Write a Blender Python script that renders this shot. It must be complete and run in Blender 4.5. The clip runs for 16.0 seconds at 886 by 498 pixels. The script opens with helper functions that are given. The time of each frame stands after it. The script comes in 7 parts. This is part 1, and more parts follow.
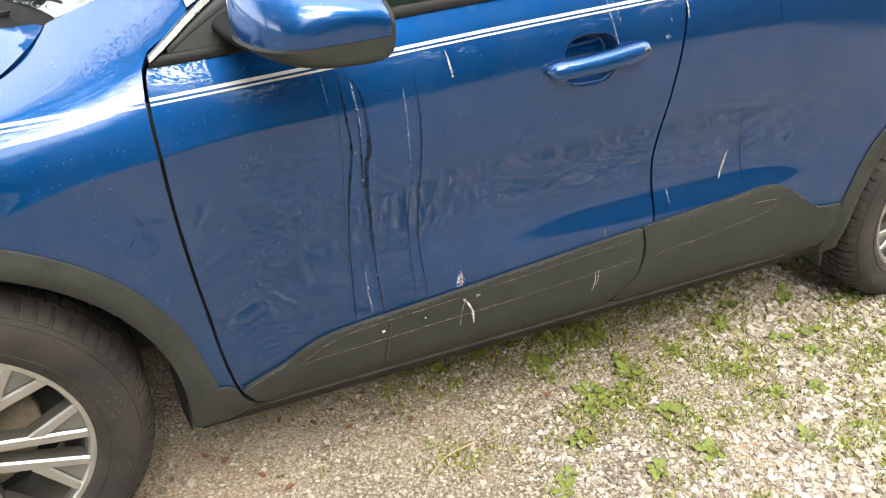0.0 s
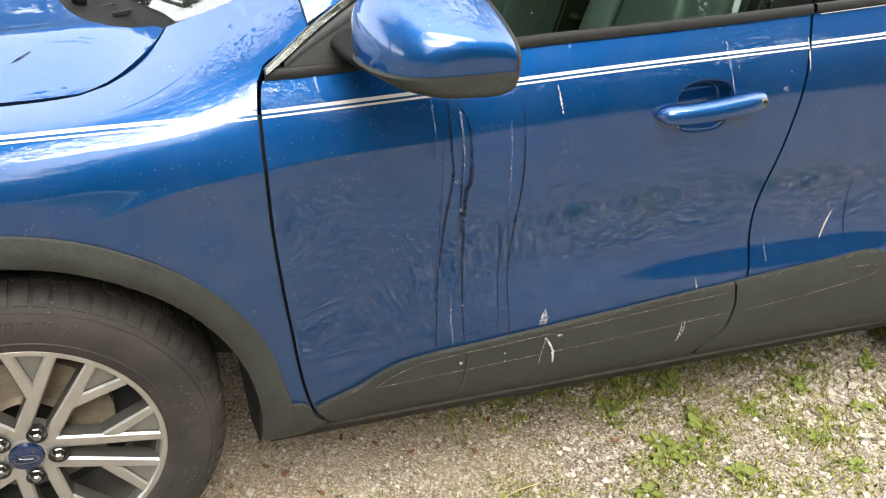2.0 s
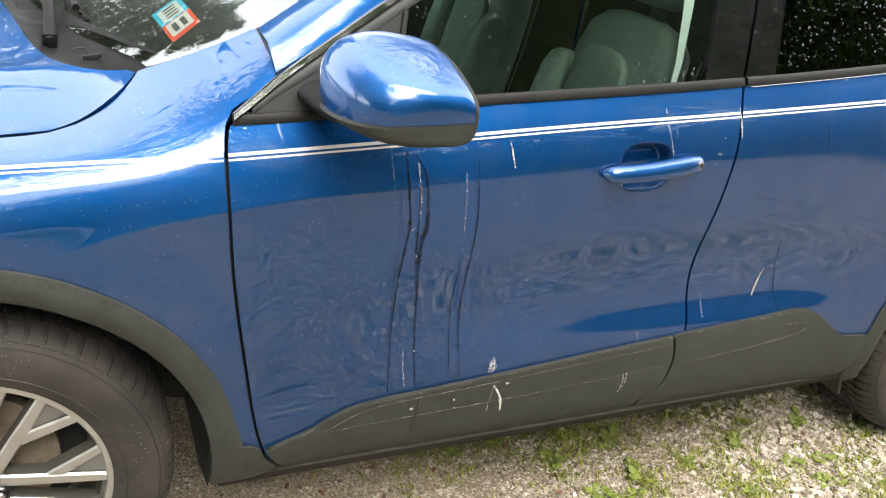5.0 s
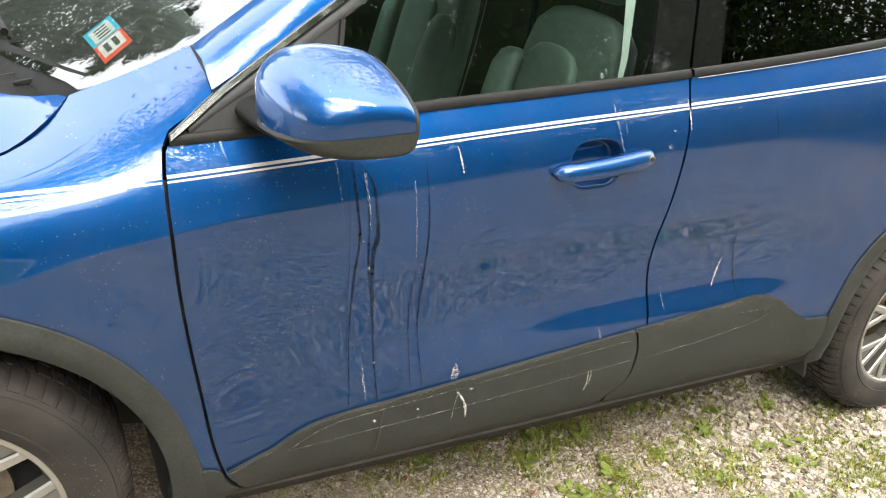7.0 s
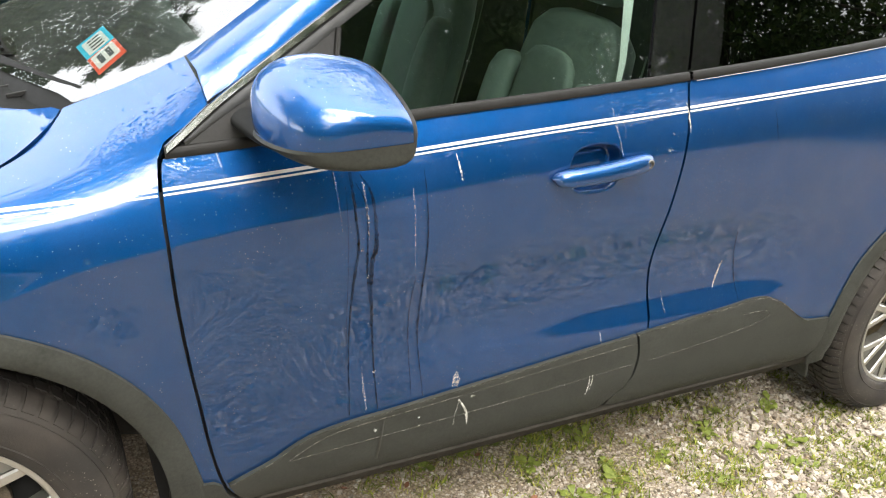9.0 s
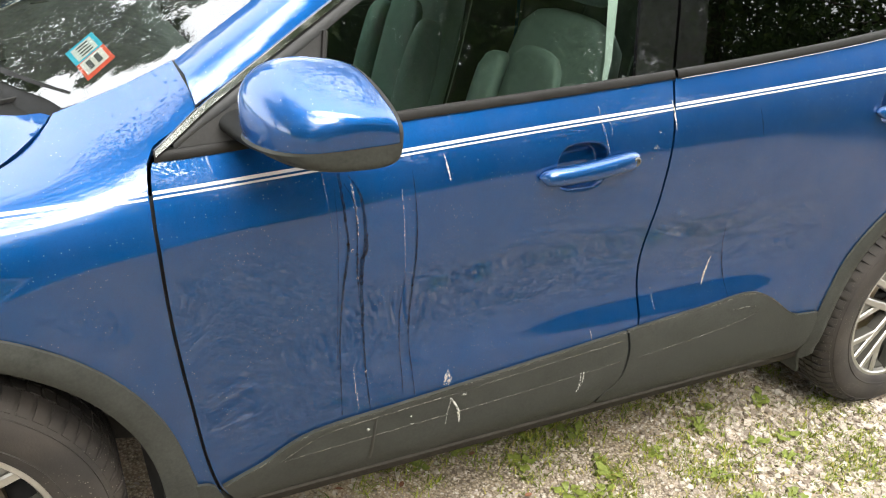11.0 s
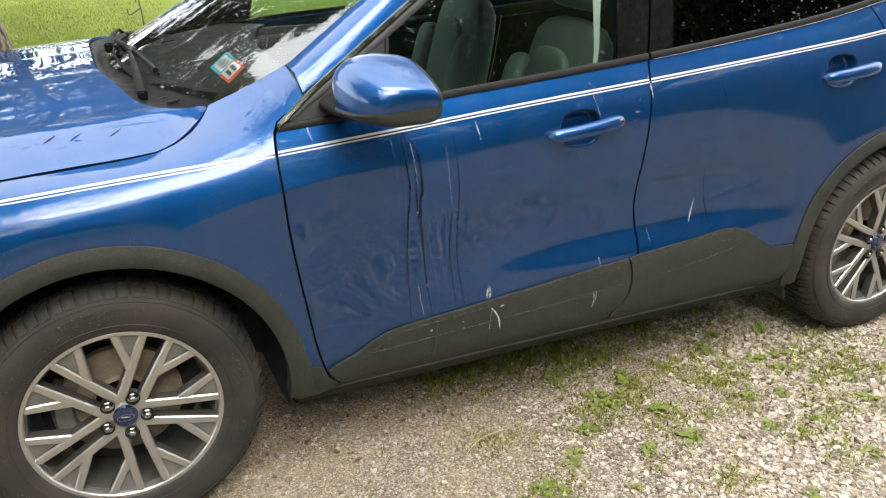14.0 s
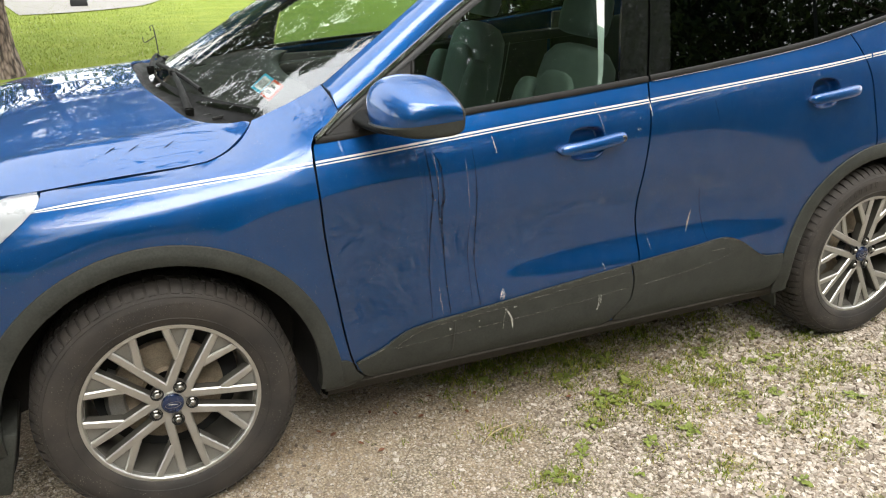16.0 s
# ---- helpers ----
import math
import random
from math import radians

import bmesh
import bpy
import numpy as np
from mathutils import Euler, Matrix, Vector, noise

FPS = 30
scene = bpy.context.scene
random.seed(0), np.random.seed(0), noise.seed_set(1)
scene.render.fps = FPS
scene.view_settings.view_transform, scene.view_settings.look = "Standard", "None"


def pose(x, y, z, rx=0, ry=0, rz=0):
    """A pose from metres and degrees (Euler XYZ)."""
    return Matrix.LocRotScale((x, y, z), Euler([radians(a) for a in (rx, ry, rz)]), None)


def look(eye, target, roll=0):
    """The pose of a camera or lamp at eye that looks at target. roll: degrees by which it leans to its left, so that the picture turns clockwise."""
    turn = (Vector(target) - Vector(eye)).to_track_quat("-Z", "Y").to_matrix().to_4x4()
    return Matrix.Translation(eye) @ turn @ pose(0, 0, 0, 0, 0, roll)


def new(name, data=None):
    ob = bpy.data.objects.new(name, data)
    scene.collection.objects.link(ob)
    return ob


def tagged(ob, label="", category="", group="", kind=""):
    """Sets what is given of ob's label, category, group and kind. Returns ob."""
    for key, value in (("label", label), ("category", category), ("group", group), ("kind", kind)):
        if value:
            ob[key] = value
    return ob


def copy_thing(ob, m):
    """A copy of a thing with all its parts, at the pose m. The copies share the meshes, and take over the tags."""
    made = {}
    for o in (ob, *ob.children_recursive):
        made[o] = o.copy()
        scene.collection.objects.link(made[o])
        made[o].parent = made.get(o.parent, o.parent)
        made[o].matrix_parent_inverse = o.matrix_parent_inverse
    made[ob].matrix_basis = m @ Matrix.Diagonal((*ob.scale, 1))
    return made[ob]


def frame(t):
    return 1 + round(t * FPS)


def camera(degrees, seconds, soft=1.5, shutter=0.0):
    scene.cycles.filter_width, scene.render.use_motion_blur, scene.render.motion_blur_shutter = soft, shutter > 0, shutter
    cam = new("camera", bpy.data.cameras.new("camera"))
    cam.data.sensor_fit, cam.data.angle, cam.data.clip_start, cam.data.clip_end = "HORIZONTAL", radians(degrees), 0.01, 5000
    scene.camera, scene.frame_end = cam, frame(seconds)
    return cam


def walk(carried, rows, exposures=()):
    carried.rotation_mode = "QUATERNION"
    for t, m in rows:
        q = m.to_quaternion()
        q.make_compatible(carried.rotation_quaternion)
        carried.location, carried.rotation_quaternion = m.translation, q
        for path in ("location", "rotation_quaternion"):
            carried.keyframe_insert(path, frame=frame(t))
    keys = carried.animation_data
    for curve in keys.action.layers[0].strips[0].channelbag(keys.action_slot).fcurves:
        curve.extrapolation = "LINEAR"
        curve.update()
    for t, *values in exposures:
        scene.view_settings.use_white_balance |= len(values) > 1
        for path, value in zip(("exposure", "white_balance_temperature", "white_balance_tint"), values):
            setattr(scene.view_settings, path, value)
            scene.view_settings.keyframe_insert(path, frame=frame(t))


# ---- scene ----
cam = camera(56.9, 16.0, soft=1.15)
PATH = [
    (0, (0.326, -1.356, 1.505), (1.088, 0.173, 0.467), 1.4),
    (0.5, (0.361, -1.389, 1.517), (0.971, 0.209, 0.481), 3.4),
    (1, (0.328, -1.326, 1.527), (0.924, 0.291, 0.513), 3.4),
    (1.5, (0.288, -1.279, 1.519), (0.915, 0.325, 0.502), 4.4),
    (2, (0.269, -1.274, 1.515), (0.926, 0.318, 0.498), 5.0),
    (2.5, (0.25, -1.287, 1.51), (0.914, 0.301, 0.492), 5.2),
    (3, (0.24, -1.318, 1.515), (0.931, 0.279, 0.529), 5.7),
    (3.5, (0.235, -1.323, 1.508), (0.982, 0.289, 0.59), 6.4),
    (4, (0.206, -1.328, 1.509), (0.985, 0.292, 0.632), 7.5),
    (4.5, (0.209, -1.32, 1.515), (0.99, 0.302, 0.643), 8.2),
    (5, (0.222, -1.328, 1.509), (1.024, 0.287, 0.645), 8.3),
    (5.2, (0.224, -1.329, 1.505), (1.054, 0.28, 0.655), 8.4),
    (7.3, (0.274, -1.314, 1.529), (1.131, 0.272, 0.663), 5.9),
    (7.5, (0.269, -1.309, 1.531), (1.129, 0.275, 0.666), 6.4),
    (8, (0.271, -1.301, 1.533), (1.128, 0.285, 0.667), 6.0),
    (10.5, (0.284, -1.301, 1.545), (1.151, 0.278, 0.677), 4.9),
    (11, (0.283, -1.322, 1.54), (1.152, 0.26, 0.678), 4.6),
    (11.5, (0.273, -1.343, 1.536), (1.147, 0.238, 0.678), 3.5),
    (12, (0.238, -1.446, 1.542), (1.117, 0.127, 0.675), 3.6),
    (12.5, (0.236, -1.678, 1.578), (1.069, -0.076, 0.719), 3.8),
    (13, (0.204, -1.798, 1.592), (0.951, -0.131, 0.78), 0.4),
    (13.5, (0.054, -1.849, 1.583), (0.807, -0.18, 0.78), -0.7),
    (14, (0.042, -1.945, 1.594), (0.78, -0.269, 0.792), -0.4),
    (14.5, (0.087, -2.043, 1.595), (0.755, -0.338, 0.791), -1.1),
    (15, (-0.013, -2.098, 1.611), (0.634, -0.384, 0.808), -2.7),
    (15.5, (-0.114, -2.124, 1.586), (0.551, -0.382, 0.862), -0.4),
    (16, (-0.112, -2.12, 1.611), (0.646, -0.424, 0.872), -0.2),
]
EXPOSURES = [(0, 1.52), (5, 1.63), (8, 1.67), (11.5, 1.62), (13, 1.18), (16, 1.05)]
walk(cam, [(t, look(eye, target, roll)) for t, eye, target, roll in PATH], EXPOSURES)

# ---------------------------------------------------------------- world and light
SUN_ELEV, SUN_ROT = 56.0, 176.0
world = bpy.data.worlds.new("sky")
scene.world = world
world.use_nodes = True
wn, wl = world.node_tree.nodes, world.node_tree.links
wn.clear()
sky = wn.new("ShaderNodeTexSky")
sky.sky_type, sky.sun_disc = "NISHITA", False
sky.sun_elevation, sky.sun_rotation = radians(SUN_ELEV), radians(SUN_ROT)
sky.dust_density, sky.air_density, sky.ozone_density = 2.5, 1.0, 1.0
cloud_co = wn.new("ShaderNodeTexCoord")
cloud_map = wn.new("ShaderNodeMapping")
cloud_map.inputs["Scale"].default_value = (1.6, 1.6, 3.4)
cloud_noise = wn.new("ShaderNodeTexNoise")
cloud_noise.inputs["Scale"].default_value, cloud_noise.inputs["Detail"].default_value = 1.6, 6.0
cloud_ramp = wn.new("ShaderNodeValToRGB")
cloud_ramp.color_ramp.elements[0].position, cloud_ramp.color_ramp.elements[1].position = 0.02, 0.26
cloud_mix = wn.new("ShaderNodeMixRGB")
cloud_mix.inputs["Color2"].default_value = (22.0, 22.6, 23.0, 1)
wbg = wn.new("ShaderNodeBackground")
wbg.inputs["Strength"].default_value = 0.10
wout = wn.new("ShaderNodeOutputWorld")
wl.new(cloud_co.outputs["Generated"], cloud_map.inputs["Vector"])
wl.new(cloud_map.outputs["Vector"], cloud_noise.inputs["Vector"])
wl.new(cloud_noise.outputs["Fac"], cloud_ramp.inputs["Fac"])
wl.new(cloud_ramp.outputs["Color"], cloud_mix.inputs["Fac"])
wl.new(sky.outputs["Color"], cloud_mix.inputs["Color1"])
wl.new(cloud_mix.outputs["Color"], wbg.inputs["Color"])
wl.new(wbg.outputs["Background"], wout.inputs["Surface"])

sun_data = bpy.data.lights.new("sun", "SUN")
sun_data.energy, sun_data.angle, sun_data.color = 2.6, radians(45), (1.0, 0.95, 0.86)
sun = new("sun", sun_data)
_a, _e = radians(SUN_ROT), radians(SUN_ELEV)
sun.matrix_world = look((0, 0, 30), Vector((0, 0, 30)) - Vector((math.sin(_a) * math.cos(_e), math.cos(_a) * math.cos(_e), math.sin(_e))))


# ---------------------------------------------------------------- materials
def material(name):
    m = bpy.data.materials.new(name)
    m.use_nodes = True
    return m, m.node_tree.nodes, m.node_tree.links, m.node_tree.nodes["Principled BSDF"]


def coords(n, l, scale=(1, 1, 1)):
    c, mp = n.new("ShaderNodeTexCoord"), n.new("ShaderNodeMapping")
    mp.inputs["Scale"].default_value = scale
    l.new(c.outputs["Object"], mp.inputs["Vector"])
    return mp.outputs["Vector"]


def noise_tex(n, l, vec, scale, detail=4.0, rough=0.55):
    t = n.new("ShaderNodeTexNoise")
    t.inputs["Scale"].default_value, t.inputs["Detail"].default_value, t.inputs["Roughness"].default_value = scale, detail, rough
    l.new(vec, t.inputs["Vector"])
    return t.outputs["Fac"]


def ramp(n, l, fac, stops):
    r = n.new("ShaderNodeValToRGB")
    while len(r.color_ramp.elements) < len(stops):
        r.color_ramp.elements.new(0.5)
    for e, (p, c) in zip(r.color_ramp.elements, stops):
        e.position = p
        e.color = (*c, 1) if not isinstance(c, float) else (c, c, c, 1)
    l.new(fac, r.inputs["Fac"])
    return r.outputs["Color"]


def mix(n, l, fac, a, b, blend="MIX"):
    m = n.new("ShaderNodeMixRGB")
    m.blend_type = blend
    for sock, v in ((m.inputs["Fac"], fac), (m.inputs["Color1"], a), (m.inputs["Color2"], b)):
        if isinstance(v, float):
            sock.default_value = v if sock.name == "Fac" else (v, v, v, 1)
        elif isinstance(v, tuple):
            sock.default_value = (*v, 1)
        else:
            l.new(v, sock)
    return m.outputs["Color"]


def bump(n, l, bsdf, height, strength, distance=0.002):
    b = n.new("ShaderNodeBump")
    b.inputs["Strength"].default_value, b.inputs["Distance"].default_value = strength, distance
    l.new(height, b.inputs["Height"])
    l.new(b.outputs["Normal"], bsdf.inputs["Normal"])


def plain(name, color, rough=0.5, metal=0.0, vary=0.25, scale=30.0, coat=0.0, bumpy=0.0, bump_scale=300.0, spec=0.5):
    """A surface with two scales of variation in tone and gloss and, where asked, a fine relief."""
    m, n, l, b = material(name)
    v = coords(n, l)
    f1, f2 = noise_tex(n, l, v, scale), noise_tex(n, l, v, scale * 9)
    f = mix(n, l, 0.5, f1, f2)
    dark, light = tuple(c * (1 - vary) for c in color), tuple(min(1, c * (1 + vary)) for c in color)
    l.new(ramp(n, l, f, [(0.3, dark), (0.7, light)]), b.inputs["Base Color"])
    l.new(ramp(n, l, f1, [(0.3, max(0.02, rough - 0.08)), (0.7, min(1.0, rough + 0.08))]), b.inputs["Roughness"])
    b.inputs["Metallic"].default_value, b.inputs["Coat Weight"].default_value, b.inputs["Coat Roughness"].default_value = metal, coat, 0.03
    b.inputs["Specular IOR Level"].default_value = spec
    if bumpy:
        bump(n, l, b, noise_tex(n, l, v, bump_scale, 3.0), bumpy)
    return m


def paint_material():
    m, n, l, b = material("metallic_blue_paint")
    v = coords(n, l)
    flake = n.new("ShaderNodeTexVoronoi")
    flake.inputs["Scale"].default_value = 2600.0
    l.new(v, flake.inputs["Vector"])
    tone = ramp(n, l, noise_tex(n, l, v, 3.0), [(0.3, (0.0004, 0.049, 0.180)), (0.7, (0.0004, 0.057, 0.206))])
    fl = ramp(n, l, flake.outputs["Color"], [(0.2, 0.75), (0.9, 1.3)])
    base = mix(n, l, 1.0, tone, fl, "MULTIPLY")
    # dried specks of dust and pollen, thicker in broad patches
    sp = n.new("ShaderNodeTexVoronoi")
    sp.inputs["Scale"].default_value = 125.0
    sp.inputs["Randomness"].default_value = 1.0
    l.new(v, sp.inputs["Vector"])
    dot = ramp(n, l, sp.outputs["Distance"], [(0.08, 1.0), (0.16, 0.0)])
    patch_f = ramp(n, l, noise_tex(n, l, v, 4.0), [(0.36, 0.10), (0.66, 0.9)])
    rnd = ramp(n, l, sp.outputs["Color"], [(0.45, 0.0), (0.70, 1.0)])
    speck = mix(n, l, 1.0, mix(n, l, 1.0, dot, patch_f, "MULTIPLY"), rnd, "MULTIPLY")
    col = mix(n, l, speck, base, (0.26, 0.31, 0.37))
    film = ramp(n, l, noise_tex(n, l, v, 14.0, 6.0), [(0.4, 0.0), (0.85, 0.05)])
    col = mix(n, l, film, col, (0.25, 0.25, 0.24))
    l.new(col, b.inputs["Base Color"])
    b.inputs["Metallic"].default_value = 0.93
    b.inputs["Roughness"].default_value = 0.54
    b.inputs["Coat IOR"].default_value = 1.58
    b.inputs["Coat Weight"].default_value = 1.0
    l.new(ramp(n, l, noise_tex(n, l, v, 9.0, 5.0), [(0.35, 0.003), (0.8, 0.018)]), b.inputs["Coat Roughness"])
    # the faint unevenness of sprayed lacquer
    peel = n.new("ShaderNodeBump")
    peel.inputs["Strength"].default_value, peel.inputs["Distance"].default_value = 1.0, 0.000016
    l.new(noise_tex(n, l, coords(n, l, (26, 26, 70)), 1.0, 2.0), peel.inputs["Height"])
    l.new(peel.outputs["Normal"], b.inputs["Coat Normal"])
    return m


def glass_material(name, tint, ior=1.85):
    m, n, l, b = material(name)
    n.remove(b)
    out = n["Material Output"]
    tr, gl, mx = n.new("ShaderNodeBsdfTransparent"), n.new("ShaderNodeBsdfGlossy"), n.new("ShaderNodeMixShader")
    fr = n.new("ShaderNodeFresnel")
    fr.inputs["IOR"].default_value = ior
    tr.inputs["Color"].default_value = (*tint, 1)
    gl.inputs["Roughness"].default_value = 0.01
    l.new(fr.outputs["Fac"], mx.inputs["Fac"])
    l.new(tr.outputs["BSDF"], mx.inputs[1])
    l.new(gl.outputs["BSDF"], mx.inputs[2])
    l.new(mx.outputs["Shader"], out.inputs["Surface"])
    return m


def stain(name, color, lo, hi, scale):
    """Dried dirt that covers what lies under it only in flecks."""
    m, n, l, b = material(name)
    v = coords(n, l)
    f = noise_tex(n, l, v, scale, 6.0, 0.65)
    l.new(ramp(n, l, noise_tex(n, l, v, scale * 2), [(0.3, tuple(c * 0.7 for c in color)), (0.7, tuple(min(1.0, c * 1.2) for c in color))]), b.inputs["Base Color"])
    b.inputs["Roughness"].default_value, b.inputs["Specular IOR Level"].default_value = 0.75, 0.12
    l.new(ramp(n, l, f, [(0.40, lo), (0.60, hi)]), b.inputs["Alpha"])
    return m


PAINT = paint_material()
CLAD = plain("black_textured_plastic", (0.032, 0.033, 0.029), 0.52, 0.0, 0.35, 18.0, bumpy=0.25, bump_scale=900.0, spec=0.14)
PLASTIC = plain("smooth_black_plastic", (0.022, 0.021, 0.020), 0.5, 0.0, 0.25, 20.0, spec=0.18)
GLOSSBLACK = plain("gloss_black_trim", (0.004, 0.004, 0.0045), 0.08, 0.0, 0.2, 20.0, coat=1.0)
DARK = plain("underbody_black", (0.012, 0.012, 0.012), 0.8, 0.0, 0.4, 12.0)
def rubber_material():
    """Brown-black rubber with a film of dust and flecks of dried mud."""
    m, n, l, b = material("tyre_rubber")
    v = coords(n, l)
    dust = ramp(n, l, noise_tex(n, l, v, 9.0, 6.0), [(0.35, (0.020, 0.0175, 0.016)), (0.7, (0.042, 0.035, 0.030))])
    fleck = n.new("ShaderNodeTexVoronoi")
    fleck.inputs["Scale"].default_value = 150.0
    l.new(v, fleck.inputs["Vector"])
    spot = ramp(n, l, fleck.outputs["Distance"], [(0.10, 1.0), (0.24, 0.0)])
    where = ramp(n, l, noise_tex(n, l, v, 7.0, 4.0), [(0.46, 0.0), (0.62, 0.8)])
    pick = ramp(n, l, fleck.outputs["Color"], [(0.55, 0.0), (0.65, 1.0)])
    mud = mix(n, l, 1.0, mix(n, l, 1.0, spot, where, "MULTIPLY"), pick, "MULTIPLY")
    l.new(mix(n, l, mud, dust, (0.26, 0.235, 0.20)), b.inputs["Base Color"])
    b.inputs["Roughness"].default_value, b.inputs["Specular IOR Level"].default_value = 0.72, 0.35
    bump(n, l, b, noise_tex(n, l, v, 240.0, 3.0), 0.3)
    return m


RUBBER = rubber_material()
SEAL = plain("rubber_seal", (0.018, 0.018, 0.018), 0.6, 0.0, 0.2, 30.0)
TRIM = plain("satin_belt_trim", (0.013, 0.012, 0.011), 0.5, 0.0, 0.25, 25.0, spec=0.14)
CHROME = plain("chrome_trim", (0.27, 0.27, 0.25), 0.14, 1.0, 0.08, 20.0)
ALLOY = plain("machined_alloy", (0.42, 0.41, 0.385), 0.42, 0.85, 0.10, 40.0)
POCKET = plain("grey_pocket_paint", (0.17, 0.165, 0.15), 0.45, 0.4, 0.15, 40.0)
ALLOYDARK = plain("dark_grey_wheel_paint", (0.085, 0.080, 0.070), 0.4, 0.4, 0.2, 40.0)
STEEL = plain("cast_steel", (0.26, 0.25, 0.23), 0.45, 0.5, 0.3, 35.0)
RUST = plain("rusty_brake_iron", (0.27, 0.22, 0.16), 0.7, 0.4, 0.4, 40.0)
NUT = plain("bright_steel", (0.26, 0.25, 0.23), 0.32, 1.0, 0.1, 40.0)
ARM = plain("dark_moulded_plastic", (0.008, 0.008, 0.0075), 0.55, 0.0, 0.3, 24.0, spec=0.1)
BADGE = plain("blue_badge", (0.008, 0.020, 0.065), 0.25, 0.2, 0.15, 60.0, coat=0.6)
STRIPE = plain("white_pinstripe", (0.54, 0.54, 0.525), 0.35, 0.0, 0.06, 60.0)
GLASS = glass_material("tinted_side_glass", (0.50, 0.64, 0.57), 1.75)
PRIVACY = glass_material("dark_privacy_glass", (0.014, 0.015, 0.015), 1.58)
WINDSCREEN = glass_material("windscreen_glass", (0.86, 0.92, 0.89), 2.25)
LENS = glass_material("clear_lamp_lens", (0.92, 0.93, 0.94))
LAMPWHITE = plain("lamp_reflector", (0.66, 0.67, 0.68), 0.3, 0.3, 0.08, 20.0)
LEATHER = plain("charcoal_leather", (0.15, 0.185, 0.17), 0.55, 0.0, 0.2, 14.0, bumpy=0.3, bump_scale=500.0)
CABIN = plain("charcoal_cabin_plastic", (0.030, 0.032, 0.032), 0.6, 0.0, 0.2, 14.0)
HEADLINER = plain("grey_headliner", (0.25, 0.25, 0.24), 0.9, 0.0, 0.1, 14.0)
STITCH = plain("pale_stitching", (0.22, 0.23, 0.22), 0.8, 0.0, 0.1, 60.0)
BELT = plain("pale_grey_pillar_cover", (0.55, 0.58, 0.56), 0.6, 0.0, 0.1, 30.0)
STREAK = stain("dried_dark_grime", (0.010, 0.0105, 0.012), 0.30, 0.80, 70.0)
DROPPING = stain("dried_bird_dropping", (0.52, 0.51, 0.47), 0.15, 1.0, 210.0)
PALESTREAK = stain("chalky_runoff", (0.36, 0.40, 0.44), 0.0, 0.5, 230.0)


# ---------------------------------------------------------------- mesh helpers
def pchip(pts):
    """A smooth curve through (x, value) pairs that never overshoots, as a function of x."""
    xs, ys = np.array([p[0] for p in pts], float), np.array([p[1] for p in pts], float)
    h, d = np.diff(xs), np.diff(ys) / np.diff(xs)
    m = np.zeros(len(xs))
    m[0], m[-1] = d[0], d[-1]
    for i in range(1, len(xs) - 1):
        if d[i - 1] * d[i] > 0:
            w1, w2 = 2 * h[i] + h[i - 1], h[i] + 2 * h[i - 1]
            m[i] = (w1 + w2) / (w1 / d[i - 1] + w2 / d[i])

    def f(x):
        q = np.clip(np.asarray(x, float), xs[0], xs[-1])
        i = np.clip(np.searchsorted(xs, q) - 1, 0, len(h) - 1)
        t = (q - xs[i]) / h[i]
        out = (1 + 2 * t) * (1 - t) ** 2 * ys[i] + t * (1 - t) ** 2 * h[i] * m[i] + t * t * (3 - 2 * t) * ys[i + 1] + t * t * (t - 1) * h[i] * m[i + 1]
        return float(out) if out.ndim == 0 else out

    return f


def soft(pts, sigma=0.045):
    """pchip, rounded off over sigma, so that the sheet metal has no kinks."""
    f = pchip(pts)
    x0, x1 = pts[0][0], pts[-1][0]
    xs = np.linspace(x0, x1, 900)
    ys = f(xs)
    step = xs[1] - xs[0]
    n = max(1, int(3 * sigma / step))
    k = np.exp(-0.5 * (np.arange(-n, n + 1) * step / sigma) ** 2)
    k /= k.sum()
    lead, tail = ys[0] + (ys[1] - ys[0]) * np.arange(-n, 0), ys[-1] + (ys[-1] - ys[-2]) * np.arange(1, n + 1)
    ys = np.convolve(np.r_[lead, ys, tail], k, "valid")
    return lambda x: float(np.interp(x, xs, ys))


def curve_points(pts, n, smooth=True):
    """n points along a polyline, evenly spaced by length, rounded by Catmull-Rom."""
    pts = [np.array(p, float) for p in pts]
    if smooth and len(pts) > 2:
        ext = [2 * pts[0] - pts[1]] + pts + [2 * pts[-1] - pts[-2]]
        dense = []
        for i in range(1, len(ext) - 2):
            a, b, c, d = ext[i - 1 : i + 3]
            for t in np.linspace(0, 1, 16, endpoint=False):
                dense.append(0.5 * (2 * b + (c - a) * t + (2 * a - 5 * b + 4 * c - d) * t * t + (3 * b - 3 * c + d - a) * t**3))
        pts = dense + [pts[-1]]
    pts = np.array(pts)
    s = np.r_[0, np.cumsum(np.linalg.norm(np.diff(pts, axis=0), axis=1))]
    return [np.array([np.interp(v, s, pts[:, k]) for k in range(pts.shape[1])]) for v in np.linspace(0, s[-1], n)]


def to_mesh(name, verts, faces, mats, face_mats=None, smooth=35.0, normals=None):
    me = bpy.data.meshes.new(name)
    me.from_pydata([tuple(map(float, v)) for v in verts], [], [tuple(map(int, f)) for f in faces])
    for m in mats if isinstance(mats, (list, tuple)) else [mats]:
        me.materials.append(m)
    if face_mats is not None:
        me.polygons.foreach_set("material_index", np.array(face_mats, np.int32))
    me.update()
    if normals is not None:
        me.polygons.foreach_set("use_smooth", np.ones(len(me.polygons), bool))
        me.normals_split_custom_set_from_vertices([tuple(map(float, v)) for v in normals])
    elif smooth:
        me.polygons.foreach_set("use_smooth", np.ones(len(me.polygons), bool))
        me.set_sharp_from_angle(angle=radians(smooth))
    return me


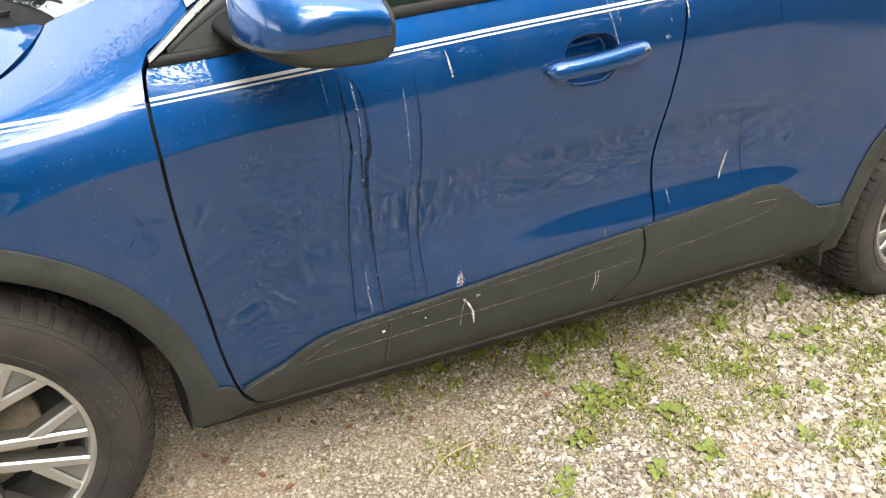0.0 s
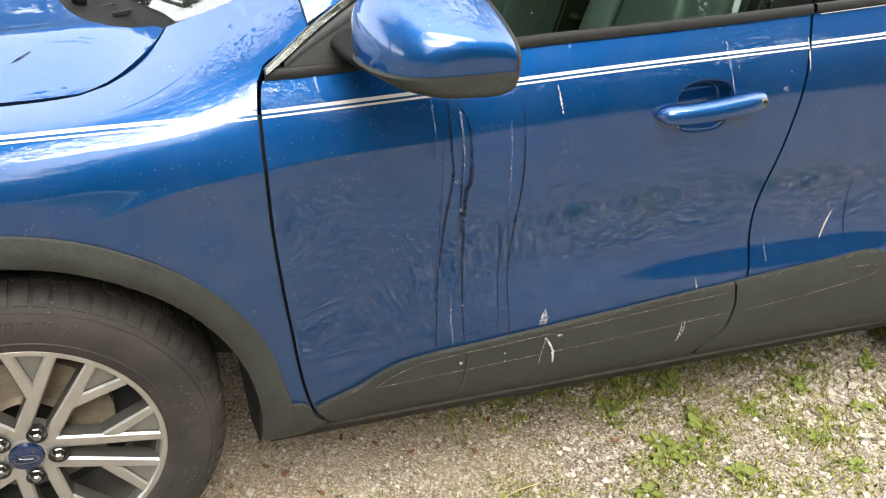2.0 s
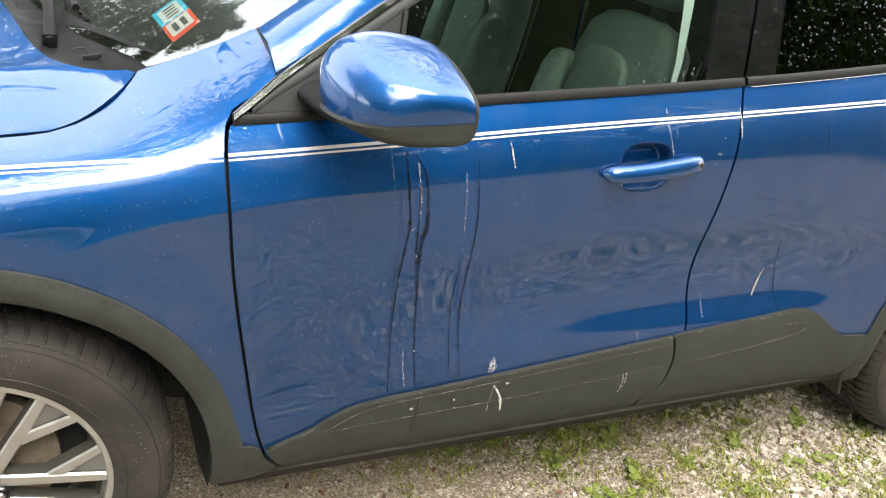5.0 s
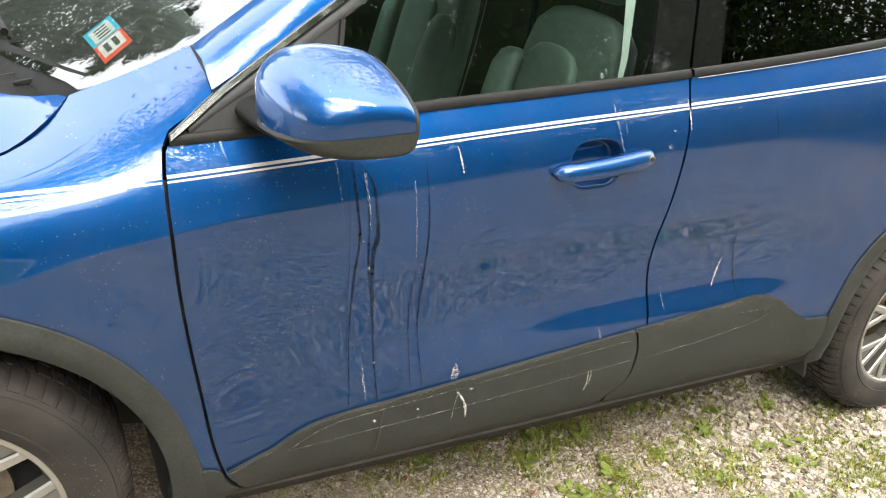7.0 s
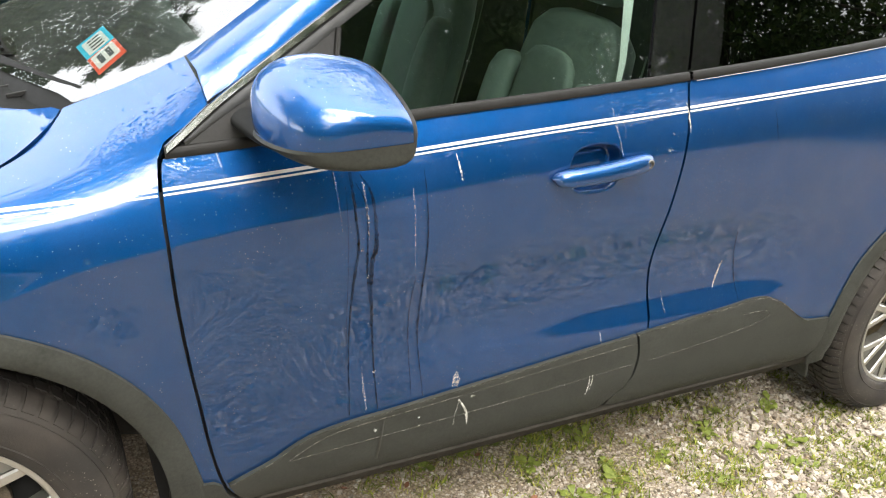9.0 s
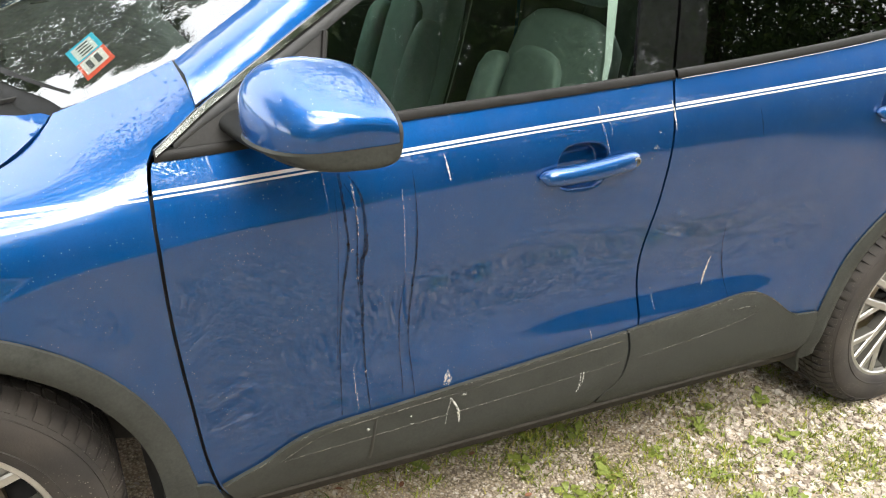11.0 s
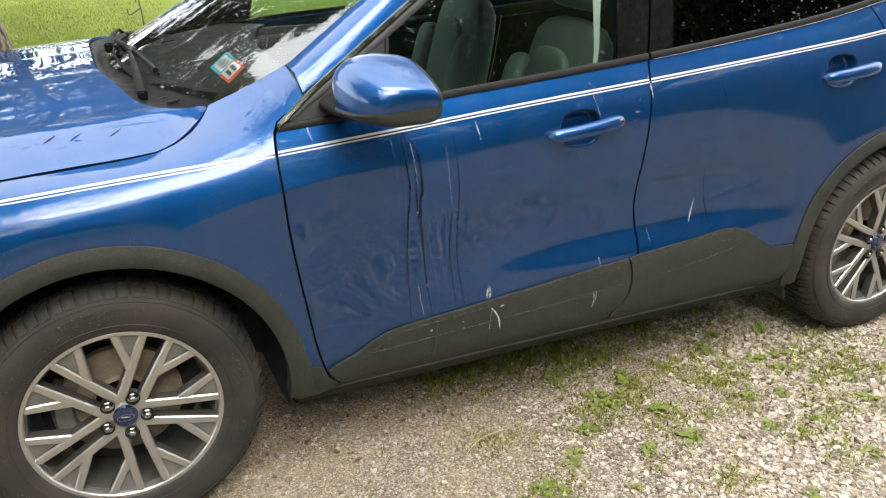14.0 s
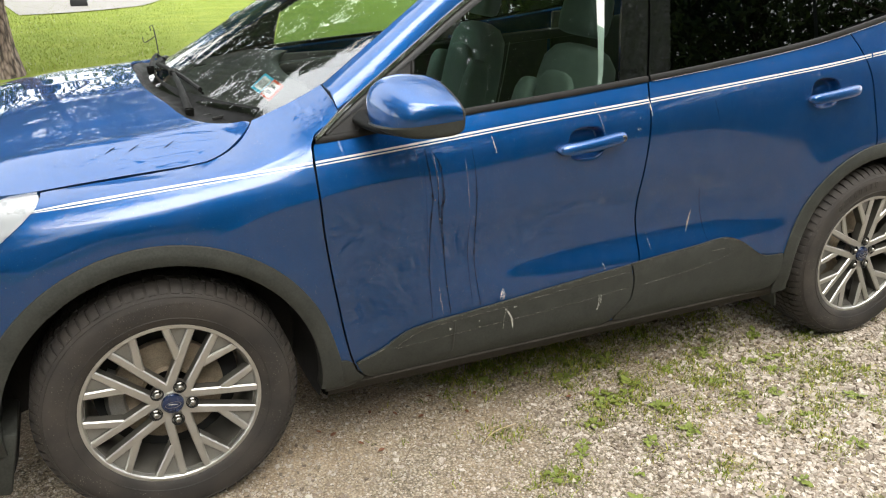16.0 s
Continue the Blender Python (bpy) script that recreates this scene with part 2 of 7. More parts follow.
def fix_normals(me):
    bm = bmesh.new()
    bm.from_mesh(me)
    bmesh.ops.recalc_face_normals(bm, faces=bm.faces)
    bm.to_mesh(me)
    bm.free()
    return me


WORLD_OF = {}


def put(name, me, parent=None, label="", m=None):
    """Links a mesh as one object. m: its place under its parent; without m its numbers are those of the world."""
    ob = new(name, me)
    ob.parent = parent
    if m is not None:
        ob.matrix_basis = m
        WORLD_OF[ob] = WORLD_OF[parent] @ m if parent is not None else m
    else:
        WORLD_OF[ob] = Matrix()
        if parent is not None:
            ob.matrix_parent_inverse = WORLD_OF[parent].inverted()
    if label:
        ob["label"] = label
    return ob


def join(parts):
    verts, faces, fm = [], [], []
    for p in parts:
        v, f = p[0], p[1]
        k = p[2] if len(p) > 2 else 0
        off = len(verts)
        verts += list(v)
        faces += [tuple(i + off for i in q) for q in f]
        fm += [k] * len(f)
    return verts, faces, fm


def grid(rows, closed_u=False, closed_v=False):
    """Faces over rows of points; u runs along a row."""
    nu, nv = len(rows[0]), len(rows)
    verts = [p for r in rows for p in r]
    faces = []
    for j in range(nv if closed_v else nv - 1):
        for i in range(nu if closed_u else nu - 1):
            a, b = j * nu + i, j * nu + (i + 1) % nu
            c, d = ((j + 1) % nv) * nu + (i + 1) % nu, ((j + 1) % nv) * nu + i
            faces.append((a, b, c, d))
    return verts, faces


def revolve(profile, seg=64, closed=True):
    """A ring about the y axis from (radius, y) pairs."""
    rows = [[(r * math.cos(2 * math.pi * k / seg), y, r * math.sin(2 * math.pi * k / seg)) for k in range(seg)] for r, y in profile]
    return grid(rows, closed_u=True, closed_v=closed)


def bevel_box(sx, sy, sz, r=0.01, seg=2, m=None):
    bm = bmesh.new()
    bmesh.ops.create_cube(bm, size=1.0, matrix=(m or Matrix()) @ Matrix.Diagonal((sx, sy, sz, 1)))
    bmesh.ops.bevel(bm, geom=bm.edges[:], offset=r, segments=seg, affect="EDGES", profile=0.5)
    v, f = [tuple(x.co) for x in bm.verts], []
    bm.verts.index_update()
    f = [tuple(x.index for x in p.verts) for p in bm.faces]
    bm.free()
    return v, f


def tube(path, radius, seg=8, flat=1.0):
    """A round bar along a path of points; radius may be a list."""
    P = [Vector(p) for p in path]
    rows = []
    for i, p in enumerate(P):
        t = (P[min(i + 1, len(P) - 1)] - P[max(i - 1, 0)]).normalized()
        a = t.cross(Vector((0, 1, 0)))
        if a.length < 0.05:
            a = t.cross(Vector((1, 0, 0)))
        a.normalize()
        b = t.cross(a).normalized()
        r = radius[i] if isinstance(radius, (list, tuple)) else radius
        rows.append([tuple(p + r * (math.cos(q) * a + flat * math.sin(q) * b)) for q in (2 * math.pi * k / seg for k in range(seg))])
    v, f = grid(rows, closed_u=True)
    n = len(rows)
    f += [tuple(range(seg - 1, -1, -1)), tuple((n - 1) * seg + k for k in range(seg))]
    return v, f


def inside(poly, p):
    x, y, c = p[0], p[1], False
    for (x1, y1), (x2, y2) in zip(poly, poly[1:] + poly[:1]):
        if (y1 > y) != (y2 > y) and x < (x2 - x1) * (y - y1) / (y2 - y1) + x1:
            c = not c
    return c


def panel(name, outline, lift, du, dv, mats, skirt=0.014, extra=(), flip=False, offset=0.0):
    """A shaped sheet: the outline in the surface's own (u, v), filled with an even net of points, laid on lift(u, v), its rim
    turned in by skirt metres. Normals are those of the surface itself."""
    from mathutils.geometry import delaunay_2d_cdt

    k = du / dv
    out = [(float(u), float(v) * k) for u, v in outline]
    us, vs = [p[0] for p in out], [p[1] for p in out]
    A = np.array(out)
    inner = []
    for a in np.arange(min(us) + du / 2, max(us), du):
        for b in np.arange(min(vs) + du / 2, max(vs), du):
            if inside(out, (a, b)) and np.min(np.hypot(A[:, 0] - a, A[:, 1] - b)) > 0.55 * du:
                inner.append((a, b))
    for a, b in extra:
        if inside(out, (a, b * k)):
            inner.append((a, b * k))
    r = delaunay_2d_cdt([Vector(p) for p in out + inner], [], [list(range(len(out)))], 1, 1e-7)
    uv = [(p.x, p.y / k) for p in r[0]]
    eps_u, eps_v = 0.15 * du, 0.15 * dv

    def at(u, v):
        return Vector(lift(u, v))

    P, N = [], []
    for u, v in uv:
        p = at(u, v)
        tu, tv = at(u + eps_u, v) - at(u - eps_u, v), at(u, v + eps_v) - at(u, v - eps_v)
        n = tu.cross(tv)
        n = n.normalized() if n.length > 1e-12 else Vector((0, -1, 0))
        N.append(-n if flip else n)
        P.append(p + N[-1] * offset)
    faces = []
    for f in r[2]:
        f = list(f)
        a, b, c = (P[i] for i in f[:3])
        if (b - a).cross(c - a).dot(N[f[0]]) < 0:
            f.reverse()
        faces.append(f)
    if skirt:
        n0 = len(out)
        ring = list(range(n0))
        cen = sum((P[i] for i in ring), Vector()) / n0
        base = len(P)
        for i in ring:
            t = (P[ring[(i + 1) % n0]] - P[ring[i - 1]]).normalized()
            o = t.cross(N[i]).normalized()
            P.append(P[i].copy())
            N.append(o)
            P.append(P[i] - N[i] * skirt)
            N.append(o)
        for i in ring:
            j = (i + 1) % n0
            q = [base + 2 * i, base + 2 * j, base + 2 * j + 1, base + 2 * i + 1]
            faces.append(q)
        # rim normals point away from the sheet
        a, b, c = P[faces[0][0]], P[faces[0][1]], P[faces[0][2]]
        area = sum(A[i][0] * A[(i + 1) % n0][1] - A[(i + 1) % n0][0] * A[i][1] for i in range(n0))
        if (area > 0) == flip:
            for i in range(base, len(P)):
                N[i] = -N[i]
        for q in faces[-n0:]:
            if (P[q[1]] - P[q[0]]).cross(P[q[3]] - P[q[0]]).dot(N[q[0]]) < 0:
                q.reverse()
    return to_mesh(name, P, faces, mats, normals=N)

# ---------------------------------------------------------------- the car: its surfaces
MID = 0.92  # the car's middle plane; its nose points to -x
AXLE_F, AXLE_R, HUB_Z = 0.0, 2.705, 0.356

plan = pchip([(-0.93, 0.62), (-0.90, 0.44), (-0.84, 0.27), (-0.75, 0.15), (-0.62, 0.065), (-0.45, 0.015), (-0.25, 0.0), (3.15, 0.0), (3.35, 0.03), (3.52, 0.10), (3.62, 0.20), (3.68, 0.42), (3.70, 0.62)])
stripe_z = soft([(-0.93, 0.74), (-0.6, 0.90), (-0.263, 0.951), (-0.05, 0.966), (0.167, 0.981), (0.46, 1.000), (0.727, 1.016), (1.09, 1.040), (1.573, 1.069), (2.354, 1.126), (2.9, 1.17), (3.7, 1.15)])
belt_z = soft([(0.40, 1.046), (0.485, 1.049), (0.625, 1.057), (0.929, 1.083), (1.267, 1.104), (1.60, 1.128), (1.975, 1.161), (2.36, 1.205), (2.57, 1.242), (2.756, 1.278), (3.1, 1.33), (3.7, 1.36)])
stripe_y = soft([(-0.5, 0.065), (-0.26, 0.046), (0.0, 0.036), (0.2, 0.022), (0.45, 0.008), (0.9, 0.020), (1.4, 0.035), (1.8, 0.041), (2.4, 0.046), (3.7, 0.07)])
belt_y = soft([(0.4, 0.030), (0.9, 0.048), (1.6, 0.066), (2.4, 0.085), (3.0, 0.11), (3.7, 0.16)])
scallop = soft([(-0.9, 0.1), (0.1, 0.0), (0.5, 0.06), (0.85, 0.45), (1.15, 0.98), (1.45, 1.22), (1.85, 1.20), (2.02, 0.85), (2.18, 0.40), (2.4, 0.12), (3.7, 0.1)])


waist = soft([(-0.9, 0.0), (-0.1, 0.0), (0.2, -0.008), (0.45, -0.015), (0.9, -0.012), (1.4, -0.004), (1.9, 0.0), (3.7, 0.0)])


def lines(x):
    """The section's (y, z) pairs at x, from the sill's underside up to the stripe."""
    s, sz, sy, o = scallop(x), stripe_z(x), stripe_y(x), waist(x)
    top = min(1.0, max(0.0, (x + 0.1) / 0.6))
    sh = sz - 0.062 - 0.033 * top
    return [
        (0.110, 0.205), (0.040, 0.262), (0.002, 0.330), (-0.004, 0.405), (-0.004, 0.455),
        (-0.003 + 0.003 * s + 0.1 * o, 0.525), (0.026 * s + 0.72 * o, 0.615), (0.025 * s + 1.03 * o, 0.72),
        (0.001 + 0.010 * s + 1.12 * o, 0.82), (sy - 0.025 - 0.013 * (1 - top), sh), (sy, sz),
    ]


def ease(t):
    t = min(1.0, max(0.0, t))
    return t * t * (3 - 2 * t)


fold_z = pchip([(0.10, 0.815), (0.2, 0.853), (0.33, 0.890), (0.456, 0.911), (0.62, 0.930), (0.79, 0.935), (0.95, 0.937)])
ARCH_FOLD = 0.537


def fold(x, z):
    """The pressed crease that rises from the front arch and dies out in the door, and the raised band round the arch."""
    a = 0.0060 * ease((x - 0.14) / 0.14) * ease((0.87 - x) / 0.30)
    d = z - fold_z(x)
    out = a * (math.exp(-d / 0.030) if d > 0 else math.exp(d / 0.090)) if a > 0 else 0.0
    r = math.hypot(x - AXLE_F, z - HUB_Z)
    if r < 0.9:
        b = ease((math.degrees(math.atan2(z - HUB_Z, x - AXLE_F)) - 38) / 30) * ease((x + 0.62) / 0.2)
        out += 0.0075 * b * (math.exp(-(r - ARCH_FOLD) / 0.35) if r > ARCH_FOLD else 1.0 - 3.0 * min(ARCH_FOLD - r, 0.06))
    return out


def swell(x, z):
    """The body's swelling round the wheels."""
    out = fold(x, z) if x < 1.0 else 0.0
    for ax, amt in ((AXLE_F, 0.017), (AXLE_R, 0.014)):
        r = math.hypot(x - ax, z - HUB_Z)
        out += amt * math.exp(-(((r - 0.46) / 0.11) ** 2)) * (1.0 if z > 0.3 else math.exp(-(((z - 0.3) / 0.05) ** 2)))
    return out


SMOOTH_K = np.exp(-0.5 * (np.arange(-36, 37) / 40 / 0.30) ** 2)
SMOOTH_K /= SMOOTH_K.sum()


def section(pairs):
    n = len(pairs) - 1
    vs = np.linspace(0, n, 40 * n + 1)
    k = SMOOTH_K
    out = []
    for c in (0, 1):
        f = pchip([(i, p[c]) for i, p in enumerate(pairs)])
        q = f(vs)
        lead, tail = q[0] + (q[1] - q[0]) * np.arange(-36, 0), q[-1] + (q[-1] - q[-2]) * np.arange(1, 37)
        q = np.convolve(np.r_[lead, q, tail], k, "valid")
        out.append(lambda v, q=q: float(np.interp(v, vs, q)))
    return out


SECTIONS = {}


def cached(kind, x, make):
    """The section's y and z as functions of its parameter, blended between stations 4 mm apart."""
    i = math.floor(x / 0.004)
    w = x / 0.004 - i
    for k in (i, i + 1):
        if (kind, k) not in SECTIONS:
            SECTIONS[kind, k] = section(make(k * 0.004))
    (ya, za), (yb, zb) = SECTIONS[kind, i], SECTIONS[kind, i + 1]
    return lambda v: ya(v) * (1 - w) + yb(v) * w, lambda v: za(v) * (1 - w) + zb(v) * w


# front wing: the hood's edge, then the screen's edge
hood_edge_y = soft([(-0.93, 0.30), (-0.6, 0.17), (-0.4, 0.125), (-0.23, 0.104), (0.0, 0.104), (0.14, 0.100), (0.23, 0.100), (0.33, 0.085), (0.42, 0.052), (0.47, 0.040), (0.53, 0.063), (0.60, 0.088)])
hood_edge_z = soft([(-0.93, 0.78), (-0.6, 0.925), (-0.4, 0.966), (-0.23, 0.984), (0.0, 0.998), (0.14, 1.008), (0.23, 1.022), (0.33, 1.046), (0.42, 1.050), (0.47, 1.057), (0.53, 1.118), (0.60, 1.168)])
screen_edge_y = soft([(-0.93, 0.42), (-0.23, 0.21), (0.1, 0.205), (0.33, 0.195), (0.45, 0.176), (0.531, 0.166), (0.60, 0.182)])
screen_edge_z = soft([(-0.93, 0.83), (-0.6, 0.96), (-0.23, 1.008), (0.1, 1.032), (0.25, 1.062), (0.33, 1.096), (0.45, 1.145), (0.531, 1.185), (0.60, 1.225)])


def wing_lines(x):
    return lines(x) + [(hood_edge_y(x), hood_edge_z(x)), (screen_edge_y(x), screen_edge_z(x))]


def door_lines(x):
    by, bz = belt_y(x), belt_z(x)
    return lines(x) + [(by, bz), (by + 0.02, bz + 0.04)]


def wing(x, v):
    fy, fz = cached("wing", x, wing_lines)
    z = fz(v)
    return (x, fy(v) + plan(x) - swell(x, z), z)


HANDLES = ((1.345, 0.957), (2.375, 1.032))


def door(x, v):
    fy, fz = cached("door", x, door_lines)
    z = fz(v)
    y = fy(v) + plan(x) - swell(x, z)
    for hx, hz in HANDLES:
        q = 1 - abs((x - hx) / 0.070) ** 3.2 - abs((z - hz - 0.003) / 0.051) ** 2.6
        if q > 0:
            y += 0.040 * ease(q / 0.55)
    return (x, y, z)


def v_of(make, kind, x, z):
    """The section's parameter at which the surface has this height."""
    fy, fz = cached(kind, x, make)
    lo, hi = 0.0, 12.0
    for _ in range(30):
        mid = (lo + hi) / 2
        lo, hi = (mid, hi) if fz(mid) < z else (lo, mid)
    return (lo + hi) / 2


def on_door(pts):
    return [(p[0], v_of(door_lines, "door", p[0], p[1])) for p in pts]


def on_wing(pts):
    return [(p[0], v_of(wing_lines, "wing", p[0], p[1])) for p in pts]


def mirrored(me, name):
    """The same sheet for the other side of the car."""
    v = np.array([tuple(p.co) for p in me.vertices])
    v[:, 1] = 2 * MID - v[:, 1]
    f = [tuple(reversed(p.vertices)) for p in me.polygons]
    nor = np.zeros((len(me.vertices), 3))
    for lp in me.loops:
        nor[lp.vertex_index] = me.corner_normals[lp.index].vector
    nor[:, 1] *= -1
    return to_mesh(name, v, f, list(me.materials), normals=nor)


# ---------------------------------------------------------------- the car: panels
car = new("car")
car.matrix_basis = pose(1.36, MID, 0)
WORLD_OF[car] = pose(1.36, MID, 0)
tagged(car, "dirty metallic blue compact SUV with bird droppings, parked on gravel", "car")

seam_1 = pchip([(0.29, 0.585), (0.315, 0.566), (0.336, 0.545), (0.375, 0.529), (0.46, 0.509), (0.567, 0.493), (0.64, 0.482), (0.74, 0.469), (0.82, 0.461), (0.89, 0.4560), (0.96, 0.4525), (1.003, 0.4525), (1.05, 0.4580), (1.06, 0.4600)])
seam_2 = pchip([(0.29, 1.525), (0.40, 1.560), (0.50, 1.582), (0.545, 1.586), (0.618, 1.579), (0.69, 1.571), (0.776, 1.572), (0.855, 1.581), (0.94, 1.590), (1.04, 1.596), (1.076, 1.597), (1.13, 1.604), (1.2, 1.61)])
GAP = 0.0032

# front wing
arch = [(AXLE_F + 0.462 * math.cos(a), HUB_Z + 0.462 * math.sin(a)) for a in np.linspace(radians(-2), radians(182), 50)]
ol = on_wing([(seam_1(z) - GAP, z) for z in np.linspace(1.045, 0.345, 34)])
ol += on_wing(arch) + on_wing([(-0.60, 0.372), (-0.60, 0.5), (-0.60, 0.62), (-0.575, 0.72), (-0.50, 0.78), (-0.40, 0.845), (-0.335, 0.893), (-0.285, 0.930), (-0.250, 0.958)])
ol += [(-0.236, 10.78), (-0.235, 10.95)] + [(x, 10.97) for x in np.linspace(-0.21, 0.15, 14)]
ol += curve_points([(0.18, 10.98), (0.22, 11.08), (0.26, 11.3), (0.295, 11.6), (0.317, 11.85), (0.328, 12.0)], 10)[0:]
ol = [tuple(p) for p in ol] + [(x, 12.0) for x in np.linspace(0.34, 0.528, 12)]
ol += [(0.535, 11.7), (0.541, 11.4), (0.547, 11.05)] + [(x, 11.0) for x in np.linspace(0.54, 0.480, 6)] + [(0.468, 10.97)]
extra_w = [(x, v) for x in np.linspace(0.15, 0.54, 30) for v in np.linspace(10.1, 11.95, 16)]
extra_w += on_wing([(x, fold_z(x) + q) for x in np.linspace(0.15, 0.45, 36) for q in (-0.010, -0.0035, 0.0, 0.004, 0.011, 0.022)])
extra_w += on_wing([(AXLE_F + r * math.cos(a), HUB_Z + r * math.sin(a)) for a in np.linspace(radians(36), radians(150), 60) for r in (0.525, 0.5335, 0.5375, 0.542, 0.550, 0.563)])
wing_me = panel("front_wing", ol, wing, 0.018, 0.2, PAINT, extra=extra_w)
put("front_wing", wing_me, car)
put("front_wing", mirrored(wing_me, "front_wing_far"), car)

# front door skin
top = [(x, belt_z(x)) for x in np.linspace(0.463, 1.597, 40)]
right = [(seam_2(z) - GAP, z) for z in np.linspace(1.12, 0.30, 34)]
bottom = [(x, 0.30) for x in np.linspace(1.50, 0.60, 24)]
left = [(seam_1(z) + GAP, z) for z in np.linspace(0.31, 1.04, 32)]


def handle_net(hx, hz):
    return [(x, v_of(door_lines, "door", x, z)) for x in np.linspace(hx - 0.078, hx + 0.078, 34) for z in np.linspace(hz - 0.064, hz + 0.064, 28)]


fold_net = on_door([(x, fold_z(x) + q) for x in np.linspace(0.47, 0.87, 44) for q in (-0.010, -0.0035, 0.0, 0.004, 0.011, 0.022)])
fd_me = panel("front_door", on_door(top + right + bottom + left), door, 0.017, 0.2, PAINT, extra=handle_net(*HANDLES[0]) + fold_net)
front_door = put("front_door", fd_me, car)
front_door_far = put("front_door", mirrored(fd_me, "front_door_far"), car)

# rear door skin
rear_edge = [(2.520, 1.228), (2.545, 1.19), (2.580, 1.13), (2.607, 1.06), (2.627, 0.97), (2.640, 0.90), (2.646, 0.83)]
arch_r = [(AXLE_R + 0.448 * math.cos(a), HUB_Z + 0.448 * math.sin(a)) for a in np.linspace(radians(98), radians(172), 22)]
top = [(x, belt_z(x)) for x in np.linspace(1.612, 2.515, 32)]
right = [tuple(p) for p in curve_points(rear_edge, 18)]
bottom = [(2.24, 0.40), (2.20, 0.36), (2.15, 0.32)] + [(x, 0.30) for x in np.linspace(2.10, 1.56, 16)]
left = [(seam_2(z) + GAP, z) for z in np.linspace(0.31, 1.12, 32)]
rd_me = panel("rear_door", on_door(top + right + arch_r + bottom + left), door, 0.017, 0.2, PAINT, extra=handle_net(*HANDLES[1]))
rear_door = put("rear_door", rd_me, car)
rear_door_far = put("rear_door", mirrored(rd_me, "rear_door_far"), car)

# rear quarter
edge = [(x + 0.0064, z) for x, z in right]
arch_q = [(AXLE_R + 0.448 * math.cos(a), HUB_Z + 0.448 * math.sin(a)) for a in np.linspace(radians(8), radians(96), 26)]
ol = [(x, belt_z(x)) for x in np.linspace(3.69, 2.53, 36)] + edge + list(reversed(arch_q)) + [(3.16, 0.40), (3.2, 0.34)] + [(x, 0.34) for x in np.linspace(3.3, 3.69, 14)]
rq_me = panel("rear_quarter", on_door(ol), door, 0.03, 0.4, PAINT)
put("rear_quarter", rq_me, car)
put("rear_quarter", mirrored(rq_me, "rear_quarter_far"), car)

# front bumper corner and nose
ol = on_wing([(-0.60, 0.36), (-0.60, 0.5), (-0.60, 0.62), (-0.575, 0.715), (-0.60, 0.735), (-0.70, 0.72), (-0.80, 0.70), (-0.925, 0.66), (-0.925, 0.5), (-0.925, 0.36), (-0.8, 0.36), (-0.7, 0.36)])
nose_me = panel("front_bumper", ol, wing, 0.03, 0.4, PAINT)
put("front_bumper", nose_me, car)
put("front_bumper", mirrored(nose_me, "front_bumper_far"), car)
ol = on_wing([(-0.45, 0.20), (-0.46, 0.30), (-0.50, 0.375), (-0.60, 0.372), (-0.75, 0.355), (-0.925, 0.355), (-0.925, 0.25), (-0.8, 0.22), (-0.6, 0.205)])
me = panel("bumper_valance", ol, wing, 0.03, 0.4, CLAD, offset=0.006)
put("bumper_valance", me, car)
put("bumper_valance", mirrored(me, "bumper_valance_far"), car)
put("grille", to_mesh("grille", *join([bevel_box(0.05, 0.95, 0.5, 0.02, 2, pose(-0.90, MID, 0.50))])[:2], GLOSSBLACK), car)
put("tailgate", to_mesh("tailgate", *join([bevel_box(0.10, 1.40, 0.85, 0.04, 3, pose(3.66, MID, 0.75))])[:2], PAINT), car)


# headlamp: a clear lens over a bright bowl
def lamp_outline():
    a = on_wing([(-0.252, 0.952), (-0.29, 0.922), (-0.34, 0.884), (-0.42, 0.826), (-0.51, 0.768), (-0.62, 0.735)])
    return a + [(-0.70, v_of(wing_lines, "wing", -0.70, 0.75)), (-0.70, 11.35), (-0.6, 11.4), (-0.5, 11.4), (-0.4, 11.35), (-0.3, 11.2), (-0.243, 11.0), (-0.242, 10.78)]


hl = panel("headlamp", lamp_outline(), wing, 0.025, 0.33, LAMPWHITE, offset=-0.008, skirt=0.0)
lamp = put("headlamp", hl, car, "bright chrome and white headlamp bowl")
ln = panel("lens", lamp_outline(), wing, 0.025, 0.33, LENS, offset=0.001, skirt=0.0)
put("lens", ln, lamp, "clear plastic headlamp lens")
lamp_far = put("headlamp", mirrored(hl, "headlamp_far"), car)
put("lens", mirrored(ln, "lens_far"), lamp_far)

# hood
hood_side_z = soft([(-0.90, 0.785), (-0.75, 0.870), (-0.6, 0.918), (-0.4, 0.961), (-0.23, 0.983), (0.0, 0.999), (0.14, 1.009), (0.23, 1.023), (0.33, 1.072)])
hood_shape = soft([(0.0, 0.0), (0.05, 0.027), (0.10, 0.051), (0.142, 0.068), (0.152, 0.0705), (0.165, 0.0705), (0.20, 0.074), (0.25, 0.082), (0.34, 0.100), (0.54, 0.122), (0.82, 0.134)], 0.006)
hood_lift = soft([(-0.9, 0.55), (-0.5, 0.80), (-0.3, 0.93), (-0.1, 1.0), (0.2, 1.0), (0.26, 0.8), (0.33, 0.4)])


def hood(x, y):
    d = (MID - 0.10) - abs(y - MID)
    return (x, y, hood_side_z(x) + hood_lift(x) * (hood_shape(max(d, 0.0)) if d >= 0 else 0.9 * d))


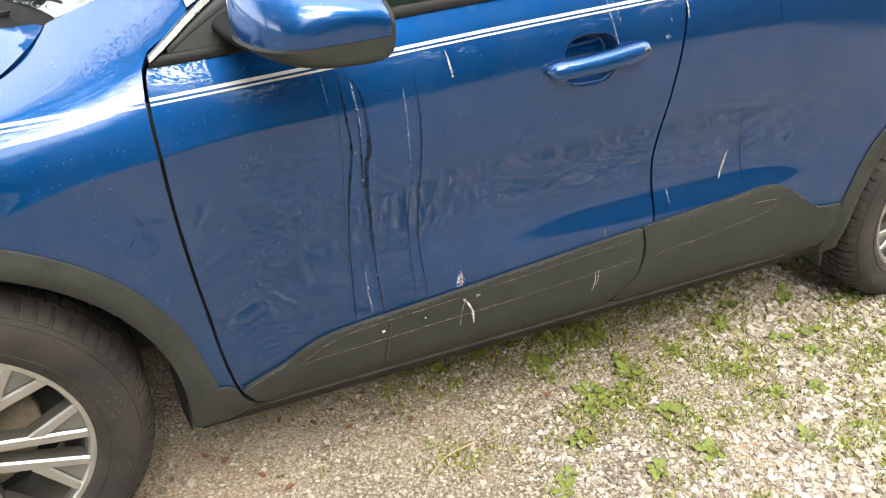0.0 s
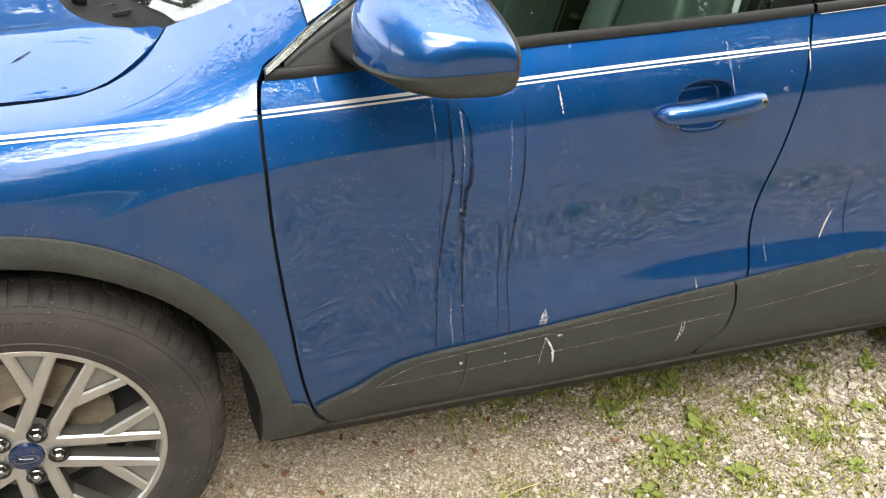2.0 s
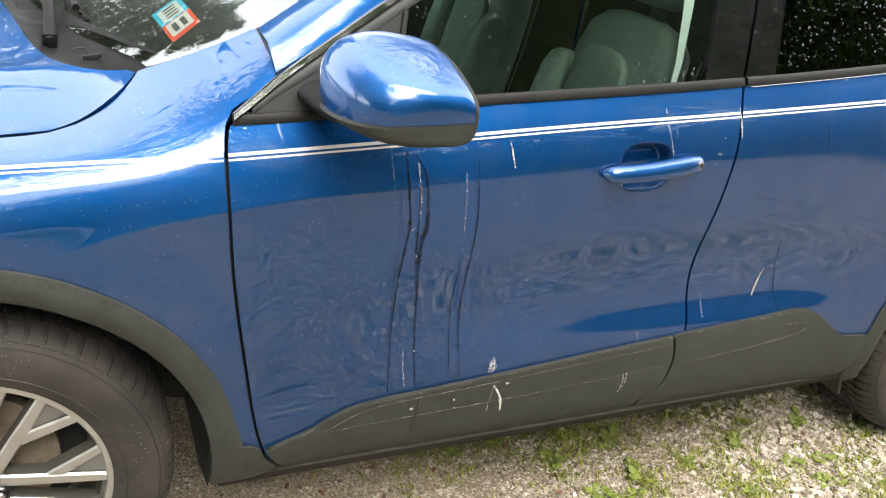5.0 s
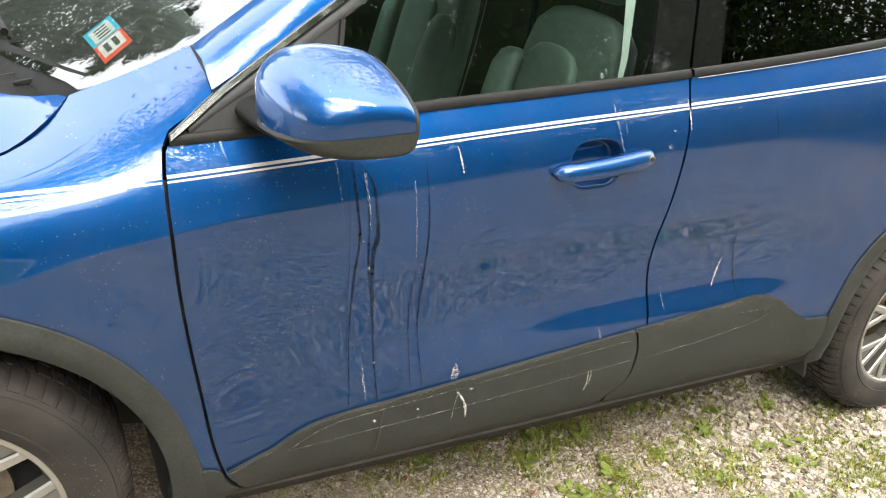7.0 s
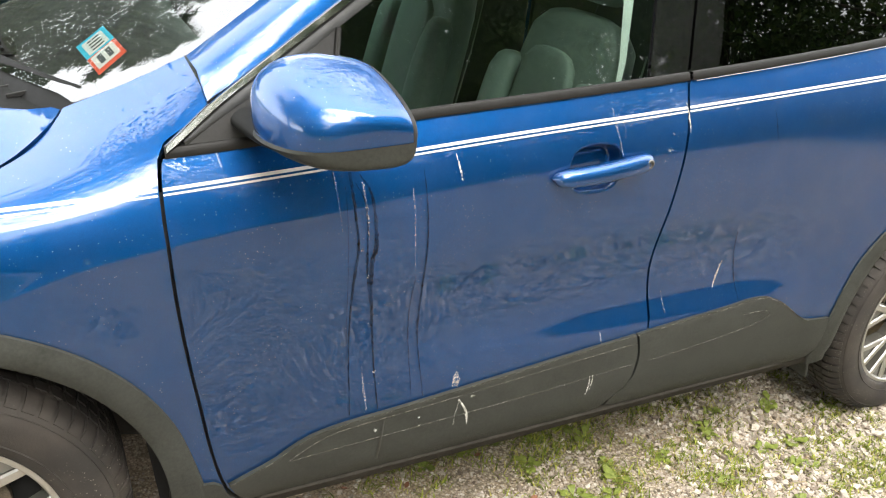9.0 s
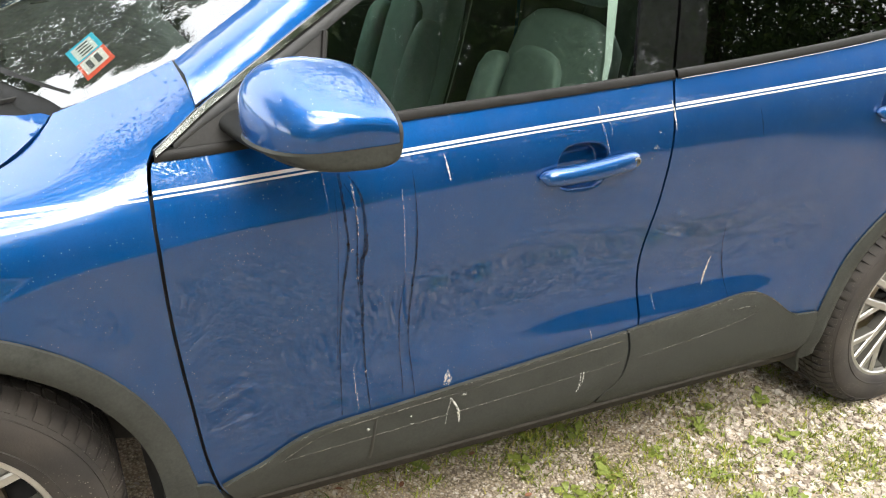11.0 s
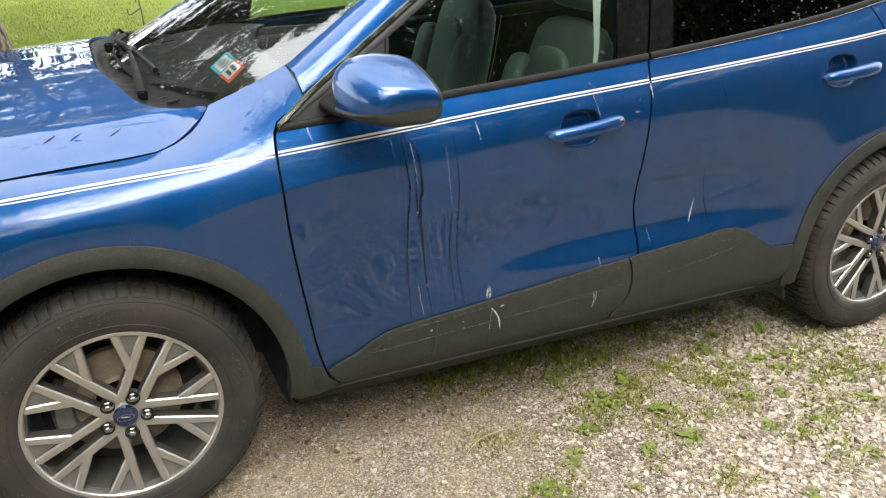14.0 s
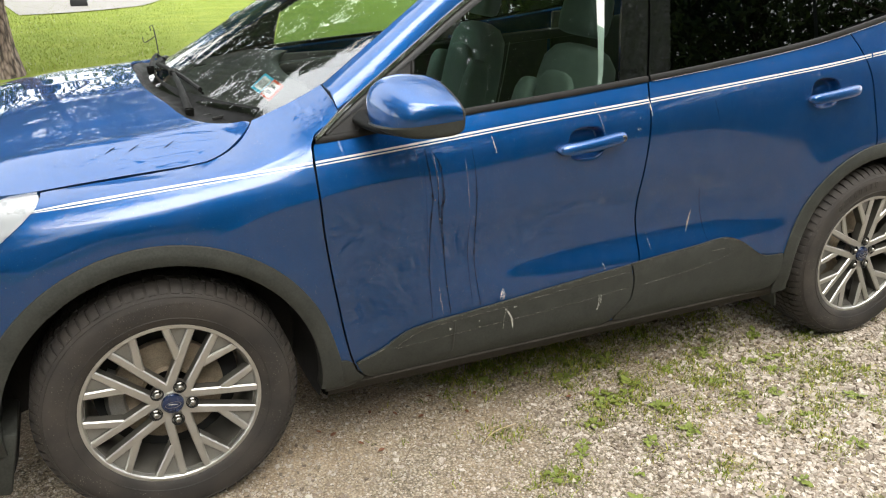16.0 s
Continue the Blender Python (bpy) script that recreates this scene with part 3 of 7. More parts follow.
edge_l = [(x, hood_edge_y(x) + 0.001 + plan(x)) for x in np.linspace(-0.84, 0.15, 26)]
edge_l += [tuple(p) for p in curve_points([(0.18, 0.0997), (0.229, 0.1100), (0.2708, 0.1320), (0.3060, 0.1643), (0.3232, 0.197)], 9)]
back = [tuple(p) for p in curve_points([(0.310, 0.212), (0.250, 0.228), (0.200, 0.268), (0.157, 0.354), (0.117, 0.506), (0.090, 0.631), (0.083, 0.75), (0.082, 0.92)], 22)]
half = edge_l + back[:-1]
far_half = [(x, 2 * MID - y) for x, y in half]
front = [tuple(p) for p in curve_points([(-0.86, 2 * MID - 0.45), (-0.90, 2 * MID - 0.7), (-0.905, MID), (-0.90, 0.7), (-0.86, 0.45)], 15)]
ol = half + [back[-1]] + list(reversed(far_half)) + front
hood_me = panel("hood", ol, hood, 0.03, 0.03, PAINT, extra=[(x, 0.10 + q) for x in np.linspace(-0.8, 0.3, 50) for q in (0.012, 0.035, 0.125, 0.14, 0.147, 0.154, 0.165, 0.18, 0.2)])
hood_ob = put("hood", hood_me, car)

# windscreen
SLOPE = 0.56


def screen_x0(y):
    return 0.10 + 0.25 * ((y - MID) / 0.75) ** 2


def screen(x, y):
    return (x, y, 1.085 + (x - screen_x0(y)) * SLOPE)


screen_side = pchip([(0.30, 0.245), (0.343, 0.212), (0.45, 0.178), (0.531, 0.166), (0.684, 0.198), (0.853, 0.237), (1.0, 0.275), (1.18, 0.325)])
left = [(x, screen_side(x)) for x in np.linspace(0.345, 1.14, 30)]
base = [(screen_x0(y) + 0.03, y) for y in np.linspace(2 * MID - 0.26, 0.26, 28)]
head_edge = [(screen_x0(y) + 0.90 - 0.10 * ((y - MID) / 0.6) ** 2, y) for y in np.linspace(0.34, 2 * MID - 0.34, 24)]
ol = left + head_edge + [(x, 2 * MID - y) for x, y in reversed(left)] + base
ws_me = panel("windscreen", ol, screen, 0.06, 0.06, WINDSCREEN, skirt=0.0)
windscreen = put("windscreen", ws_me, car, "laminated windscreen glass")
windscreen.visible_shadow = False

# A-pillar and roof rail, from the screen's side to the window trim
rail_y = soft([(0.545, 0.068), (0.66, 0.096), (0.79, 0.134), (0.978, 0.188), (1.2, 0.252), (1.5, 0.283), (2.0, 0.288), (2.6, 0.278), (3.1, 0.26), (3.4, 0.25)])
rail_z = soft([(0.545, 1.131), (0.66, 1.196), (0.79, 1.277), (0.978, 1.392), (1.2, 1.512), (1.5, 1.585), (2.0, 1.598), (2.6, 1.55), (3.1, 1.46), (3.4, 1.36)])
top_y = soft([(0.531, 0.159), (0.684, 0.194), (0.853, 0.233), (1.0, 0.271), (1.14, 0.315), (1.5, 0.37), (2.0, 0.38), (2.6, 0.37), (3.4, 0.36)])


def top_z(x):
    w = screen(x, top_y(x))[2] + 0.004
    r = 1.585 + 0.075 * math.exp(-(((x - 1.75) / 0.9) ** 2)) - 0.03 * max(0.0, x - 2.4) ** 1.3
    k = min(1.0, max(0.0, (x - 1.0) / 0.35))
    k = k * k * (3 - 2 * k)
    return min(w, 1.66) * (1 - k) + r * k


def pillar(x, v):
    y0, z0, y1, z1 = rail_y(x), rail_z(x), top_y(x), top_z(x)
    b = math.sin(math.pi * v)
    return (x, y0 + (y1 - y0) * v - 0.012 * b, z0 + (z1 - z0) * v + 0.014 * b)


ol = [(x, 0.0) for x in np.linspace(0.5455, 3.4, 70)] + [(3.4, 0.5)] + [(x, 1.0) for x in np.linspace(3.4, 0.5305, 70)] + [(0.5372, 0.5)]
me = panel("roof_side", ol, pillar, 0.03, 0.2, PAINT, skirt=0.012)
put("roof_side", me, car)
put("roof_side", mirrored(me, "roof_side_far"), car)


def roof(x, y):
    q = abs(y - MID) / 0.55
    return (x, y, top_z(x) + 0.03 * (1 - q**2.2))


ol = [(x, top_y(x) + 0.004) for x in np.linspace(1.12, 3.4, 40)] + [(x, 2 * MID - top_y(x) - 0.004) for x in np.linspace(3.4, 1.12, 40)]
ol += [(screen_x0(y) + 0.905 - 0.10 * ((y - MID) / 0.6) ** 2, y) for y in np.linspace(2 * MID - 0.36, 0.36, 20)]
put("roof", panel("roof", ol, roof, 0.07, 0.07, PAINT), car)


# ---------------------------------------------------------------- the car: side windows and trim
def pane_deep(d):
    return lambda x, z: (x, 0.055 + (z - 1.10) * 0.46 + d, z)


rail_of = lambda x, d=0.0: rail_z(x) - d  # noqa: E731
# glass
front_pane = [(x, belt_z(x) + 0.01) for x in np.linspace(0.765, 1.492, 22)] + [(1.50, 1.17), (1.535, 1.30), (1.57, 1.42), (1.60, 1.555)]
front_pane += [(x, rail_of(x, 0.024)) for x in np.linspace(1.58, 0.80, 26)]
rear_pane = [(x, belt_z(x) + 0.01) for x in np.linspace(1.700, 2.375, 22)] + [(2.392, 1.30), (2.41, 1.40), (2.43, 1.53)] + [(x, rail_of(x, 0.02)) for x in np.linspace(2.42, 1.79, 20)] + [(1.775, 1.45), (1.745, 1.33), (1.715, 1.20)]
quarter_pane = [(x, belt_z(x) + 0.012) for x in np.linspace(2.395, 2.98, 16)] + [(2.96, 1.40), (2.86, 1.46)] + [(x, rail_of(x, 0.03)) for x in np.linspace(2.8, 2.45, 10)] + [(2.425, 1.40), (2.41, 1.30)]
for door_ob, far_ob, ol, mat, nm in ((front_door, front_door_far, front_pane, GLASS, "door_glass"), (rear_door, rear_door_far, rear_pane, PRIVACY, "door_glass"), (rear_door, rear_door_far, quarter_pane, PRIVACY, "quarter_glass")):
    me = panel(nm, ol, pane_deep(0.006), 0.08, 0.08, mat, skirt=0.0)
    g = put(nm, me, door_ob, "green-tinted side window glass" if mat is GLASS else "dark privacy glass")
    g.visible_shadow = False
    inner = mirrored(me, nm + "_far")
    inner.flip_normals()
    g = put(nm, inner, far_ob)
    g.visible_shadow = False


def band(line_a, line_b, lift, n, thick, mat, name, parent, label=""):
    """A strip of trim between two lines of (u, v), thick metres proud."""
    a, b = curve_points(line_a, n, False), curve_points(line_b, n, False)
    rows = []
    for p, q in zip(a, b):
        mid1, mid2 = p + (q - p) * 0.18, p + (q - p) * 0.82
        base = [Vector(lift(*w)) for w in (p, mid1, mid2, q)]
        nor = Vector((0, -0.9, 0.42))
        rows.append([tuple(base[0] + Vector((0, 0.006, 0))), tuple(base[0] + nor * thick * 0.6), tuple(base[1] + nor * thick), tuple(base[2] + nor * thick), tuple(base[3] + nor * thick * 0.6), tuple(base[3] + Vector((0, 0.006, 0)))])
    v, f = grid(rows)
    me = fix_normals(to_mesh(name, v, f, mat, smooth=50))
    return put(name, me, parent, label), me


def both(name, me, near, far, label=""):
    put(name, me, near, label)
    put(name, mirrored(me, name + "_far"), far, label)


# gloss black pillar covers
for nm, ol, near, far in (
    ("pillar_cover", [(1.495, belt_z(1.5) + 0.012), (1.604, belt_z(1.604) + 0.012), (1.64, 1.27), (1.672, 1.40), (1.71, 1.575), (1.61, 1.572), (1.575, 1.42), (1.54, 1.30), (1.505, 1.17)], front_door, front_door_far),
    ("pillar_cover", [(1.612, belt_z(1.612) + 0.012), (1.698, belt_z(1.698) + 0.012), (1.715, 1.20), (1.745, 1.33), (1.775, 1.45), (1.80, 1.578), (1.718, 1.576), (1.680, 1.40), (1.648, 1.27)], rear_door, rear_door_far),
):
    me = panel(nm, ol, pane_deep(0.0), 0.04, 0.04, GLOSSBLACK, skirt=0.01)
    both(nm, me, near, far, "gloss black pillar cover")

# mirror sail and window surround
sail = [(0.494, belt_z(0.494) + 0.010), (0.56, belt_z(0.56) + 0.012), (0.64, belt_z(0.64) + 0.014), (0.765, belt_z(0.765) + 0.012), (0.772, 1.16), (0.780, 1.20), (0.790, 1.252), (0.72, 1.210), (0.66, 1.172), (0.60, 1.132), (0.55, 1.098)]
both("mirror_sail", panel("mirror_sail", sail, pane_deep(-0.002), 0.04, 0.04, PLASTIC, skirt=0.01), front_door, front_door_far, "matt black triangular mirror sail")
put("sail_edge", to_mesh("sail_edge", *tube([pane_deep(-0.004)(x, z) for x, z in ((0.768, 1.08), (0.775, 1.16), (0.792, 1.24))], 0.006), TRIM), front_door)

xs = np.linspace(0.466, 1.603, 40)
me = band([(x, belt_z(x) - 0.001) for x in xs], [(x, belt_z(x) + 0.0165) for x in xs], lambda x, z: (x, belt_y(x) - 0.002 + (z - belt_z(x)) * 0.46, z), 44, 0.005, TRIM, "belt_trim", front_door, "dark satin window sill trim")[1]
put("belt_trim", mirrored(me, "belt_trim_far"), front_door_far)
xs = np.linspace(1.612, 2.95, 40)
me = band([(x, belt_z(x) - 0.001) for x in xs], [(x, belt_z(x) + 0.0165) for x in xs], lambda x, z: (x, belt_y(x) - 0.002 + (z - belt_z(x)) * 0.46, z), 44, 0.005, TRIM, "belt_trim", rear_door, "dark satin window sill trim")[1]
put("belt_trim", mirrored(me, "belt_trim_far"), rear_door_far)
# added bright line standing for the highlight on the rear door's top edge
xs = np.linspace(1.62, 2.95, 30)
put("belt_edge_glint", to_mesh("belt_edge_glint", *tube([(x, belt_y(x) - 0.008, belt_z(x) - 0.001) for x in xs], 0.0010, 6), CHROME), rear_door)

# bright trim up the A-pillar and along the rail
xs = np.linspace(0.468, 2.7, 70)
chrome_z = pchip([(0.460, 1.061), (0.478, 1.073), (0.545, 1.125), (0.66, 1.198), (0.79, 1.278), (0.978, 1.392), (1.2, 1.506), (1.5, 1.579), (2.0, 1.592), (2.6, 1.545), (2.7, 1.53)])
me = band([(x, chrome_z(x) - 0.017 * min(1.0, 0.80 + (x - 0.468) * 4)) for x in xs], [(x, chrome_z(x)) for x in xs], lambda x, z: (x, 0.055 + (z - 1.10) * 0.46 - 0.002, z), 80, 0.009, CHROME, "window_chrome", front_door, "polished chrome window surround")[1]
put("window_chrome", mirrored(me, "window_chrome_far"), front_door_far)
xs = np.linspace(0.50, 2.7, 70)
me = band([(x, chrome_z(x) - 0.041 * min(1.0, 0.62 + (x - 0.48) * 3)) for x in xs], [(x, chrome_z(x) - 0.017 * min(1.0, 0.80 + (x - 0.468) * 4)) for x in xs], lambda x, z: (x, 0.055 + (z - 1.10) * 0.46 + 0.002, z), 80, 0.006, SEAL, "window_seal", front_door)[1]
put("window_seal", mirrored(me, "window_seal_far"), front_door_far)

# ---------------------------------------------------------------- the car: cladding, flares, sills
def fine(pts):
    """The same outline with points every few centimetres."""
    out = []
    for (x0, z0), (x1, z1) in zip(pts, pts[1:] + pts[:1]):
        n = max(1, int(max(abs(x1 - x0), abs(z1 - z0)) / 0.03))
        out += [(x0 + (x1 - x0) * k / n, z0 + (z1 - z0) * k / n) for k in range(n)]
    return out


def shifted(lift, d):
    return lambda u, v: (lambda p: (p[0], p[1] - d, p[2]))(lift(u, v))


clad_seam = pchip([(0.30, 1.470), (0.345, 1.512), (0.362, 1.536), (0.398, 1.554), (0.449, 1.559), (0.504, 1.549), (0.53, 1.543)])
clad_top_f = [(0.5385, 0.368), (0.586, 0.381), (0.634, 0.398), (0.672, 0.420), (0.722, 0.440), (0.795, 0.451), (0.90, 0.459), (1.037, 0.471), (1.181, 0.484), (1.364, 0.500), (1.542, 0.514)]
right = [(clad_seam(z) - 0.0035, z) for z in np.linspace(0.505, 0.312, 16)]
ol = [tuple(p) for p in curve_points(clad_top_f, 40)] + right + [(x, 0.300) for x in np.linspace(1.44, 0.63, 20)] + [(0.600, 0.303), (0.578, 0.310), (0.562, 0.324), (0.549, 0.345)]
me = panel("door_cladding", on_door(ol), door, 0.03, 0.4, CLAD, offset=0.009, skirt=0.02)
both("door_cladding", me, front_door, front_door_far, "scuffed black textured plastic cladding")
clad_top_r = [(1.547, 0.5145), (1.58, 0.518), (1.70, 0.527), (1.833, 0.5355), (1.93, 0.545), (1.985, 0.542), (2.03, 0.525), (2.06, 0.508), (2.119, 0.466), (2.16, 0.448), (2.236, 0.445)]
ol = [tuple(p) for p in curve_points(clad_top_r, 40)] + [(2.238, 0.41), (2.235, 0.375), (2.228, 0.340), (2.205, 0.314), (2.16, 0.303)] + [(x, 0.300) for x in np.linspace(2.10, 1.53, 16)] + [(1.492, 0.312)] + [(clad_seam(z) + 0.0035, z) for z in np.linspace(0.330, 0.505, 14)]
me = panel("door_cladding", on_door(ol), door, 0.03, 0.4, CLAD, offset=0.009, skirt=0.02)
both("door_cladding", me, rear_door, rear_door_far, "scuffed black textured plastic cladding")

# raised lines moulded into the cladding
# paler than the cladding, broken into flecks
RIDGE = stain("pale_ridge_flecks", (0.12, 0.11, 0.095), 0.15, 0.85, 60.0)
for near, far, pts in (
    (front_door, front_door_far, [(0.665, 0.388), (0.70, 0.408), (0.745, 0.428), (0.80, 0.437), (1.0, 0.451), (1.25, 0.471), (1.548, 0.492)]),
    (front_door, front_door_far, [(x, z - 0.0025) for x, z in clad_top_f[:-1]] + [(1.548, 0.5125)]),
    (rear_door, rear_door_far, [(x, z - 0.0025) for x, z in clad_top_r[:-1]]),
    (front_door, front_door_far, [(0.665, 0.386), (0.80, 0.392), (1.0, 0.400), (1.25, 0.412), (1.538, 0.431)]),
    (rear_door, rear_door_far, [(1.60, 0.432), (1.75, 0.445), (1.90, 0.464), (1.98, 0.480), (2.0, 0.496), (1.975, 0.506), (1.90, 0.508)]),
):
    path = [shifted(door, 0.0095)(*on_door([tuple(p)])[0]) for p in curve_points(pts, 40)]
    me = to_mesh("cladding_ridge", *tube(path, 0.0008, 5), RIDGE)
    put("cladding_ridge", me, near, "pale flecked ridge")

# fixed sill under the doors
rows = []
for x in np.linspace(0.452, 2.26, 50):
    d = plan(x)
    rows.append([(x, 0.012 + d, 0.302), (x, 0.004 + d, 0.290), (x, 0.012 + d, 0.268), (x, 0.030 + d, 0.250), (x, 0.075 + d, 0.232), (x, 0.16 + d, 0.230)])
v, f = grid(rows)
DUSTY = plain("dusty_black_plastic", (0.026, 0.023, 0.019), 0.8, 0.0, 0.45, 14.0, spec=0.1)
me = fix_normals(to_mesh("sill", v, f, DUSTY))
put("sill", me, car, "dusty black plastic sill")
put("sill", mirrored(me, "sill_far"), car)


# wheel-arch flares
def flare(ax, r_out, r_in, a0, a1, widen):
    rows = []
    for a in np.linspace(radians(a0), radians(a1), 64):
        row = []
        w = widen(math.degrees(a))
        for r, d in ((r_out + w + 0.004, 0.001), (r_out + w + 0.002, 0.006), (r_out + w - 0.006, 0.009), ((r_out + r_in) / 2 + 0.012, 0.011), ((r_out + r_in) / 2 + 0.004, 0.014), (r_in + 0.008, 0.014), (r_in + 0.001, 0.011), (r_in, 0.004), (r_in + 0.004, -0.05)):
            x, z = ax + r * math.cos(a), HUB_Z + r * math.sin(a)
            zz = max(z, 0.30)
            y = door(x, v_of(door_lines, "door", x, zz))[1] if x > 0.5 else wing(x, v_of(wing_lines, "wing", x, zz))[1]
            row.append((x, y - d, z))
        rows.append(row)
    v, f = grid(rows)
    return fix_normals(to_mesh("wheel_arch_flare", v, f, CLAD, smooth=30))


me = flare(AXLE_F, 0.480, 0.428, -7, 186, lambda a: 0.028 * max(0.0, (14 - a) / 23) ** 1.5)
both("wheel_arch_flare", me, car, car, "black plastic wheel-arch flare")
me = flare(AXLE_R, 0.464, 0.412, -8, 190, lambda a: 0.012 * max(0.0, (a - 168) / 20))
both("wheel_arch_flare", me, car, car, "black plastic wheel-arch flare")

# the plastic corner between front flare and sill
ol = on_wing([(seam_1(z) - 0.004, z) for z in np.linspace(0.372, 0.31, 8)] + [(0.55, 0.286), (0.50, 0.283), (0.44, 0.287), (0.452, 0.32), (0.47, 0.36), (0.482, 0.392), (0.51, 0.385)])
me = panel("flare_corner", ol, wing, 0.02, 0.3, CLAD, offset=0.0075, skirt=0.02)
both("flare_corner", me, car, car)

# liners, floor, engine bay and the doors' inner skins
for ax in (AXLE_F, AXLE_R):
    rows = []
    for a in np.linspace(radians(-13), radians(196), 40):
        rows.append([(ax + r * math.cos(a), y, HUB_Z + r * math.sin(a)) for r, y in ((0.440, 0.025), (0.432, 0.10), (0.432, 0.34))])
    v, f = grid(rows)
    side = [(ax, 0.34, HUB_Z)]
    n0 = len(v)
    v = list(v) + side
    f = list(f) + [(3 * k + 2, 3 * k + 5, n0) for k in range(39)]
    me = to_mesh("wheel_liner", v, f, DARK)
    both("wheel_liner", me, car, car)
me = to_mesh("floor_pan", *join([bevel_box(1.82, 1.62, 0.09, 0.02, 2, pose(1.36, MID, 0.275)), bevel_box(0.86, 1.2, 0.30, 0.03, 2, pose(3.22, MID, 0.42)), bevel_box(0.9, 1.05, 0.60, 0.03, 2, pose(-0.10, MID, 0.60)), bevel_box(0.34, 1.5, 0.40, 0.03, 2, pose(-0.68, MID, 0.50))])[:2], DARK)
put("underbody", me, car, "black underbody and engine bay")
for y in (0.092, 2 * MID - 0.092):
    put("door_card", to_mesh("door_card", *join([bevel_box(1.08, 0.03, 0.74, 0.01, 2, pose(1.03, y, 0.68)), bevel_box(0.62, 0.03, 0.74, 0.01, 2, pose(1.92, y, 0.70)), bevel_box(0.34, 0.03, 0.40, 0.01, 2, pose(2.42, y + (0.01 if y < 1 else -0.01), 0.98))])[:2], CABIN), car)
me = panel("seam_backing", on_wing(fine([(0.40, 1.0), (0.52, 1.0), (0.52, 0.42), (0.49, 0.42), (0.43, 0.62), (0.40, 0.8)])), wing, 0.03, 0.4, DARK, offset=-0.026, skirt=0.0)
both("seam_backing", me, car, car)
me = panel("seam_backing", on_wing(fine([(0.48, 1.0), (0.52, 1.0), (0.64, 0.36), (0.56, 0.30), (0.46, 0.30), (0.50, 0.42)])), wing, 0.03, 0.4, DARK, offset=-0.026, skirt=0.0)
both("seam_backing", me, car, car)
me = panel("seam_backing", on_door(fine([(1.50, 1.10), (1.66, 1.11), (1.64, 0.5), (1.62, 0.30), (1.48, 0.30), (1.50, 0.7)])), door, 0.03, 0.4, DARK, offset=-0.026, skirt=0.0)
both("seam_backing", me, car, car)
me = panel("seam_backing", on_door(fine([(2.48, 1.17), (2.66, 1.18), (2.72, 0.86), (2.56, 0.86)])), door, 0.03, 0.4, DARK, offset=-0.026, skirt=0.0)
both("seam_backing", me, car, car)
me = panel("seam_backing", [(-0.24, 10.75), (-0.24, 11.3), (0.16, 11.3), (0.30, 11.95), (0.34, 11.7), (0.24, 10.85), (0.1, 10.75)], wing, 0.03, 0.3, DARK, offset=-0.014, skirt=0.0)
both("seam_backing", me, car, car)


# ---------------------------------------------------------------- the car: wheels
def arc_bar(p, q, w0, w1, y0, y1, depth):
    """A spoke from p to q in the wheel's plane: its face, bevels and sides."""
    p, q = Vector((p[0], p[1])), Vector((q[0], q[1]))
    t = (q - p).normalized()
    s = Vector((-t.y, t.x))
    rows_v = []
    for k, (c, w, y) in enumerate(((p, w0, y0), (q, w1, y1))):
        for off, dy in ((-w, depth), (-w, 0.004), (-w + 0.0035, 0.0), (w - 0.0035, 0.0), (w, 0.004), (w, depth)):
            r = c + s * off
            rows_v.append((r.x, y + dy, r.y))
    f_face, f_side = [], []
    for i in range(5):
        quad = (i, i + 1, i + 7, i + 6)
        (f_face if i in (1, 2, 3) else f_side).append(quad)
    return rows_v, f_face, f_side


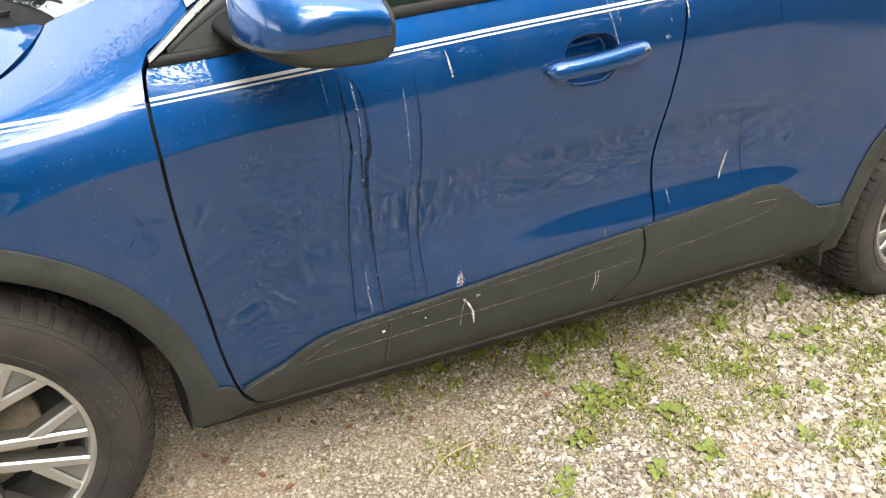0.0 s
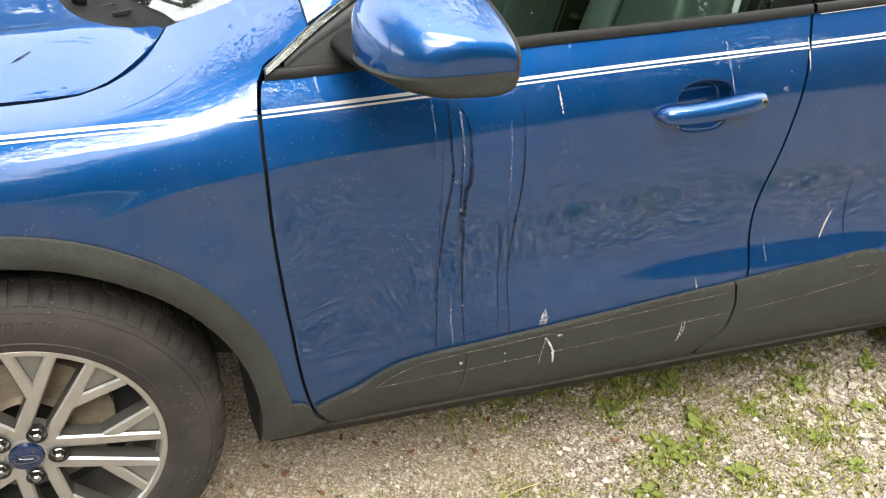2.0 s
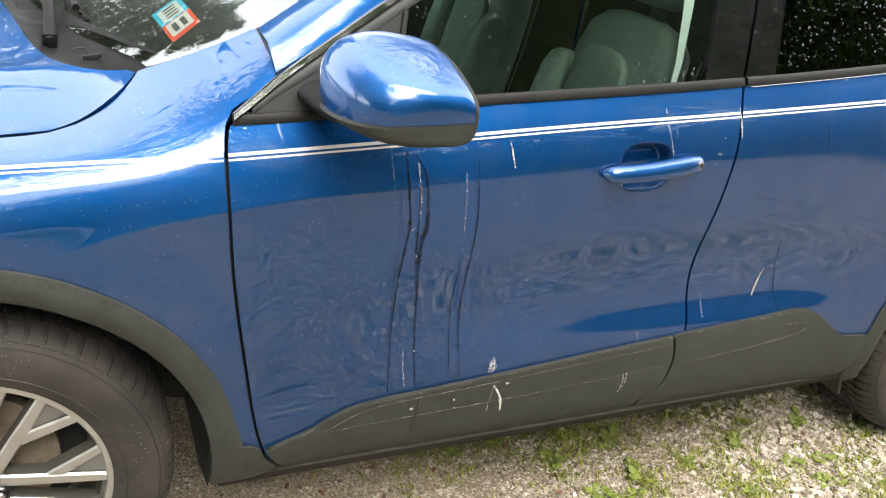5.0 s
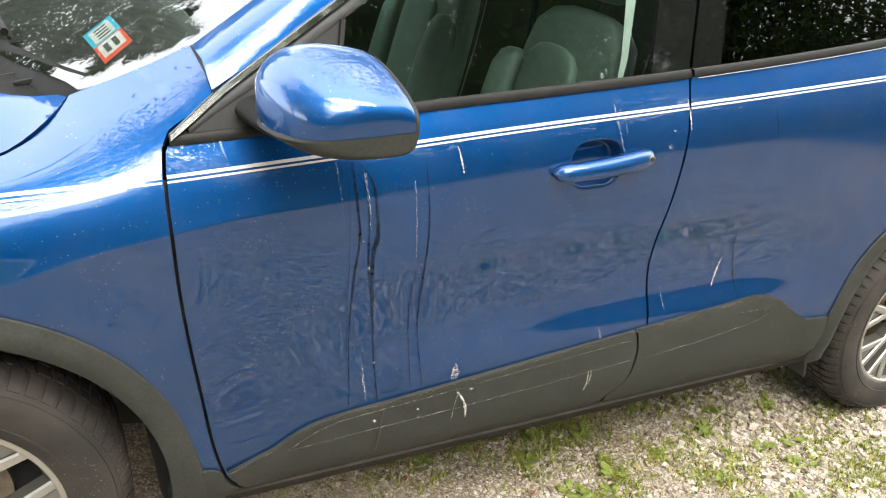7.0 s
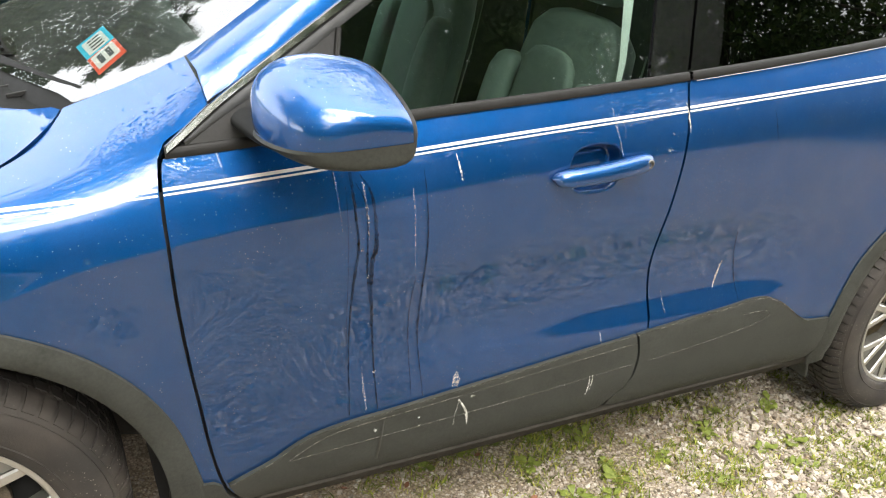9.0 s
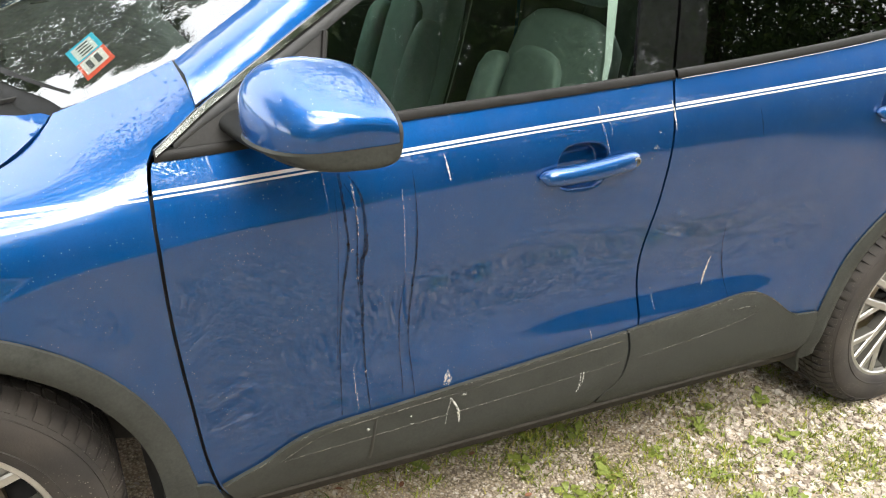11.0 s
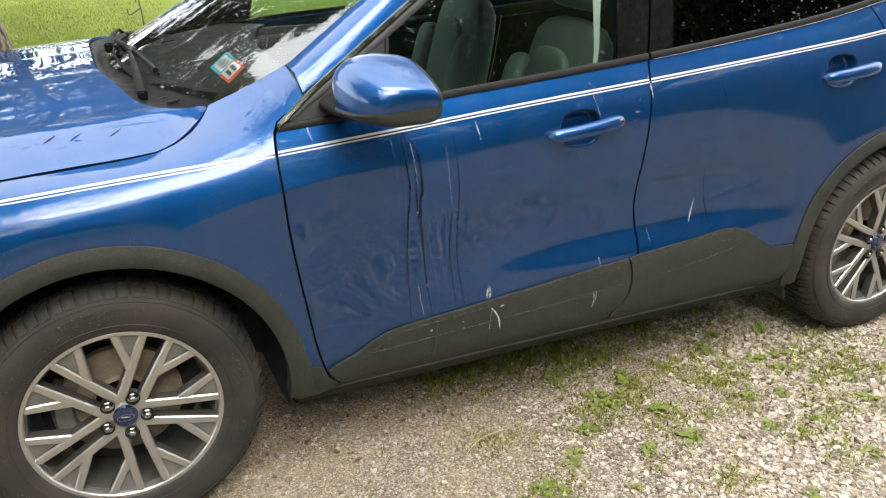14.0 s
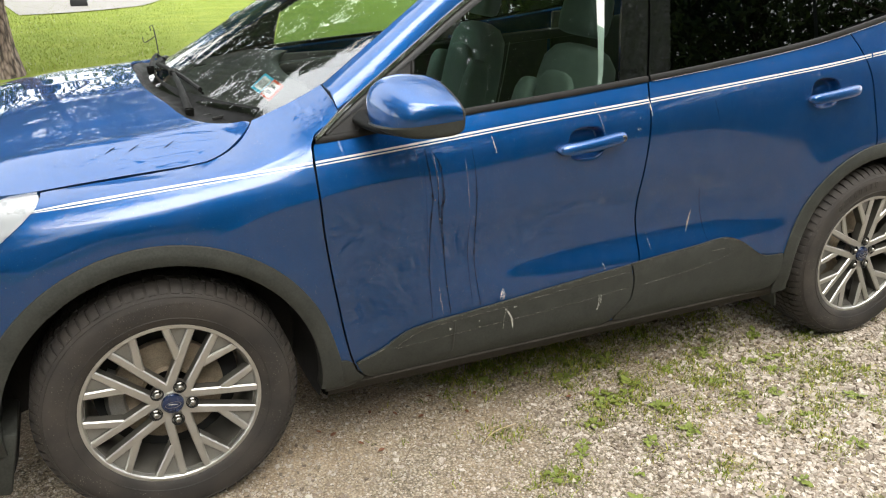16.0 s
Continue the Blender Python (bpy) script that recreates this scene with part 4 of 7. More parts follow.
def build_wheel_meshes():
    ms = {}
    prof = [(0.246, -0.006), (0.252, -0.012), (0.262, -0.016), (0.285, -0.021), (0.310, -0.022), (0.328, -0.018), (0.342, -0.008), (0.350, 0.004), (0.356, 0.020), (0.358, 0.035), (0.358, 0.180), (0.352, 0.198), (0.342, 0.212), (0.31, 0.224), (0.27, 0.218), (0.246, 0.205), (0.238, 0.10)]
    ms["tyre"] = fix_normals(to_mesh("tyre", *revolve(prof, 96), RUBBER, smooth=50))
    # tread: five ribs of blocks, the outer ones reaching over the shoulder
    parts = []
    for (ya, yb, n, h, skew) in ((0.040, 0.068, 76, 0.0055, 0.010), (0.074, 0.104, 76, 0.0055, -0.012), (0.110, 0.140, 76, 0.0055, 0.012), (0.146, 0.176, 76, 0.0055, -0.010)):
        for k in range(n):
            a0, a1 = 2 * math.pi * (k + 0.10) / n, 2 * math.pi * (k + 0.86) / n
            vs = []
            for r in (0.356, 0.3585 + h):
                for a, y in ((a0, ya), (a1, ya), (a1 + skew, yb), (a0 + skew, yb)):
                    vs.append((r * math.cos(a), y, r * math.sin(a)))
            parts.append((vs, [(4, 5, 6, 7), (0, 1, 5, 4), (1, 2, 6, 5), (2, 3, 7, 6), (3, 0, 4, 7)]))
    for k in range(72):
        a0, a1 = 2 * math.pi * (k + 0.08) / 72, 2 * math.pi * (k + 0.80) / 72
        for ys in (((0.036, 0.3640), (0.020, 0.3625), (0.006, 0.3570), (-0.004, 0.3495), (-0.010, 0.3420)), ((0.180, 0.3640), (0.196, 0.360), (0.208, 0.352))):
            vs = []
            for y, r in ys:
                for a in (a0, a1):
                    vs.append((r * math.cos(a), y, r * math.sin(a)))
            m_ = len(ys)
            for y, r in ys:
                for a in (a0, a1):
                    vs.append(((r - 0.009) * math.cos(a), y + (0.004 if y < 0.1 else -0.004), (r - 0.009) * math.sin(a)))
            fs = []
            for j in range(m_ - 1):
                fs += [(2 * j, 2 * j + 1, 2 * j + 3, 2 * j + 2), (2 * j, 2 * j + 2, 2 * m_ + 2 * j + 2, 2 * m_ + 2 * j), (2 * j + 1, 2 * j + 3, 2 * m_ + 2 * j + 3, 2 * m_ + 2 * j + 1)]
            j = m_ - 1
            fs.append((2 * j, 2 * j + 1, 2 * m_ + 2 * j + 1, 2 * m_ + 2 * j))
            parts.append((vs, fs))
    v, f, _ = join(parts)
    ms["tread"] = fix_normals(to_mesh("tread", v, f, RUBBER, smooth=25))
    # moulded rings and an unreadable maker's mark on the sidewall
    rings = [revolve([(r - 0.0015, -0.0195 - d), (r, -0.0215 - d), (r + 0.0015, -0.0195 - d)], 96, False) for r, d in ((0.272, -0.001), (0.333, -0.004))]
    marks = []
    for k in range(8):
        a = radians(112 - k * 5.2)
        for da, dr0, dr1 in ((0.0, 0.292, 0.316), (1.6, 0.292, 0.316)):
            a2 = a - radians(da)
            c, s = math.cos(a2), math.sin(a2)
            vs = []
            for r, w in ((dr0, 0.0026), (dr1, 0.0026)):
                for sg in (-1, 1):
                    vs.append((r * c - sg * w * s, -0.0232, r * s + sg * w * c))
            vs += [(x, y + 0.003, z) for x, y, z in vs]
            marks.append((vs, [(0, 1, 3, 2), (0, 1, 5, 4), (2, 3, 7, 6), (0, 2, 6, 4), (1, 3, 7, 5)]))
    v, f, _ = join(rings + marks)
    ms["sidewall_moulding"] = fix_normals(to_mesh("sidewall_moulding", v, f, RUBBER))
    ms["barrel"] = fix_normals(to_mesh("wheel", *revolve([(0.247, -0.004), (0.243, 0.004), (0.228, 0.012), (0.222, 0.03), (0.214, 0.09), (0.218, 0.20), (0.24, 0.205), (0.24, 0.19), (0.226, 0.16), (0.222, 0.09), (0.232, 0.03), (0.25, 0.01)], 72), ALLOYDARK))
    parts, side = [], []
    lip_v, lip_f = revolve([(0.2485, 0.004), (0.2495, -0.006), (0.2470, -0.0085), (0.2385, -0.0085), (0.2350, -0.004), (0.232, 0.014)], 96, False)
    parts.append((lip_v, lip_f, 0))
    for k in range(5):
        c = radians(-9 + 72 * k)

        def pt(r, off):
            return (r * math.cos(c) - off * math.sin(c), r * math.sin(c) + off * math.cos(c))

        for s in (-1, 1):
            main = arc_bar(pt(0.030, s * 0.024), pt(0.240, s * 0.035), 0.0138, 0.0105, 0.006, -0.006, 0.034)
            end = radians(-9 + 72 * k + s * 25.5)
            br = arc_bar(pt(0.136, s * 0.034), (0.240 * math.cos(end), 0.240 * math.sin(end)), 0.0125, 0.0105, 0.0012, -0.0055, 0.034)
            # the closed pocket floor where the fork meets the rim
            e2 = radians(-9 + 72 * k + s * 18)
            pv = [(*((lambda q: (q[0], 0.009, q[1]))(pt(0.150, s * 0.037))),), (*((lambda q: (q[0], 0.004, q[1]))(pt(0.238, s * 0.036))),), (0.238 * math.cos(e2), 0.004, 0.238 * math.sin(e2)), (0.238 * math.cos(end), 0.004, 0.238 * math.sin(end))]
            for b in (main, br):
                parts.append((b[0], b[1], 0))
                parts.append((b[0], b[2], 1))
            parts.append((pv, [(0, 1, 2, 3)], 2))
    hub_v, hub_f = revolve([(0.0, 0.004), (0.034, 0.004), (0.040, 0.007), (0.052, 0.010), (0.060, 0.016), (0.062, 0.04), (0.0, 0.04)], 40, False)
    parts.append((hub_v, hub_f, 0))
    v, f, fm = join(parts)
    ms["spokes"] = fix_normals(to_mesh("spokes", v, f, [ALLOY, ALLOYDARK, POCKET], fm, smooth=25))
    ms["hub_cap"] = fix_normals(to_mesh("hub_cap", *revolve([(0.0, -0.006), (0.020, -0.0055), (0.0285, -0.003), (0.031, 0.002), (0.031, 0.010)], 36, False), BADGE))
    oval = [(0.022 * math.cos(a), -0.0068, 0.010 * math.sin(a)) for a in np.linspace(0, 2 * math.pi, 28, endpoint=False)]
    ov2 = [(x * 0.9, y, z * 0.84) for x, y, z in oval]
    v, f = grid([oval, ov2], closed_u=True)
    bar_v, bar_f = bevel_box(0.024, 0.0012, 0.0022, 0.0004, 1, pose(0, -0.0066, 0.0008, 0, 12, 0))
    v, f, _ = join([(v, f), (bar_v, bar_f)])
    ms["badge_ring"] = fix_normals(to_mesh("badge_ring", v, f, NUT))
    nv, nf = revolve([(0.0, -0.010), (0.006, -0.0095), (0.0088, -0.006), (0.0095, 0.004), (0.0125, 0.006), (0.0125, 0.02)], 6, False)
    ms["lug_nut"] = fix_normals(to_mesh("lug_nut", nv, nf, NUT, smooth=20))
    pv, pf = revolve([(0.0185, 0.0065), (0.0165, 0.0075), (0.015, 0.016), (0.0, 0.016)], 18, False)
    ms["nut_pocket"] = fix_normals(to_mesh("nut_pocket", pv, pf, DARK))
    ms["brake_disc"] = fix_normals(to_mesh("brake_disc", *revolve([(0.07, 0.070), (0.075, 0.088), (0.155, 0.088), (0.155, 0.112), (0.07, 0.112)], 56), RUST))
    rows = []
    for a in np.linspace(radians(150), radians(212), 12):
        rows.append([(r * math.cos(a), y, r * math.sin(a)) for r, y in ((0.120, 0.084), (0.125, 0.068), (0.165, 0.064), (0.176, 0.080), (0.176, 0.12), (0.120, 0.12))])
    v, f = grid(rows, closed_u=True)
    f = list(f) + [tuple(range(6)), tuple(range(len(v) - 6, len(v)))]
    ms["calliper"] = fix_normals(to_mesh("calliper", v, f, STEEL))
    bv, bf = revolve([(0.0, 0.125), (0.205, 0.125), (0.205, 0.128), (0.0, 0.128)], 40, False)
    ms["backing_plate"] = fix_normals(to_mesh("backing_plate", bv, bf, DARK))
    return ms


WM = build_wheel_meshes()


def wheel(x, y, spin, turn):
    """One wheel with its tyre, spokes, cap, nuts and brake, its outer face towards -y before the turn."""
    m = pose(x, y, HUB_Z, 0, 0, turn)
    w = put("wheel", WM["barrel"], car, "five-spoke forked alloy wheel", WORLD_OF[car].inverted() @ m)
    WORLD_OF[w] = m
    s = pose(0, 0, 0, 0, -spin, 0)
    put("tyre", WM["tyre"], w, "dusty black tyre", s)
    put("tread", WM["tread"], w, "", s)
    put("sidewall_moulding", WM["sidewall_moulding"], w, "", s)
    put("spokes", WM["spokes"], w, "machined silver spokes with dark pockets", s)
    put("hub_cap", WM["hub_cap"], w, "blue round hub cap", s)
    put("badge_ring", WM["badge_ring"], w, "silver oval badge", s)
    for k in range(5):
        a = radians(-9 + 72 * k)
        q = s @ pose(0.054 * math.cos(a), 0, 0.054 * math.sin(a))
        put("nut_pocket", WM["nut_pocket"], w, "", q @ pose(0, -0.0075, 0))
        put("lug_nut", WM["lug_nut"], w, "bright lug nut", q)
    put("brake_disc", WM["brake_disc"], w, "rust-tinged brake disc")
    put("calliper", WM["calliper"], w)
    for o in w.children:
        if o.name.split(".")[0] in ("brake_disc", "calliper", "backing_plate"):
            o.matrix_parent_inverse = Matrix()
    b = put("backing_plate", WM["backing_plate"], w)
    b.matrix_parent_inverse = Matrix()


wheel(AXLE_F, 0.0, 0, 0)
wheel(AXLE_R, 0.0, 20, 0)
wheel(AXLE_F, 2 * MID, 0, 180)
wheel(AXLE_R, 2 * MID, 20, 180)

# mud flap behind the rear flare's foot
me = to_mesh("mud_flap", *bevel_box(0.012, 0.20, 0.15, 0.004, 2, pose(2.265, 0.115, 0.275, 0, -14, 0)), CLAD)
put("mud_flap", me, car)
me = to_mesh("mud_flap", *bevel_box(0.05, 0.20, 0.19, 0.010, 2, pose(-0.440, 0.105, 0.275, 0, 14, 0)), CLAD)
put("mud_flap", me, car)

# ---------------------------------------------------------------- the car: handles, mirror, stripes
def handle_rows(x0, x1, z0, z1):
    """Sections of the grip, from its blunt front tip to its rear end, which runs into the door."""
    rows, face = [], []
    ya, yb = (door(x, v_of(door_lines, "door", x, z))[1] for x, z in ((x0, z0), (x1, z1)))
    for t in np.linspace(0, 1, 34):
        x, z = x0 + (x1 - x0) * t, z0 + (z1 - z0) * t
        s = max(0.0, math.sin(math.pi * t)) ** 0.34
        end = max(0.0, 1 - abs(2 * t - 1) ** 9) ** 0.5
        hh = 0.0015 + (0.0165 + 0.0025 * t) * end
        yc = ya * (1 - t) + yb * t - 0.003 - 0.019 * s
        th = 0.004 + 0.005 * end + 0.009 * s
        row = []
        for a in np.linspace(0, 2 * math.pi, 28, endpoint=False):
            c, d = math.cos(a), math.sin(a)
            row.append((x, yc - th * math.copysign(abs(c) ** 0.85, c) + 0.22 * hh * d, z + hh * math.copysign(abs(d) ** 0.72, d)))
        rows.append(row)
        face.append(yc - th)
    return rows, face


def handle_mesh(x0, x1, z0, z1, name):
    rows, _ = handle_rows(x0, x1, z0, z1)
    v, f = grid(rows, closed_u=True)
    n = len(rows[0])
    f = list(f) + [tuple(range(n)), tuple(range(len(v) - n, len(v)))]
    return fix_normals(to_mesh(name, v, f, PAINT, smooth=50))


GRIP = (1.228, 1.490, 0.950, 0.971)
me = handle_mesh(*GRIP, "door_handle")
put("door_handle", me, front_door, "blue door handle with key lock")
put("door_handle", mirrored(me, "door_handle_far"), front_door_far)
lock_y = float(np.interp(0.916, np.linspace(0, 1, 34), handle_rows(*GRIP)[1]))
ring_v, ring_f = revolve([(0.0, 0.001), (0.0050, 0.001), (0.0062, -0.0018), (0.0085, -0.0020), (0.0105, 0.0), (0.0110, 0.008)], 28, False)
put("key_lock", fix_normals(to_mesh("key_lock", [(x + 1.468, y + lock_y, z + 0.9692) for x, y, z in ring_v], ring_f, ALLOYDARK)), front_door, "round dark key lock")
put("keyhole", to_mesh("keyhole", *bevel_box(0.0022, 0.0016, 0.0070, 0.0004, 1, pose(1.468, lock_y, 0.9692)), GLOSSBLACK), front_door)
me = handle_mesh(2.285, 2.538, 1.018, 1.040, "door_handle")
put("door_handle", me, rear_door, "blue door handle")
put("door_handle", mirrored(me, "door_handle_far"), rear_door_far)

# pinstripes
for lift, near, far, x0, x1 in ((wing, car, car, -0.262, 0.4475), (door, front_door, front_door_far, 0.4560, 1.5925), (door, rear_door, rear_door_far, 1.6005, 2.606), (door, car, car, 2.614, 3.45)):
    mk, kd = (wing_lines, "wing") if lift is wing else (door_lines, "door")
    for lo, hi in ((-0.0070, -0.0036), (0.0002, 0.0057)):
        xs = np.linspace(x0, x1, max(12, int((x1 - x0) / 0.03)))
        rows = []
        for x in xs:
            w = 0.34 + 0.42 * min(1.0, max(0.0, (x + 0.262) / 0.10)) + 0.24 * min(1.0, max(0.0, (x - 0.1) / 0.34)) if lift is wing else 1.0
            rows.append([tuple(Vector(lift(x, v_of(mk, kd, x, stripe_z(x) + q))) + Vector((0, -0.0009, 0.0003))) for q in (lo * w, (lo + hi) / 2 * w, hi * w)])
        v, f = grid(rows)
        me = fix_normals(to_mesh("pinstripe", v, f, STRIPE, smooth=60))
        put("pinstripe", me, near, "white vinyl pinstripe")
        put("pinstripe", mirrored(me, "pinstripe_far"), far)

# near-side door mirror
SEC = [(-0.2115, 0.742, 0.770, 1.122, 1.136), (-0.2105, 0.700, 0.797, 1.102, 1.160), (-0.2065, 0.668, 0.808, 1.094, 1.173), (-0.196, 0.643, 0.812, 1.0895, 1.185), (-0.175, 0.619, 0.813, 1.087, 1.199), (-0.145, 0.600, 0.811, 1.086, 1.215), (-0.11, 0.588, 0.806, 1.0855, 1.230), (-0.075, 0.584, 0.798, 1.087, 1.239), (-0.045, 0.592, 0.788, 1.090, 1.233), (-0.02, 0.612, 0.777, 1.096, 1.208), (-0.004, 0.642, 0.764, 1.106, 1.174)]
NA = 96


def mirror_row(y, xf, xb, zb, zt):
    """One upright slice of the housing: round in front, square behind, its top falling towards the glass."""
    row = []
    xm, xh, zm, zh = (xf + xb) / 2, (xb - xf) / 2, (zb + zt) / 2, (zt - zb) / 2
    for a in np.linspace(0, 2 * math.pi, NA, endpoint=False):
        ca, sa = math.cos(a), math.sin(a)
        px = xm + xh * math.copysign(abs(ca) ** (0.80 if ca < 0 else 0.50), ca)
        pz = zm + zh * math.copysign(abs(sa) ** ((0.84 if ca < 0 else 0.60) if sa > 0 else 0.60), sa)
        pz -= 0.13 * zh * max(0.0, (px - xm) / xh) * max(0.0, (pz - zm) / zh)
        row.append((px, y, pz))
    return row


def housing():
    v, f = grid([mirror_row(*c) for c in np.array(curve_points(SEC, 64))], closed_u=True)
    f = list(f) + [tuple(range(NA)), tuple(range(len(v) - NA, len(v)))]
    bm = bmesh.new()
    vs = [bm.verts.new(p) for p in v]
    for q in f:
        bm.faces.new([vs[i] for i in q])
    bmesh.ops.recalc_face_normals(bm, faces=bm.faces)
    for co, no in ((SPLIT_CO, SPLIT_NO), (RIM_CO, RIM_NO)):
        bmesh.ops.bisect_plane(bm, geom=bm.verts[:] + bm.edges[:] + bm.faces[:], dist=1e-6, plane_co=co, plane_no=no)
    return bm


SPLIT_CO, SPLIT_NO = Vector((0.70, -0.10, 1.1255)), Vector((-0.05, 0.02, 1.0)).normalized()
RIM_CO, RIM_NO = Vector((0.792, -0.15, 1.15)), Vector((1.0, 0.16, 0.10)).normalized()


def housing_part(name, test, mat, swollen=0.0):
    """The faces of the housing that pass the test, as a mesh of their own, its open edges turned in."""
    bm = housing()
    bm.normal_update()
    gone = [q for q in bm.faces if not test(q.calc_center_median())]
    bmesh.ops.delete(bm, geom=gone, context="FACES")
    bm.normal_update()
    nor = {x: x.normal.copy() for x in bm.verts}
    for x in bm.verts:
        x.co += nor[x] * swollen
    rim = [e for e in bm.edges if e.is_boundary]
    ex = bmesh.ops.extrude_edge_only(bm, edges=rim)
    for x in [g for g in ex["geom"] if isinstance(g, bmesh.types.BMVert)]:
        x.co -= x.normal * 0.006
    me = bpy.data.meshes.new(name)
    bm.to_mesh(me)
    bm.free()
    me.materials.append(mat)
    me.polygons.foreach_set("use_smooth", np.ones(len(me.polygons), bool))
    me.set_sharp_from_angle(angle=radians(48))
    return me


def above(c):
    return (c - SPLIT_CO).dot(SPLIT_NO) > 0


def behind(c):
    return (c - RIM_CO).dot(RIM_NO) > 0


base_me = housing_part("side_mirror", lambda c: not above(c) and not behind(c), CLAD, 0.0012)
cap = housing_part("mirror_cap", lambda c: above(c) and not behind(c), PAINT)
rim_me = housing_part("mirror_rim", behind, PLASTIC, 0.0006)
mirror = put("side_mirror", base_me, car, "blue door mirror with black plastic base")
put("mirror_cap", cap, mirror, "glossy blue mirror cap")
put("mirror_rim", rim_me, mirror)
arm_rows = []
for t in np.linspace(0, 1, 14):
    c = Vector((0.612, 0.050, 1.104)).lerp(Vector((0.685, -0.10, 1.096)), t) + Vector((-0.006, 0, -0.006)) * math.sin(math.pi * t)
    rx, rz = 0.040 + 0.014 * t * t, 0.021 - 0.004 * t
    arm_rows.append([(c.x + rx * math.cos(a) * 0.9, c.y + 0.35 * rx * math.cos(a), c.z + rz * math.sin(a)) for a in np.linspace(0, 2 * math.pi, 20, endpoint=False)])
av, af = grid(arm_rows, closed_u=True)
af = list(af) + [tuple(range(20)), tuple(range(len(av) - 20, len(av)))]
put("mirror_arm", fix_normals(to_mesh("mirror_arm", av, af, ARM, smooth=60)), mirror)
gv, gf = bevel_box(0.004, 0.09, 0.066, 0.0015, 1, pose(0.7960, -0.105, 1.138, 0, 0, 9))
put("mirror_glass", to_mesh("mirror_glass", gv, gf, plain("mirror_silver", (0.85, 0.86, 0.86), 0.03, 1.0, 0.02, 10.0)), mirror)
far_mirror = put("side_mirror", mirrored(base_me, "side_mirror_far"), car)
put("mirror_cap", mirrored(cap, "mirror_cap_far"), far_mirror)
put("mirror_arm", fix_normals(to_mesh("mirror_arm_far", [(x, 2 * MID - y, z) for x, y, z in av], af, ARM, smooth=60)), far_mirror)

# ---------------------------------------------------------------- the car: cowl, wipers, sticker
rows = []
for y in np.linspace(0.235, 2 * MID - 0.235, 50):
    d = abs(y - MID)
    xb = float(np.interp(d, [0, 0.17, 0.289, 0.414, 0.566, 0.652, 0.692, 0.708], [0.082, 0.083, 0.090, 0.117, 0.157, 0.200, 0.250, 0.310]))
    zb = hood(xb, y)[2]
    xs_ = screen_x0(y) + 0.055
    zs_ = screen(xs_, y)[2]
    xb2 = min(xb + 0.006, xs_ - 0.012)
    zl = min(zb, zs_)
    rows.append([(xb2 - 0.02, y, zb - 0.030), (xb2, y, zb - 0.010), (xb2 + 0.12 * (xs_ - xb2), y, zb - 0.014), (xb2 + 0.35 * (xs_ - xb2), y, zl - 0.020), (xb2 + 0.7 * (xs_ - xb2), y, zl - 0.018), (xs_, y, zs_ + 0.003)])
cv, cf = grid(rows)
put("cowl", fix_normals(to_mesh("cowl", cv, cf, ARM, smooth=40)), car, "grey-black plastic cowl under the windscreen")
for k in range(26):
    y = 0.34 + k * 0.047
    x = screen_x0(y) + 0.012
    sv, sf = bevel_box(0.040, 0.004, 0.008, 0.001, 1, pose(x, y, screen(x, y)[2] - 0.012, 0, -10, 0))
    put("cowl_rib", to_mesh("cowl_rib", sv, sf, PLASTIC), car)
# three short dark marks on the hood's flank, in the streaks' colour
for x, y in ((-0.055, 0.200), (0.005, 0.195), (0.096, 0.186)):
    pts = [tuple(Vector(hood(x + t * 0.014, y + t * 0.010)) + Vector((0, 0, 0.0008))) for t in np.linspace(-1, 1, 6)]
    put("hood_mark", to_mesh("hood_mark", *tube(pts, [0.0004, 0.0012, 0.0016, 0.0016, 0.0012, 0.0004], 5), STREAK), hood_ob, "short dark mark")


def on_screen(x, y, d):
    p = Vector(screen(x, y))
    n = Vector((-SLOPE, 0, 1)).normalized()
    return p + n * d


def wiper(pivot, elbow, tip_a, tip_b):
    parts = []
    a, b = on_screen(*pivot, 0.020), on_screen(*elbow, 0.035)
    mid = (a + b) / 2 + Vector((0, 0, 0.012))
    parts.append(tube([tuple(p) for p in curve_points([a, mid, b], 8)], [0.012, 0.012, 0.011, 0.010, 0.009, 0.008, 0.007, 0.006], 10, 0.6))
    cv_, cf_ = revolve([(0.0, -0.014), (0.009, -0.013), (0.013, -0.006), (0.014, 0.014)], 18, False)
    tilt = pose(*a, 90, 0, 0)
    parts.append(([tuple(tilt @ Vector((x, y, z))) for x, y, z in cv_], cf_))
    p, q = on_screen(*tip_a, 0.020), on_screen(*tip_b, 0.020)
    spine = [tuple(p.lerp(q, t) + Vector((0, 0, 0.008 * math.sin(math.pi * t)))) for t in np.linspace(0, 1, 12)]
    parts.append(tube(spine, 0.0075, 8))
    parts.append(tube([tuple(on_screen(tip_a[0] + (tip_b[0] - tip_a[0]) * t, tip_a[1] + (tip_b[1] - tip_a[1]) * t, 0.006)) for t in np.linspace(0, 1, 12)], 0.004, 6))
    cl = p.lerp(q, 0.42)
    parts.append(bevel_box(0.03, 0.05, 0.018, 0.004, 2, Matrix.Translation(cl + Vector((0, 0, 0.006)))))
    parts.append(tube([tuple(b), tuple(cl + Vector((0, 0, 0.01)))], 0.006, 8))
    wv, wf, _ = join(parts)
    return fix_normals(to_mesh("wiper", wv, wf, ARM, smooth=45))


put("wiper", wiper((0.196, 0.395), (0.203, 0.70), (0.180, 1.03), (0.246, 0.49)), car, "black wiper arm and blade")
put("wiper", wiper((0.150, 0.98), (0.21, 1.28), (0.27, 1.58), (0.165, 1.06)), car, "black wiper arm and blade")
